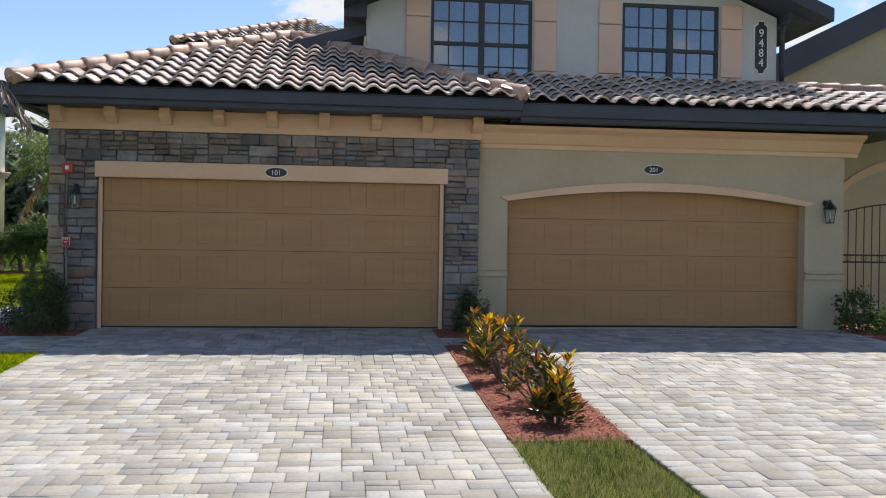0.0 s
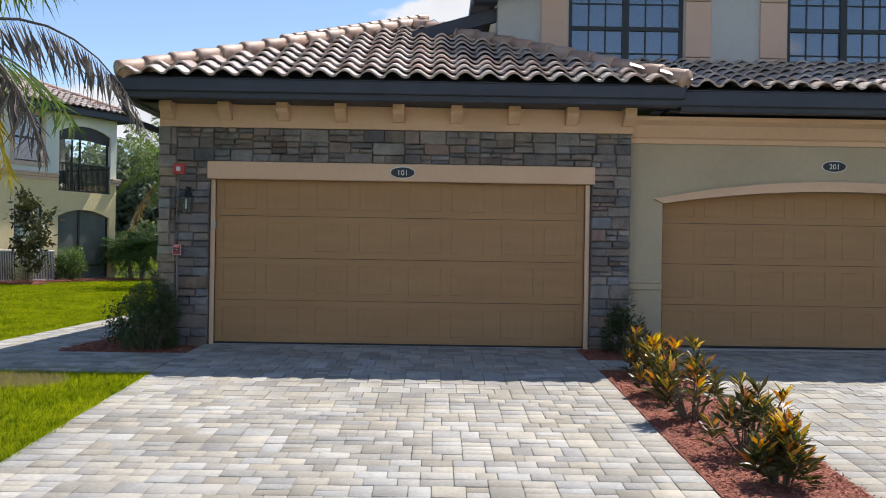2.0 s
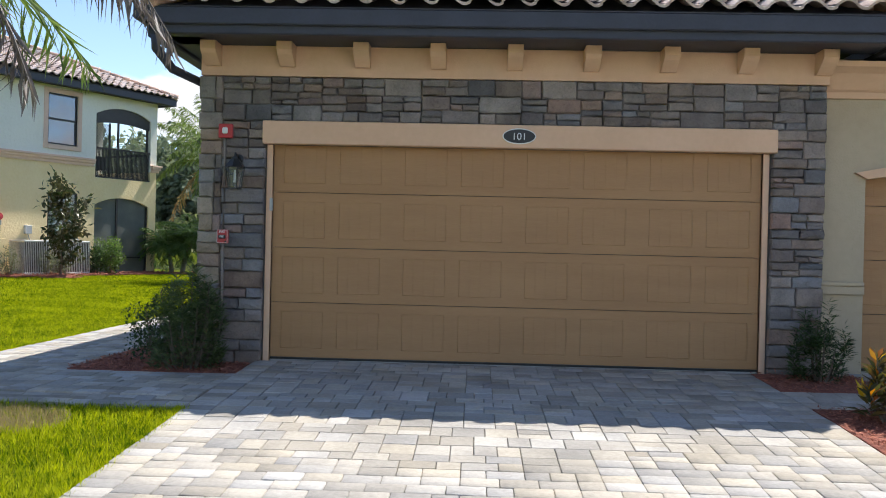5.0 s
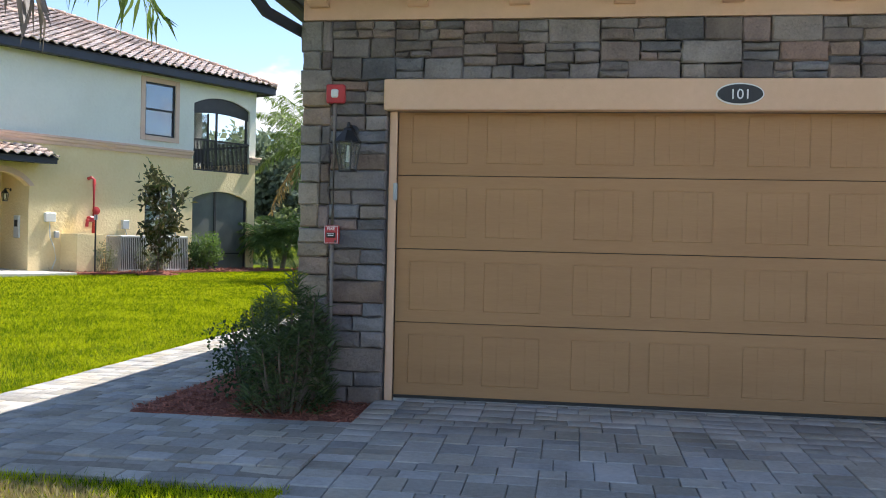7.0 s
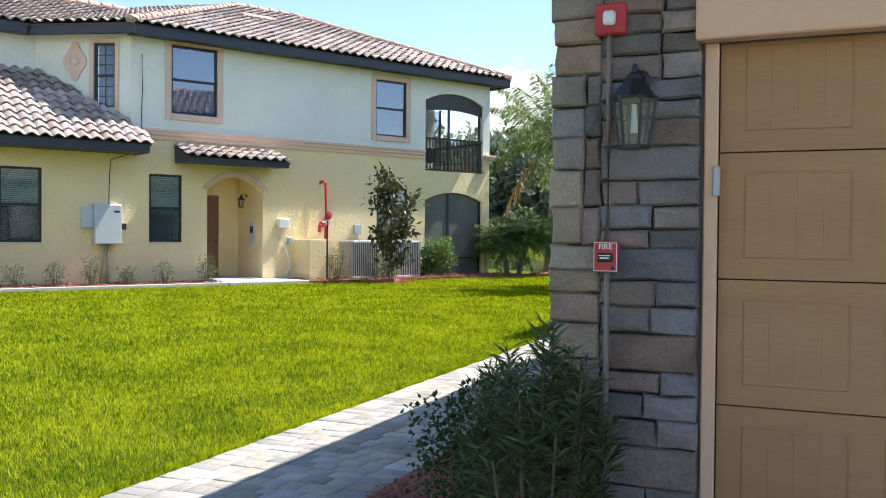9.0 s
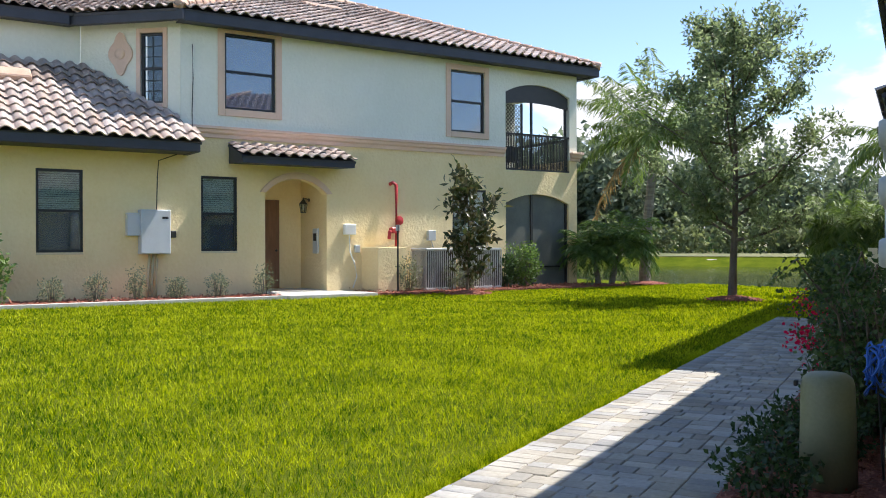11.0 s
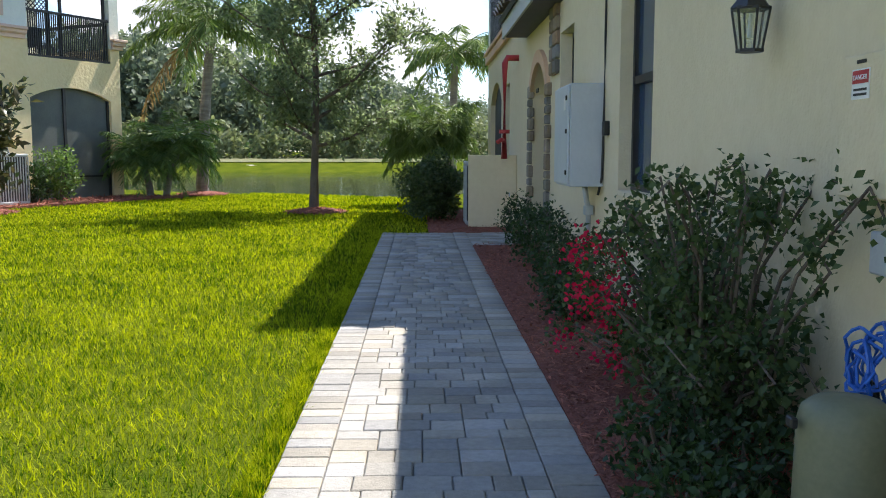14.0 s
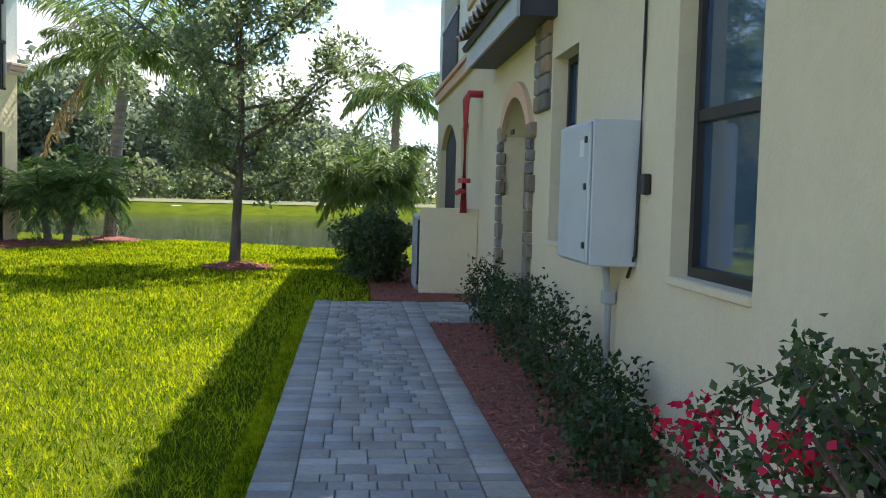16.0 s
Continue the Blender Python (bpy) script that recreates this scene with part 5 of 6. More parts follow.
tagged(raw_mesh("bank_growth", v, f, LEAF_SCRUB), "scrubby lighter bushes on the far bank", "bushes", kind="stuff")

# ---- fittings on the garage front ----
FW = GARAGE_Y - 0.035


def fire_strobe(m):
    t = thing("fire_strobe", "red fire alarm strobe with a clear lens on stone", "alarm", m=m)
    part("housing", boxes((-0.07, 0.07, -0.05, 0.0, -0.07, 0.07), bevel=0.008), RED, t)
    part("lens", boxes((-0.028, 0.028, -0.075, -0.05, -0.032, 0.032), bevel=0.01), WHITE, t, "clear strobe lens")
    return t


def pull_station(m):
    t = thing("fire_pull_station", "red fire alarm pull station lettered FIRE", "alarm", m=m)
    part("housing", boxes((-0.055, 0.055, -0.045, 0.0, -0.068, 0.068), bevel=0.006), RED, t)
    part("rim", boxes((-0.052, 0.052, -0.047, -0.045, 0.061, 0.064), (-0.052, 0.052, -0.047, -0.045, -0.064, -0.061), (-0.052, -0.049, -0.047, -0.045, -0.061, 0.061), (0.049, 0.052, -0.047, -0.045, -0.061, 0.061)), WHITE, t)
    lettering("word", "FIRE", 0.034, pose(0, -0.046, 0.034, 90), t, WHITE, 0.001)
    part("handle", boxes((-0.036, 0.036, -0.062, -0.045, -0.022, 0.016), bevel=0.006), BLACK, t, "black pull handle")
    part("handle_text", boxes((-0.02, 0.02, -0.0635, -0.062, -0.008, -0.002), (-0.026, 0.026, -0.0635, -0.062, 0.004, 0.008)), WHITE, t)
    part("key_lock", rod(bmesh.new(), (0.034, -0.05, -0.05), (0.034, -0.044, -0.05), 0.009), BLACK, t)
    return t


fire_strobe(pose(-3.455, FW, 2.335))
pull_station(pose(-3.462, FW - 0.01, 1.28))
cd = thing("conduit", "thin painted conduit running down the stone pier", "conduit", m=pose(-3.462, FW - 0.02, 0))
part("pipe", tube(bmesh.new(), [(0, 0, 2.27), (0.002, 0.004, 1.9), (0, 0, 1.35)], 0.013), TAUPE, cd, smooth=True)
part("pipe", tube(bmesh.new(), [(0, 0, 1.21), (0.002, 0.003, 0.7), (0, 0, 0.0)], 0.013), TAUPE, cd, smooth=True)
lantern("black wall lantern with glass panes on the stone pier", pose(-3.325, FW + 0.02, 1.98), scale=0.82)
part("door_sensor", boxes((D0 - 0.02, D0 + 0.012, GARAGE_Y + 0.02, GARAGE_Y + 0.039, 1.55, 1.68), bevel=0.005), GREY, house)
oval_plaque("101", pose(-0.53, GARAGE_Y - 0.056, 2.335))
oval_plaque("201", pose(5.25, BAY_Y, 2.53))
lantern("black wall lantern beside the second garage", pose(8.08, BAY_Y, 1.98), scale=0.85)
sg = thing("address_sign", "tall black sign with the number 9484 in white", "sign", m=pose(7.79, UPPER_Y, 0))
shape = [(-0.11, 4.55), (-0.055, 4.50), (-0.045, 4.45), (0.045, 4.45), (0.055, 4.50), (0.11, 4.55), (0.11, 5.27), (0.055, 5.31), (0.045, 5.36), (-0.045, 5.36), (-0.055, 5.31), (-0.11, 5.27)]
bm = sheet([(x * 1.16, 4.905 + (z - 4.905) * 1.05) for x, z in shape], (), 0.02)
part("border", bm, WHITE, sg, m=pose(0, -0.02, 0))
part("board", sheet(shape, (), 0.012), BLACK, sg, m=pose(0, -0.032, 0))
for i, ch in enumerate("9484"):
    lettering("figure", ch, 0.2, pose(0, -0.034, 5.09 - 0.175 * i, 90), sg, WHITE, 0.002)
# wrought-iron gate
gt = thing("iron_gate", "black wrought-iron arched gate in the porch", "gate", m=pose(0, 15.4, 0.12))
for i in range(16):
    a = 9.0 + 0.145 * i
    top = 1.86 + 0.16 * math.sin(math.pi * i / 15)
    part("bar", rod(bmesh.new(), (a, 0, 0), (a, 0, top), 0.009, seg=6), BLACK, gt)
for z in (0.1, 1.0, 1.12):
    part("rail", boxes((8.98, 11.2, -0.012, 0.012, z - 0.015, z + 0.015)), BLACK, gt)
part("top_rail", tube(bmesh.new(), [(9.0 + 0.145 * i, 0, 1.86 + 0.16 * math.sin(math.pi * i / 15)) for i in range(16)], 0.014, 6), BLACK, gt)
for k in range(7):
    part("scroll", tube(bmesh.new(), [(9.15 + 0.29 * k + 0.06 * math.cos(t) * (1 - t / 14), 0, 1.06 + 0.05 * math.sin(t)) for t in [j * 0.5 for j in range(14)]], 0.006, 5), BLACK, gt)

# ---- fittings along the side wall (local a = -y, local -y away from the wall) ----
def on_side(y, z=0.0, off=0.0):
    return SIDE @ pose(-y, -off, z)


eb = thing("electrical_cabinet", "large grey steel electrical cabinet on the wall", "cabinet", m=on_side(23.2))
part("body", boxes((-0.38, 0.38, -0.29, 0.0, 0.93, 1.80), bevel=0.006), STEEL, eb)
dr = part("door", boxes((-0.37, 0.37, -0.312, -0.291, 0.945, 1.785), bevel=0.006), STEEL, eb)
for z in (1.05, 1.4, 1.68):
    part("latch", boxes((0.30, 0.335, -0.325, -0.311, z - 0.02, z + 0.02), bevel=0.004), BLACK, dr)
part("label_plate", boxes((0.16, 0.26, -0.3145, -0.312, 1.58, 1.68)), WHITE, dr)
part("drop_conduit", tube(bmesh.new(), [(0.05, -0.1, 0.93), (0.04, -0.08, 0.8), (-0.02, -0.05, 0.72), (-0.02, -0.05, 0.0)], 0.025), GREY, eb, smooth=True)
part("conduit_fitting", boxes((-0.06, 0.02, -0.09, -0.01, 0.66, 0.75), bevel=0.008), GREY, eb)
part("cable", tube(bmesh.new(), [(0.40, -0.012, 3.1), (0.41, -0.012, 2.2), (0.40, -0.012, 1.5), (0.40, -0.02, 1.0), (0.3, -0.03, 0.86)], 0.011, 5), BLACK, eb, "black cable")
sm = thing("wall_outlet_box", "small dark weatherproof box on the wall", "box", m=on_side(22.65, 1.42))
part("cover", boxes((-0.045, 0.045, -0.05, 0.0, -0.06, 0.06), bevel=0.008), BLACK, sm)
lantern("black wall lantern with glass panes on the side wall", on_side(19.1, 1.86), scale=0.70)
ns = thing("door_number_plaque", "small dark number plaque beside the arched door", "sign", m=on_side(27.2, 2.02, 0.0))
part("plate", boxes((-0.1, 0.1, -0.015, 0.0, -0.03, 0.03), bevel=0.006), BLACK, ns)
fp = thing("fire_riser_pipe", "red fire riser pipe with valves on the wall", "pipe", m=on_side(29.6))
part("riser", tube(bmesh.new(), [(0, 0.0, 2.68), (0, -0.18, 2.68), (0, -0.22, 2.6), (0, -0.22, 1.1)], 0.05, 10), RED, fp, smooth=True)
part("flange", rod(bmesh.new(), (0, -0.22, 1.5), (0, -0.22, 1.56), 0.085, seg=14), RED, fp)
part("hose_valve", tube(bmesh.new(), [(0, -0.22, 1.38), (0.12, -0.28, 1.4), (0.16, -0.34, 1.36)], 0.035), RED, fp)
hw = thing("low_wall", "low stucco wall hiding the air conditioner", "wall", m=pose(0, 29.7, 0))
part("slab", boxes((-4.65, SIDE_X - 0.005, 0.0, 0.15, -0.1, 1.16), bevel=0.008), STUCCO_S, hw)
part("hose_bib", tube(bmesh.new(), [(-4.0, 0.0, 0.55), (-4.0, -0.07, 0.55), (-4.0, -0.09, 0.5)], 0.012, 6), GREY, hw)


def ac_unit(m, w=0.85, d=0.75, h=0.95):
    t = thing("air_conditioner", "grey louvred outdoor air conditioner unit", "air conditioner", m=m)
    part("case", boxes((-w / 2 + 0.03, w / 2 - 0.03, -d / 2 + 0.03, d / 2 - 0.03, 0.05, h - 0.06)), INNER, t)
    part("base", boxes((-w / 2, w / 2, -d / 2, d / 2, 0.0, 0.07), bevel=0.01), GREY, t)
    part("top", boxes((-w / 2, w / 2, -d / 2, d / 2, h - 0.07, h), bevel=0.015), GREY, t)
    lou = bmesh.new()
    n = 14
    for i in range(n + 1):
        x = -w / 2 + 0.01 + (w - 0.02) * i / n
        for y in (-d / 2 + 0.01, d / 2 - 0.01):
            box(lou, x - 0.01, x + 0.01, y - 0.008, y + 0.008, 0.07, h - 0.07)
        y = -d / 2 + 0.01 + (d - 0.02) * i / n
        for xx in (-w / 2 + 0.01, w / 2 - 0.01):
            box(lou, xx - 0.008, xx + 0.008, y - 0.01, y + 0.01, 0.07, h - 0.07)
    part("louvre", lou, GREY, t)
    return t


ac_unit(pose(-4.3, 30.55, 0.0), 0.75, 0.8, 1.05)
# meter bank
mb = thing("meter_bank", "bank of electric meters in a painted steel enclosure", "meters", m=on_side(17.28))
part("enclosure", boxes((-0.6, 0.62, -0.09, 0.0, 0.78, 1.95), bevel=0.006), STUCCO_S, mb)
part("side_box", boxes((-1.03, -0.605, -0.09, 0.0, 1.08, 1.56), bevel=0.006), STUCCO_S, mb)
sl = part("side_label", boxes((-0.95, -0.83, -0.093, -0.09, 1.41, 1.51)), WHITE, mb, "white and red warning label")
part("red_field", boxes((-0.945, -0.835, -0.0945, -0.093, 1.462, 1.505)), RED, sl)
lettering("word", "DANGER", 0.024, pose(-0.89, -0.0955, 1.474, 90), sl, WHITE, 0.0008)
for z in (1.422, 1.438):
    part("text_line", boxes((-0.935, -0.845, -0.0942, -0.093, z, z + 0.008)), BLACK, sl)
part("maker_plate", boxes((-0.92, -0.86, -0.0935, -0.09, 1.528, 1.54)), BLACK, mb)
part("seam", boxes((-0.145, -0.14, -0.094, -0.09, 0.80, 1.92)), INNER, mb)
part("cover_edge", boxes((-0.6, 0.62, -0.094, -0.09, 1.04, 1.045)), INNER, mb)
for a, z in ((-0.29, 1.69), (-0.03, 1.71), (-0.29, 1.45), (-0.03, 1.46), (-0.27, 1.18), (0.3, 1.7), (0.3, 1.45), (0.3, 1.18)):
    mt = part("meter", lathe(bmesh.new(), [(0.075, 0.0), (0.075, 0.025), (0.066, 0.03), (0.064, 0.055), (0.055, 0.07), (0.01, 0.072)], 20), GREY, mb, "grey glass-domed meter", m=pose(a, -0.09, z, 90), smooth=True)
    part("dial", boxes((a - 0.035, a + 0.035, -0.1645, -0.1615, z - 0.005, z + 0.03)), BLACK, mt)
    part("tag", boxes((a + 0.01, a + 0.05, -0.13, -0.092, z - 0.14, z - 0.085), bevel=0.003), BLACK, mt)
for i in range(6):
    a = -0.5 + 0.18 * i
    part("conduit", tube(bmesh.new(), [(a, -0.075, 0.79), (a, -0.075, 0.4), (a + 0.01, -0.07, -0.05)], 0.058 if i % 3 else 0.04, 10), PIPE, mb, "beige painted conduit", smooth=True)
part("junction_box", boxes((-0.78, -0.62, -0.09, 0.0, 0.84, 0.98), bevel=0.006), GREY, mb)
part("bracket", boxes((-0.6, 0.55, -0.13, -0.02, 0.34, 0.37)), PIPE, mb)
cc = thing("cable_coil", "loose coil of blue network cable hung on the conduits", "cable", m=on_side(17.78, 0.60, 0.2))
BLUE = surf("blue_cable", (0.02, 0.10, 0.42), (0.03, 0.14, 0.52), 6, 0.4)
rc = random.Random(4)
for k in range(9):
    pts = []
    cx, cz, r1, r2, ph = rc.uniform(-0.04, 0.04), rc.uniform(-0.06, 0.06), rc.uniform(0.07, 0.12), rc.uniform(0.08, 0.13), rc.uniform(0, 6)
    for j in range(19):
        t = math.tau * j / 18
        pts.append((cx + r1 * math.cos(t), -0.05 * math.sin(t + ph) + rc.uniform(-0.012, 0.012), cz + r2 * math.sin(t)))
    part("loop", tube(bmesh.new(), pts, 0.006, 5), BLUE, cc)
for k in range(4):
    part("tail", tube(bmesh.new(), [(0.02 * k - 0.03, 0, -0.05), (0.03 * k - 0.06, 0.02, -0.3), (0.03 * k - 0.02, 0.03, -0.5), (0.02 * k, 0.04, -0.72)], 0.006, 5), BLACK, cc)
pd = thing("utility_pedestal", "green-beige plastic utility pedestal in mulch, darkened for the bush's shade", "pedestal", m=pose(-4.28, 17.5, 0.0))
# plastic darkened: the shade of the bush put into its colour
PED = surf("shaded_pedestal_plastic", (0.15, 0.155, 0.085), (0.20, 0.20, 0.115), 4, 0.5)
part("shell", lathe(bmesh.new(), [(0.14, 0.0), (0.132, 0.3), (0.128, 0.51), (0.118, 0.55), (0.09, 0.573), (0.02, 0.578)], 28), PED, pd, smooth=True)
part("clasp", boxes((-0.16, -0.14, -0.02, 0.02, 0.5, 0.53), bevel=0.004), BLACK, pd)

# ---- fittings on the house across the lawn ----
def on_nb(a, z=0.0, off=0.0):
    return NEIGH @ pose(a, -off, z)


eb = thing("electrical_cabinet", "grey steel electrical cabinet on the yellow wall", "cabinet", m=on_nb(-13.08))
part("body", boxes((-0.34, 0.34, -0.25, 0.0, 1.04, 2.06), bevel=0.01), STEEL, eb)
part("door", boxes((-0.33, 0.33, -0.27, -0.251, 1.06, 2.04), bevel=0.008), STEEL, eb)
part("side_box", boxes((-0.62, -0.345, -0.2, 0.0, 1.46, 1.98), bevel=0.01), STEEL, eb)
part("warning_label", boxes((0.14, 0.28, -0.274, -0.27, 1.85, 1.90)), BLACK, eb)
for k in range(3):
    part("conduit", tube(bmesh.new(), [(-0.1 + 0.09 * k, -0.08, 1.04), (-0.14 + 0.09 * k, -0.08, 0.5), (-0.14 + 0.09 * k, -0.08, 0.0)], 0.03), PIPE, eb, smooth=True)
fb = thing("fuse_switch", "small grey disconnect box on the yellow wall", "box", m=on_nb(-12.62, 1.5))
part("cover", boxes((-0.06, 0.06, -0.09, 0.0, -0.08, 0.08), bevel=0.01), BLACK, fb)
lantern("lit-brass and black lantern inside the arched entry", NEIGH @ pose(-8.72, 0.85, 2.35, 0, 0, -90), scale=0.9)
ic = thing("call_panel", "pale grey door-call panel in the entry", "panel", m=NEIGH @ pose(-8.62, 0.6, 1.35, 0, 0, -90))
part("case", boxes((-0.14, 0.14, -0.06, 0.0, -0.33, 0.33), bevel=0.01), STEEL, ic)
part("screen", boxes((-0.09, 0.09, -0.066, -0.06, 0.0, 0.2)), BLACK, ic)
wb2 = thing("telephone_box", "white cable box with hanging wires on the wall", "box", m=on_nb(-8.0, 1.66))
part("case", boxes((-0.17, 0.17, -0.13, 0.0, -0.15, 0.13), bevel=0.02), WHITE, wb2)
part("wire", tube(bmesh.new(), [(0, -0.05, -0.15), (0.02, -0.05, -0.6), (0.15, -0.06, -0.9), (0.22, -0.05, -1.25), (0.1, -0.05, -1.55)], 0.016, 6), WHITE, wb2)
part("lower_box", boxes((0.16, 0.30, -0.09, 0.0, -0.62, -0.42), bevel=0.01), GREY, wb2)
rp = thing("fire_riser_pipe", "red fire riser pipe with valve on the yellow wall", "pipe", m=on_nb(-6.62))
part("riser", tube(bmesh.new(), [(-0.12, 0.0, 2.88), (-0.08, -0.1, 2.92), (0, -0.14, 2.86), (0, -0.14, 1.2)], 0.05, 10), RED, rp, smooth=True)
part("valve_body", boxes((-0.2, 0.06, -0.24, -0.06, 1.55, 1.72), bevel=0.03), RED, rp)
part("hose_outlet", tube(bmesh.new(), [(-0.1, -0.15, 1.62), (-0.24, -0.2, 1.6), (-0.26, -0.2, 1.4)], 0.05), RED, rp)
part("bell", lathe(bmesh.new(), [(0.13, 0), (0.12, 0.03), (0.02, 0.05)], 16), RED, rp, m=pose(0.16, -0.02, 1.9, 90))
lw = thing("low_wall", "low yellow stucco wall beside the air conditioners", "wall", m=on_nb(-7.2))
part("slab", boxes((-0.42, 0.42, -0.9, 0.0, -0.1, 1.18), bevel=0.01), STUCCO_Y, lw)
po = thing("post", "thin black metal post in the mulch", "post", m=on_nb(-7.15, 0, 1.1))
part("rod", rod(bmesh.new(), (0, 0, 0), (0, 0, 1.75), 0.025), BLACK, po)
part("plate", boxes((-0.05, 0.05, -0.02, 0.02, 1.6, 1.76)), GREY, po)
for a in (-5.75, -4.2):
    ac_unit(on_nb(a, 0.035, 0.62), 0.95, 0.8, 1.12)
for a in (-5.45, -3.55):
    mtr = thing("disconnect_box", "grey electrical disconnect above the air conditioner", "box", m=on_nb(a, 1.5))
    part("case", boxes((-0.12, 0.12, -0.12, 0.0, -0.14, 0.14), bevel=0.01), GREY, mtr)
    part("whip", tube(bmesh.new(), [(0, -0.06, -0.14), (0.05, -0.1, -0.35), (0.0, -0.2, -0.45)], 0.015, 6), GREY, mtr)
pc = thing("porch_chair", "dark balcony chair behind the railing", "chair", m=NEIGH @ pose(-1.2, 1.5, 3.44))
part("seat", boxes((-0.25, 0.25, -0.25, 0.25, 0.42, 0.46), bevel=0.01), BLACK, pc)
part("backrest", boxes((-0.25, 0.25, 0.22, 0.25, 0.46, 0.95), bevel=0.01), BLACK, pc)
for sx in (-0.22, 0.22):
    for sy in (-0.22, 0.22):
        part("leg", rod(bmesh.new(), (sx, sy, 0), (sx, sy, 0.43), 0.018), BLACK, pc)
for a, y, z in ((-13.9, 1.0, 5.05), (-16.2, 3.6, 7.7), (-7.2, 3.2, 8.27)):
    rv = thing("roof_vent", "low brown metal roof vent among the tiles", "vent", m=NEIGH @ pose(a if a > -13 else a - 2.2, y, z, 22 if a > -13 or z > 6 else 36, 0, 0))
    part("hood", boxes((-0.6, 0.6, -0.2, 0.2, -0.05, 0.11), bevel=0.03), RIDGE, rv)

# ---- roof tiles ----
def tile_mesh(w=0.30, l=0.42, seg=8):
    """One barrel tile: an S-shaped sheet with a thick front lip. x across, y up the slope, z out of it."""
    xs = [w * 1.06 * i / seg for i in range(seg + 1)]
    zs = [0.062 * math.sin(math.pi * min(1, i / seg / 0.66)) if i / seg < 0.66 else -0.02 * math.sin(math.pi * (i / seg - 0.66) / 0.34) for i in range(seg + 1)]
    v, f = [], []
    for x, z in zip(xs, zs):
        v += [(x, 0, z + 0.074), (x, l, z + 0.008), (x, 0, z + 0.046), (x, 0, z + 0.074)]
    for i in range(seg):
        a, b = 4 * i, 4 * i + 4
        f += [(a, b, b + 1, a + 1), (a + 2, b + 2, b + 3, a + 3)]
    return v, f


TV, TF = tile_mesh()
TILE_ME = bpy.data.meshes.new("roof_tile")
TILE_ME.from_pydata(TV, [], TF)
TILE_ME.materials.append(TILE)
TILE_ME.shade_smooth()
CAPV = lathe(bmesh.new(), [(0.12, 0), (0.125, 0.025), (0.09, 0.42), (0.085, 0.42)], 12)
CAP_ME = mesh_of(CAPV, "ridge_tile")
CAP_ME.materials.append(RIDGE)
CAP_ME.shade_smooth()


def inside(p, poly):
    hit = False
    for i in range(len(poly)):
        (x0, y0), (x1, y1) = poly[i], poly[i - 1]
        if (y0 > p[1]) != (y1 > p[1]) and p[0] < (x1 - x0) * (p[1] - y0) / (y1 - y0) + x0:
            hit = not hit
    return hit


def slope(roof, corners, singles=0, w=0.30, step=0.34, over=0.0):
    """A tiled roof slope. corners: points in the roof's frame, the first two along the eave, from left to right seen from outside."""
    p = [Vector(c) for c in corners]
    ux = (p[1] - p[0]).normalized()
    nz = ux.cross(p[-1] - p[0]).normalized()
    uy = nz.cross(ux)
    m = Matrix((ux, uy, nz)).transposed().to_4x4()
    m.translation = p[0]
    poly = [((q - p[0]).dot(ux), (q - p[0]).dot(uy)) for q in p]
    bm = bmesh.new()
    bm.faces.new([bm.verts.new(q) for q in p])
    r = bmesh.ops.extrude_face_region(bm, geom=list(bm.faces))
    bmesh.ops.translate(bm, verts=[x for x in r["geom"] if isinstance(x, bmesh.types.BMVert)], vec=-nz * 0.06)
    bmesh.ops.recalc_face_normals(bm, faces=list(bm.faces))
    part("underlay", bm, FASCIA, roof)
    rnd = random.Random(len(corners) + int(p[0].x * 10))
    spots = []
    rows = int(max(q[1] for q in poly) / step) + 1
    lo, hi = min(q[0] for q in poly), max(q[0] for q in poly)
    for j in range(rows):
        for i in range(int((hi - lo) / w) + 1):
            c = (lo + (i + 0.5) * w, (j + 0.42) * step)
            if inside(c, poly):
                spots.append((lo + i * w, j * step - 0.03 - over))
    V, F = [], []
    tv, tf = np.array(TV), np.array(TF)
    rot = np.array(m.to_3x3())
    for k, (x, y) in enumerate(spots):
        dz = rnd.uniform(-0.004, 0.006)
        if k < singles:
            ob = new("roof_tile", TILE_ME)
            ob.parent = roof
            ob.matrix_local = m @ pose(x, y, 0.012 + dz, rnd.uniform(-0.6, 0.6), 0, rnd.uniform(-0.8, 0.8))
        else:
            V.append((tv + (x, y, 0.012 + dz)) @ rot.T + np.array(p[0]))
            F.append(tf + len(tv) * (len(V) - 1))
    if V:
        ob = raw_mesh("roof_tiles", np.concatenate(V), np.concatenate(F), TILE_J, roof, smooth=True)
        ob["kind"] = "stuff"


def ridge(roof, a, b, step=0.36):
    a, b = Vector(a), Vector(b)
    d = b - a
    n = max(1, int(d.length / step))
    q = d.to_track_quat("Z", "Y").to_matrix().to_4x4()
    for i in range(n):
        ob = new("ridge_tile", CAP_ME)
        ob.parent = roof
        ob.matrix_local = Matrix.Translation(a + d * i / n + Vector((0, 0, 0.075))) @ q


def roof_of(owner, label):
    r = new("roof")
    r.parent = owner
    r["label"] = label
    return r


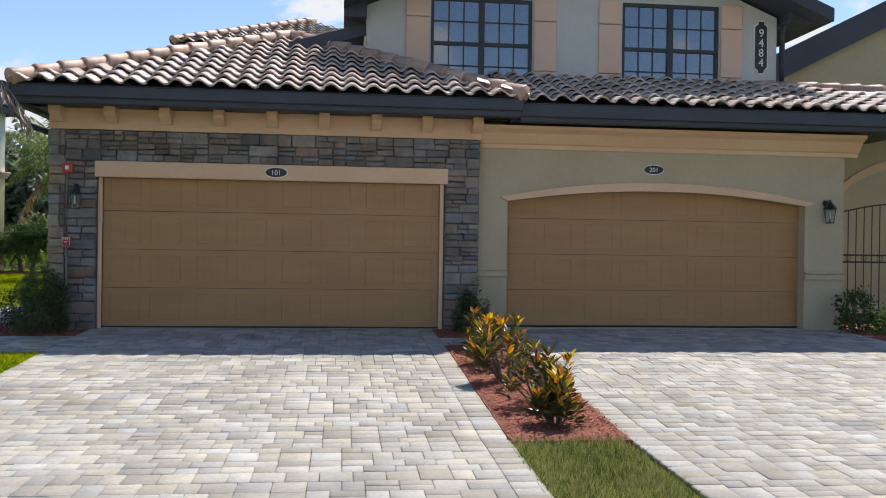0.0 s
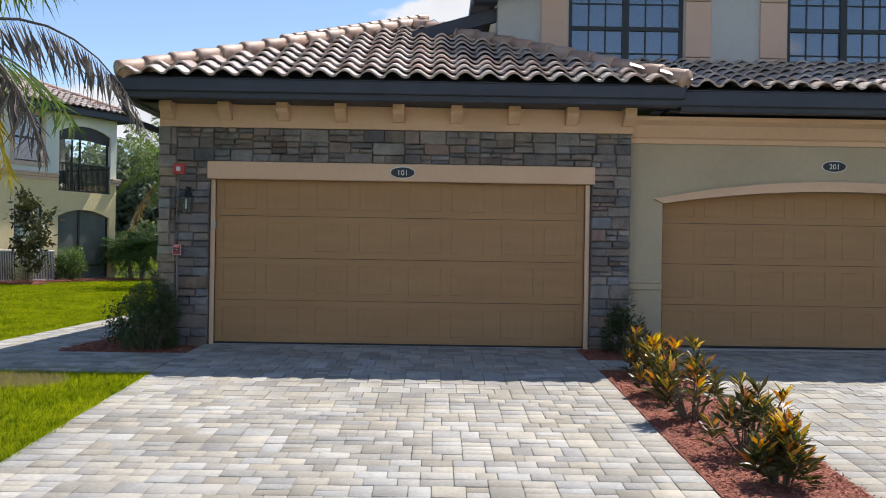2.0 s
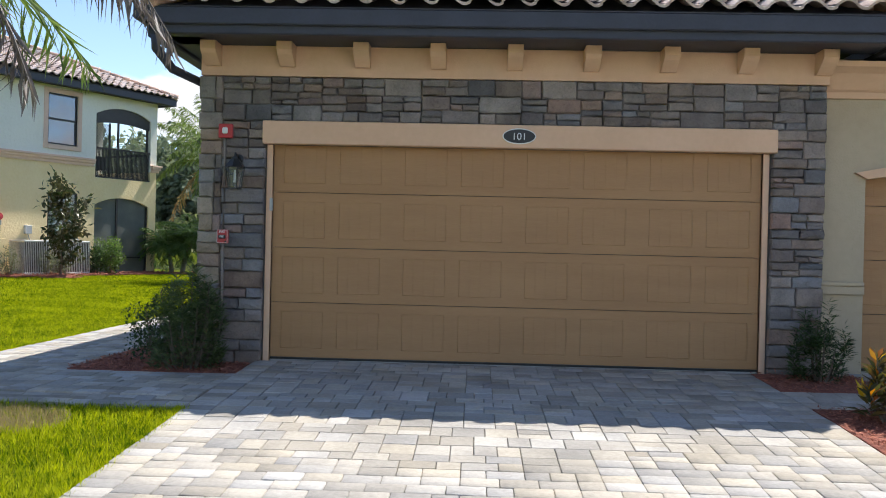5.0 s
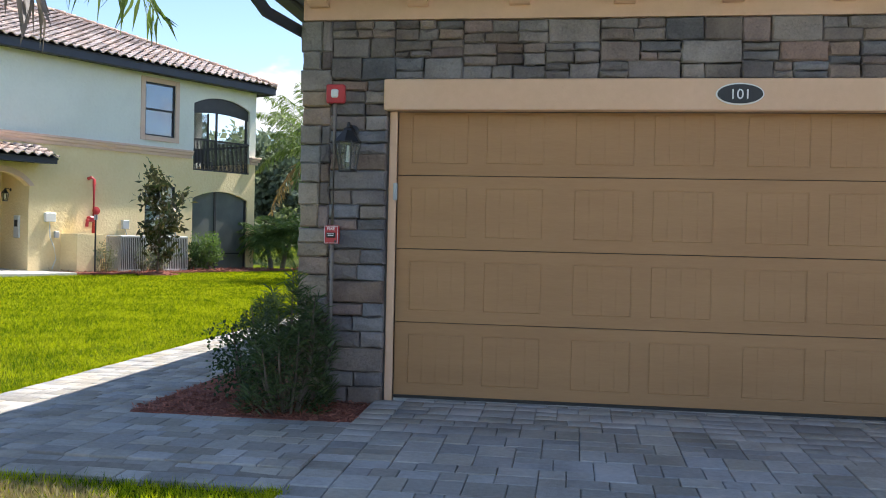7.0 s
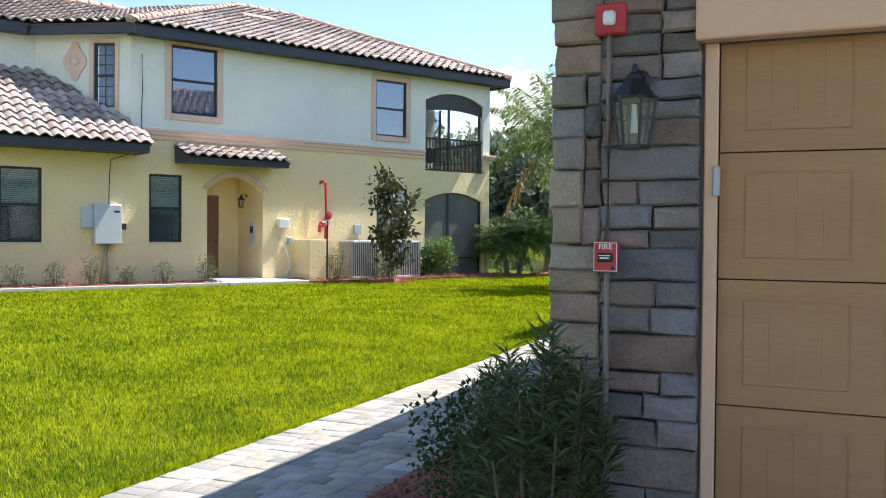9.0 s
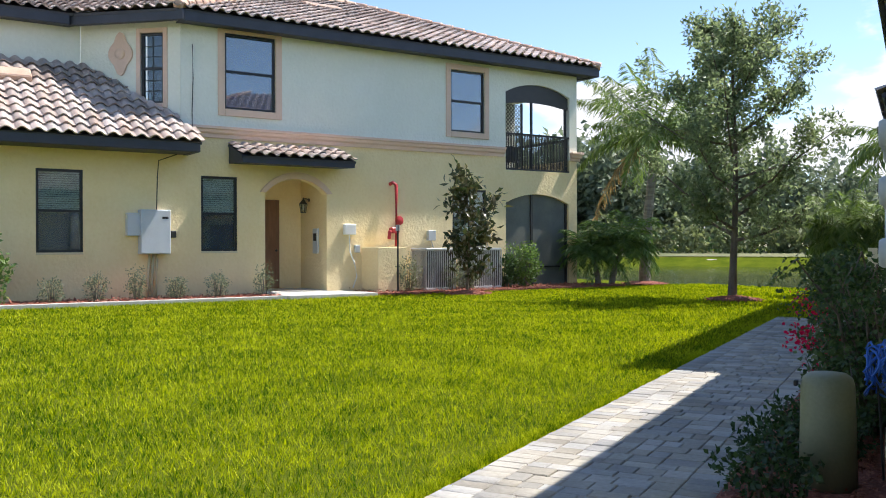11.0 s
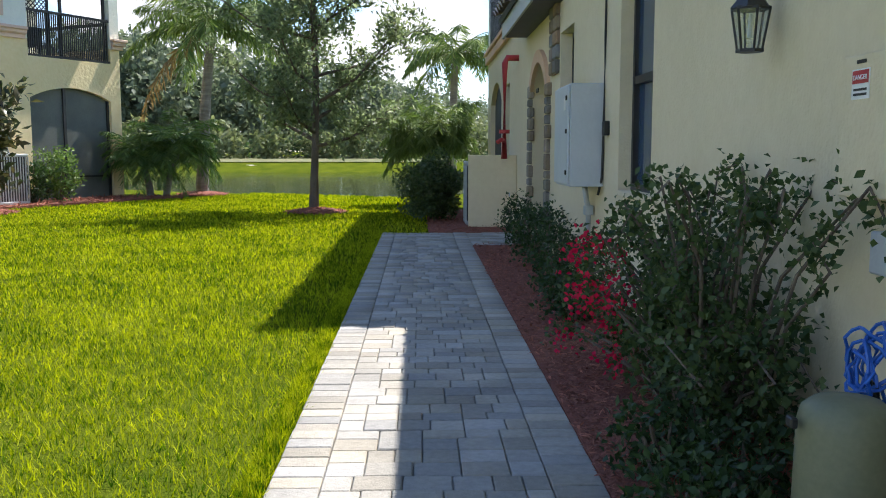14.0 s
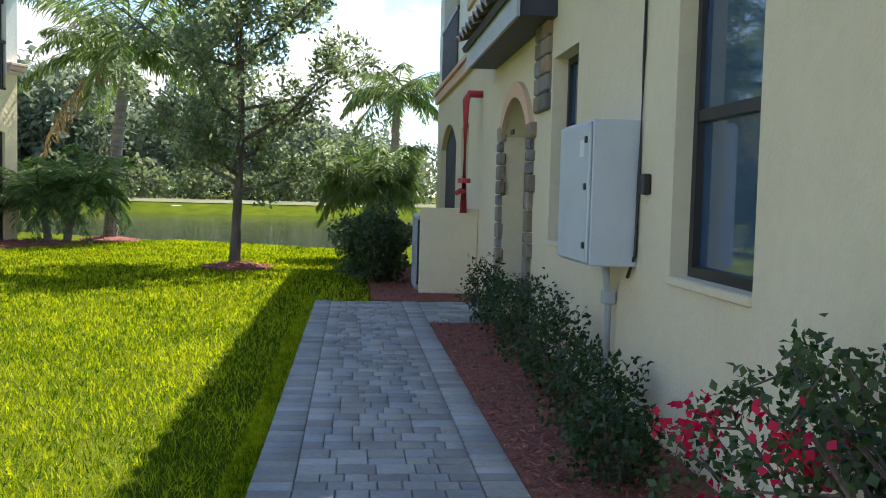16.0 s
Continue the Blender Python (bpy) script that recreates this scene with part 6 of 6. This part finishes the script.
# garage hip
gr = roof_of(house, "brown barrel-tile hip roof")
A, B, P, Q = (-4.05, 13.40, 3.42), (3.02, 13.40, 3.42), (-0.515, 16.93, 4.93), (-0.515, 24.4, 4.93)
slope(gr, [A, B, P], singles=300, over=0.02)
slope(gr, [(-4.15, 24.4, 3.41), (-4.06, 13.40, 3.41), P, Q], over=-0.06)
slope(gr, [B, (3.02, 24.4, 3.42), Q, P])
ridge(gr, A, P)
ridge(gr, B, P)
ridge(gr, P, (-0.515, 21.0, 4.93))
br = roof_of(house, "brown barrel-tile lean-to roof over the second garage")
slope(br, [(2.9, 13.58, 3.40), (9.4, 13.58, 3.40), (9.4, 15.0, 4.0), (8.1, 15.98, 4.2), (2.9, 15.98, 4.2)], singles=170)
ridge(br, (12.4, 15.15, 3.95), (7.6, 15.9, 4.12))
slope(br, [(9.4, 13.58, 3.40), (12.4, 13.58, 3.40), (12.4, 15.15, 3.95), (9.4, 15.15, 3.95)])
tr = roof_of(house, "tiled hip roof over the two-storey part")
E1, E2, E3 = (-3.96, 24.5, 6.42), (3.0, 24.5, 6.42), (-0.48, 27.98, 7.92)
slope(tr, [E1, E2, E3])
slope(tr, [(-3.96, 36.5, 6.42), E1, E3, (-0.48, 33.0, 7.92)])
ridge(tr, E1, E3)
er = roof_of(house, "tiled roof of the next unit")
slope(er, [(8.3, 19.1, 5.05), (10.6, 19.1, 5.05), (10.6, 22.0, 6.15), (8.3, 22.0, 6.15)])
cr = roof_of(house, "tiled porch canopy roof")
slope(cr, [(SIDE_X - 0.42, 28.55, 3.10), (SIDE_X - 0.42, 25.15, 3.10), (SIDE_X, 25.15, 3.30), (SIDE_X, 28.55, 3.30)])

# neighbour's roofs, in its own frame
nr = roof_of(nb, "brown barrel-tile hip roof")
N1, N2, NP, NQ = (-12.64, -0.52, 6.68), (0.52, -0.52, 6.68), (-7.07, 5.05, 9.0), (-5.05, 5.05, 9.0)
N3 = (-14.52, 1.34, 6.68)
slope(nr, [N1, N2, NQ, NP], singles=300)
slope(nr, [N2, (0.52, 10.6, 6.68), NQ])
slope(nr, [N3, N1, NP, (-9.6, 6.3, 8.75)])
slope(nr, [(-24, 1.34, 6.68), N3, (-10.9, 4.95, 8.19), (-24, 4.95, 8.19)])
ridge(nr, N1, NP)
ridge(nr, N2, NQ)
ridge(nr, NP, NQ)
ridge(nr, (-24, 4.95, 8.22), (-10.9, 4.95, 8.22))
nw = roof_of(nb, "brown barrel-tile roof of the low wing")
slope(nw, [(-20.6, -0.92, 3.58), (-12.22, -0.92, 3.58), (-12.43, -0.02, 4.2), (-14.2, 1.83, 5.56), (-20.6, 1.83, 5.56)], singles=200)
nc = roof_of(nb, "tiled entry canopy")
slope(nc, [(-11.27, -0.93, 3.34), (-8.26, -0.93, 3.34), (-8.26, -0.02, 3.68), (-11.27, -0.02, 3.68)], singles=60)

# ---- stone cladding, piece by piece ----
def stones(parent, x0, x1, z0, z1, rnd):
    """Irregular ledge stone: the field is split again and again, so that few joints run through."""
    w, h = x1 - x0, z1 - z0
    if h > 0.185 or (h > 0.12 and w < 0.42 and rnd.random() < 0.4) or (h > 0.13 and rnd.random() < 0.25):
        if w > 2.6 * h and w > 0.5:
            c = x0 + w * rnd.uniform(0.36, 0.64)
            stones(parent, x0, c, z0, z1, rnd)
            stones(parent, c, x1, z0, z1, rnd)
        else:
            c = z0 + h * rnd.uniform(0.36, 0.64)
            stones(parent, x0, x1, z0, c, rnd)
            stones(parent, x0, x1, c, z1, rnd)
    elif w > min(0.48, 0.15 + 2.0 * h):
        c = x0 + w * rnd.uniform(0.35, 0.65)
        stones(parent, x0, c, z0, z1, rnd)
        stones(parent, c, x1, z0, z1, rnd)
    else:
        stone(parent, x0, x1, z0, z1, rnd)


def corner_stones(parent, x0, x1, z0, z1, rnd):
    """Blocks stacked up the outer corner, some of them paired; paler, with the corner's brighter light in their colour.
    """
    z = z0
    while z < z1 - 0.02:
        h = rnd.uniform(0.09, 0.18)
        if z1 - z - h < 0.08:
            h = z1 - z
        c = x1 if rnd.random() < 0.6 else x0 + (x1 - x0) * rnd.uniform(0.58, 0.7)
        stone(parent, x0 + rnd.uniform(-0.012, 0.012), c, z, z + h, rnd, QUOIN)
        if c < x1:
            stone(parent, c, x1, z, z + h, rnd)
        z += h


def stone(parent, a0, a1, b0, b1, rnd, material=None):
    g, d = 0.002, rnd.uniform(0.055, 0.082)
    j = lambda s=0.006: rnd.uniform(-s, s)
    out = [(a0 + g + j(), b0 + g + j()), ((a0 + a1) / 2 + j(0.02), b0 + g + j()), (a1 - g + j(), b0 + g + j()), (a1 - g + j(), (b0 + b1) / 2 + j(0.01)), (a1 - g + j(), b1 - g + j()), ((a0 + a1) / 2 + j(0.02), b1 - g + j()), (a0 + g + j(), b1 - g + j()), (a0 + g + j(), (b0 + b1) / 2 + j(0.01))]
    cx, cz = (a0 + a1) / 2, (b0 + b1) / 2
    k = 8
    v = [(x, 0.03, z) for x, z in out] + [(x, -d + 0.016 + j(0.004), z) for x, z in out]
    v += [(cx + (x - cx) * (1 - 0.022 / (a1 - a0)), -d + j(0.005), cz + (z - cz) * (1 - 0.022 / (b1 - b0))) for x, z in out] + [(cx + j(0.03), -d - 0.006 + j(0.006), cz + j(0.015))]
    f = []
    for r in range(2):
        f += [(r * k + i, r * k + (i + 1) % k, (r + 1) * k + (i + 1) % k, (r + 1) * k + i) for i in range(k)]
    f += [(2 * k + i, 2 * k + (i + 1) % k, 3 * k) for i in range(k)]
    me = bpy.data.meshes.new("stone")
    me.from_pydata(v, [], f)
    me.materials.append(material or STONE)
    ob = new("stone", me)
    ob.parent = parent
    ob.location = (0, GARAGE_Y + 0.055, 0)


clad = new("stone_cladding")
clad.parent = house
clad["label"] = "grey-brown ledge stone cladding"
rnd = random.Random(1)
corner_stones(clad, STONE_L - 0.02, -3.505, 0.0, 2.895, rnd)
stones(clad, -3.505, -3.075, 0.0, 2.45, rnd)
for i in range(6):
    stones(clad, -3.505 + 0.9975 * i, -3.505 + 0.9975 * (i + 1), 2.45, 2.895, rnd)
stones(clad, 1.965, STONE_R, 0.0, 2.45, rnd)
# rough stones round the arched front door
ds = new("door_stonework")
ds.parent = house
ds["label"] = "ledge stone round the arched door"
rnd = random.Random(9)
for side in (-27.93, -26.17):
    z = 0.0
    while z < 2.0:
        h, w = rnd.uniform(0.1, 0.22), rnd.uniform(0.14, 0.24)
        ob = part("stone", boxes((side + (0.0 if side < -27 else 0.0), side + w, -0.06, 0.02, z + 0.006, z + h - 0.006), bevel=0.015), QUOIN, ds, m=SIDE)
        z += h
for zz in np.arange(2.1, 3.0, 0.16):
    for aa in np.arange(-25.9, -25.5, 0.28):
        part("stone", boxes((float(aa), float(aa) + 0.26, -0.05, 0.02, float(zz), float(zz) + 0.15), bevel=0.014), QUOIN, ds, m=SIDE)

# ---- paving, piece by piece ----
PAVER_SIZES = {}


def paver_mesh(w, d):
    key = (round(w, 3), round(d, 3))
    if key not in PAVER_SIZES:
        x, y, b, t = w / 2 - 0.0022, d / 2 - 0.0022, 0.005, 0.045
        v = [(-x, -y, -t), (x, -y, -t), (x, y, -t), (-x, y, -t), (-x, -y, -b), (x, -y, -b), (x, y, -b), (-x, y, -b), (-x + b, -y + b, 0), (x - b, -y + b, 0), (x - b, y - b, 0), (-x + b, y - b, 0)]
        f = [(i, (i + 1) % 4, 4 + (i + 1) % 4, 4 + i) for i in range(4)] + [(4 + i, 4 + (i + 1) % 4, 8 + (i + 1) % 4, 8 + i) for i in range(4)] + [(8, 9, 10, 11)]
        me = bpy.data.meshes.new("paver")
        me.from_pydata(v, [], f)
        me.materials.append(PAVER)
        PAVER_SIZES[key] = (me, np.array(v), np.array(f))
    return PAVER_SIZES[key]


def courses(u0, u1, v0, v1, seed, hs=(0.152, 0.152, 0.228), ws=(0.152, 0.228, 0.228)):
    """Rows across u, stacked along v: centre u, centre v, size u, size v."""
    rnd = random.Random(seed)
    v, out = v0, []
    k = 0
    while v < v1 - 0.04:
        h = min(rnd.choice(hs), v1 - v)
        u = u0
        while u < u1 - 0.03:
            w = rnd.choice(ws)
            if u1 - u - w < 0.09:
                w = u1 - u
            if h > 0.2 and rnd.random() < 0.3:
                c = h * 0.5
                out += [(u + w / 2, v + c / 2, w, c), (u + w / 2, v + c * 1.5, w, c)]
            else:
                out.append((u + w / 2, v + h / 2, w, h))
            u += w
        v += h
    return out


def lay(owner, pieces, near, zf, seed):
    """pieces: (x, y, size x, size y). The 300 nearest to the stretch `near` are single pavers."""
    rnd = random.Random(seed)
    pieces = sorted(pieces, key=lambda p: abs(p[0] - near[0]) * near[2] + abs(p[1] - near[1]))
    V, F, o = [], [], 0
    for k, (x, y, w, d) in enumerate(pieces):
        me, tv, tf = paver_mesh(w, d)
        dz, tx, ty = rnd.uniform(-0.003, 0.003), rnd.uniform(-0.5, 0.5), rnd.uniform(-0.5, 0.5)
        pitch = math.degrees(math.atan2(zf(y + d / 2) - zf(y - d / 2), d))
        m = pose(x, y, zf(y) + dz, pitch + tx, ty, rnd.uniform(-0.5, 0.5))
        if k < 300:
            ob = new("paver", me)
            ob.parent = owner
            ob.matrix_local = m
        else:
            a = np.array(m)
            V.append(tv @ a[:3, :3].T + a[:3, 3])
            F.append(tf + o)
            o += len(tv)
    if V:
        ob = raw_mesh("pavers", np.concatenate(V), np.concatenate(F), PAVER_J, owner)
        ob["kind"] = "stuff"


def bed(name, x0, x1, ys, zf, material, label, cat, lower=0.018):
    """A strip of ground that follows the slope."""
    bm = bmesh.new()
    rows = [[bm.verts.new((x0, y, zf(y) - lower)), bm.verts.new((x1, y, zf(y) - lower)), bm.verts.new((x1, y, zf(y) - 0.2)), bm.verts.new((x0, y, zf(y) - 0.2))] for y in ys]
    for a, b in zip(rows, rows[1:]):
        for i in range(4):
            bm.faces.new((a[i], a[(i + 1) % 4], b[(i + 1) % 4], b[i]))
    bm.faces.new(rows[0][::-1])
    bm.faces.new(rows[-1])
    bmesh.ops.recalc_face_normals(bm, faces=list(bm.faces))
    return tagged(part(name, bm, material), label, cat, kind="structure")


def flat(y):
    return 0.0


def join_z(y):
    return min(0.0, drive_z(y)) if y < 12.2 else 0.0


YS = [-6 + 0.5 * i for i in range(41)]
drive = bed("driveway", -3.12, 1.8, YS + [14.36], drive_z, SAND, "driveway of mixed cream and grey concrete pavers", "driveway")
BW = 0.228
field = courses(-3.12 + BW, 1.8 - BW, -4.0, 14.17, 5)
edge = [(x, y, BW, 0.152) for x in (-3.12 + BW / 2, 1.8 - BW / 2) for y in np.arange(-4.0, 14.0, 0.152)]
lay(drive, field + [(x, float(y) + 0.076, w, d) for x, y, w, d in edge], (-1.2, 12.0, 0.4), drive_z, 3)
drive2 = bed("driveway_east", 2.8, 8.3, YS + [14.54], drive_z, SAND, "second driveway of mixed cream and grey pavers", "driveway")
field = courses(2.8 + BW, 8.3, -2.0, 14.26, 6)
edge = [(2.8 + BW / 2, float(y) + 0.076, BW, 0.152) for y in np.arange(-2.0, 14.2, 0.152)]
lay(drive2, field + edge, (3.6, 11.0, 0.5), drive_z, 4)
apron = bed("paved_strip", 1.8, 2.8, [12.45, 12.8, 13.2], drive_z, SAND, "paver strip joining the two driveways", "paving")
lay(apron, courses(1.8, 2.8, 12.45, 13.2, 8), (2.2, 12.8, 1), drive_z, 5)
path = bed("path", -6.0, -4.74, [11.9 + 0.75 * i for i in range(22)] + [28.75], join_z, SAND, "garden path of grey concrete pavers", "path")
pieces = courses(-6.0 + 0.2, -4.74 - 0.2, 11.9, 28.75, 12, (0.114, 0.152, 0.152), (0.114, 0.152, 0.19))
pieces += [(x, float(y) + 0.057, 0.2, 0.114) for x in (-6.0 + 0.1, -4.74 - 0.1) for y in np.arange(11.9, 28.7, 0.114)]
lay(path, pieces, (-5.4, 19.5, 1), join_z, 6)
link = bed("path_link", -4.74, -3.12, [11.9, 12.2, 12.6, 13.0, 13.42], join_z, SAND, "paver link from driveway to path", "path")
lay(link, courses(-4.74, -3.12, 11.9, 13.42, 13), (-3.9, 12.6, 1), join_z, 7)
spur = bed("path_spur", -4.74, SIDE_X - 0.02, [26.9, 27.6, 28.75], flat, SAND, "paver spur to the front door", "path")
lay(spur, courses(-4.74, SIDE_X - 0.02, 26.9, 28.75, 14), (-4.3, 27.5, 1), flat, 8)

# ---- mulch beds ----
def mulch(x0, x1, y0, y1, zf, n, seed, label):
    b = bed("mulch_bed", x0, x1, [y0 + (y1 - y0) * i / 10 for i in range(11)], zf, MULCH_G, label, "mulch", lower=-0.004)
    rng = np.random.default_rng(seed)
    C = np.stack([rng.uniform(x0, x1, n), rng.uniform(y0, y1, n), np.zeros(n)], axis=1)
    C[:, 2] = [zf(y) for y in C[:, 1]]
    C[:, 2] += 0.006 + rng.random(n) * 0.02
    v, f = leaf_arrays(C, rand_dirs(rng, n) * (1, 1, 0.25), rand_dirs(rng, n, 3), rng.uniform(0.02, 0.06, n), rng.uniform(0.007, 0.016, n), 0.05)
    ob = raw_mesh("mulch_chips", v, f, MULCH, b)
    ob["kind"] = "stuff"


mulch(1.8, 2.8, 7.75, 12.45, drive_z, 9000, 1, "strip of red bark mulch between the driveways")
mulch(-4.74, -3.12, 13.42, 14.1, flat, 4000, 2, "red bark mulch beside the stone pier")
mulch(-4.74, SIDE_X, 14.1, 26.9, flat, 15000, 3, "red bark mulch along the side wall")
mulch(-5.3, SIDE_X, 28.77, 34.0, flat, 5000, 4, "red bark mulch at the end of the path")
mulch(1.8, 2.8, 13.2, 14.08, drive_z, 1200, 5, "red bark mulch between the garages")
mulch(8.3, 9.6, 13.2, 15.2, drive_z, 1500, 6, "red bark mulch below the gate")


def ring(x, y, r, seed, label):
    bm = bmesh.new()
    z = land_z(x, y)
    lathe(bm, [(r, -0.05), (r * 0.97, 0.0), (r * 0.6, 0.05), (0.06, 0.09)], 26, (x, y, z))
    b = tagged(part("mulch_ring", bm, MULCH_G), label, "mulch", kind="structure")
    rng = np.random.default_rng(seed)
    n = 1500
    a, q = rng.uniform(0, math.tau, n), np.sqrt(rng.random(n)) * r * 1.08
    C = np.stack([x + q * np.cos(a), y + q * np.sin(a), z + 0.09 - 0.085 * q / r], axis=1)
    v, f = leaf_arrays(C, rand_dirs(rng, n) * (1, 1, 0.3), rand_dirs(rng, n, 3), rng.uniform(0.03, 0.07, n), 0.018, 0.05)
    ob = raw_mesh("mulch_chips", v, f, MULCH, b)
    ob["kind"] = "stuff"


ring(-7.55, 33.6, 0.6, 1, "red mulch ring round the young oak")
ring(-14.1, 33.4, 0.6, 2, "red mulch ring round the magnolia")
ring(-11.65, 41.2, 0.7, 3, "red mulch ring round the palm")
ring(-5.15, 11.0, 0.55, 4, "red mulch ring round the palm")

# neighbour's bed, kerb and entry walk
for a0, a1, o in ((-20, -10.4, 1.35), (-8.0, 0.6, 1.5)):
    p = bmesh.new()
    box(p, a0, a1, -o, 0.0, -0.1, 0.035)
    b = tagged(part("mulch_bed", p, MULCH_G, m=NEIGH), "red mulch bed along the yellow house", "mulch", kind="structure")
    rng = np.random.default_rng(int(-a0))
    n = 2500
    C = np.stack([rng.uniform(a0, a1, n), rng.uniform(-o - 0.06, 0, n), 0.045 + 0.02 * rng.random(n)], axis=1) @ np.array(NEIGH.to_3x3()).T + np.array(NEIGH.translation)
    v, f = leaf_arrays(C, rand_dirs(rng, n) * (1, 1, 0.3), rand_dirs(rng, n, 3), rng.uniform(0.06, 0.12, n), 0.03, 0.05)
    ob = raw_mesh("mulch_chips", v, f, MULCH, b)
    ob["kind"] = "stuff"
tagged(part("kerb", boxes((-20, -10.4, -1.5, -1.36, -0.1, 0.06), bevel=0.01), CONCRETE, m=NEIGH), "pale concrete edging along the mulch", "kerb", kind="structure")
tagged(part("entry_walk", boxes((-10.38, -8.02, -1.6, -0.01, -0.1, 0.06), bevel=0.01), CONCRETE, m=NEIGH), "pale concrete entry walk", "path", kind="structure")

# ---- grass ----
def land_fast(x, y):
    """Ground height at many places, from a grid."""
    gx2, gy2 = np.linspace(x.min() - 0.1, x.max() + 0.1, 120), np.linspace(y.min() - 0.1, y.max() + 0.1, 240)
    g = np.array([[land_z(a, b) for a in gx2] for b in gy2])
    fx, fy = (x - gx2[0]) / (gx2[1] - gx2[0]), (y - gy2[0]) / (gy2[1] - gy2[0])
    i, j = fx.astype(int), fy.astype(int)
    u, v = fx - i, fy - j
    return g[j, i] * (1 - u) * (1 - v) + g[j, i + 1] * u * (1 - v) + g[j + 1, i] * (1 - u) * v + g[j + 1, i + 1] * u * v


def blades(n, x0, x1, y0, y1, h, w, seed, keep=None, material=None, name="grass", label="thick green lawn grass"):
    rng = np.random.default_rng(seed)
    x, y = rng.uniform(x0, x1, n), rng.uniform(y0, y1, n)
    if keep is not None:
        k = keep(x, y, rng)
        x, y = x[k], y[k]
    n = len(x)
    z = np.array([land_z(a, b) for a, b in zip(x, y)]) - 0.036 if n < 40000 else land_fast(x, y) - 0.036
    a = rng.uniform(0, math.tau, n)
    wi = np.broadcast_to(np.asarray(w(x, y) if callable(w) else w, dtype=float), (n,)) * rng.uniform(0.7, 1.3, n)
    hh = np.broadcast_to(np.asarray(h(x, y) if callable(h) else h, dtype=float), (n,)) * rng.uniform(0.6, 1.25, n)
    b = np.stack([x, y, z], axis=1)
    s = np.stack([np.cos(a), np.sin(a), np.zeros(n)], axis=1) * wi[:, None] * 0.5
    tip = b + np.stack([rng.normal(size=n) * 0.45 * hh, rng.normal(size=n) * 0.45 * hh, hh], axis=1)
    v = np.stack([b - s, b + s, tip], axis=1).reshape(-1, 3)
    f = np.arange(3 * n).reshape(-1, 3)
    return tagged(raw_mesh(name, v, f, material or GRASS), label, "grass", kind="stuff")


def lawn_keep(x, y, rng):
    q = NEIGH.inverted()
    off = -(q[1][0] * x + q[1][1] * y + q[1][3])
    d = np.hypot(np.maximum(0, -6.0 - x), np.maximum(0, np.abs(y - 16.5) - 3.5))
    k = (off > 1.5) & (rng.random(len(x)) < np.clip(1.25 / (0.6 + d * 0.42), 0.05, 1.0))
    k &= np.hypot(x + 7.55, y - 33.6) > 0.55
    k &= np.hypot(x + 14.1, y - 33.4) > 0.55
    return k & (y < 39.9 + 0.62 * np.maximum(0, -6 - x))


def lawn_width(x, y):
    d = np.hypot(np.maximum(0, -6.0 - x), np.maximum(0, np.abs(y - 16.5) - 3.5))
    return 0.0052 + 0.0016 * np.clip(d, 0, 20)


blades(1350000, -22.0, -6.03, 9.0, 46.0, 0.052, lawn_width, 1, lawn_keep)
blades(24000, -6.12, -6.01, 12.0, 29.0, 0.055, 0.007, 2)
blades(12000, -6.03, -4.0, 28.4, 42.0, 0.06, 0.02, 3, lambda x, y, r: x < -5.3 - 0.0 * y)
blades(70000, -6.4, -3.13, 7.5, 11.88, 0.065, 0.008, 4, lambda x, y, r: (np.hypot(x + 5.15, y - 11.0) > 0.5) & ((np.hypot((x + 4.35) / 0.5, (y - 11.4) / 0.34) > 1) | (r.random(len(x)) < 0.3)))
blades(5000, -3.2, -3.08, 6.0, 11.9, 0.06, 0.008, 14)
blades(30000, -14, -6.4, 4.0, 11.88, 0.065, 0.014, 5)
blades(16000, -8, -3.13, 1.0, 7.5, 0.065, 0.012, 6)
blades(30000, 1.78, 2.74, 1.0, 7.82, 0.08, 0.009, 7, material=GRASS_DULL, label="shaggy green grass strip between the driveways")
blades(9000, -5.0, -3.7, 10.9, 11.85, 0.06, 0.011, 8, lambda x, y, r: np.hypot((x + 4.35) / 0.55, (y - 11.4) / 0.38) < 1, GRASS_DRY, label="patch of dry tan grass")
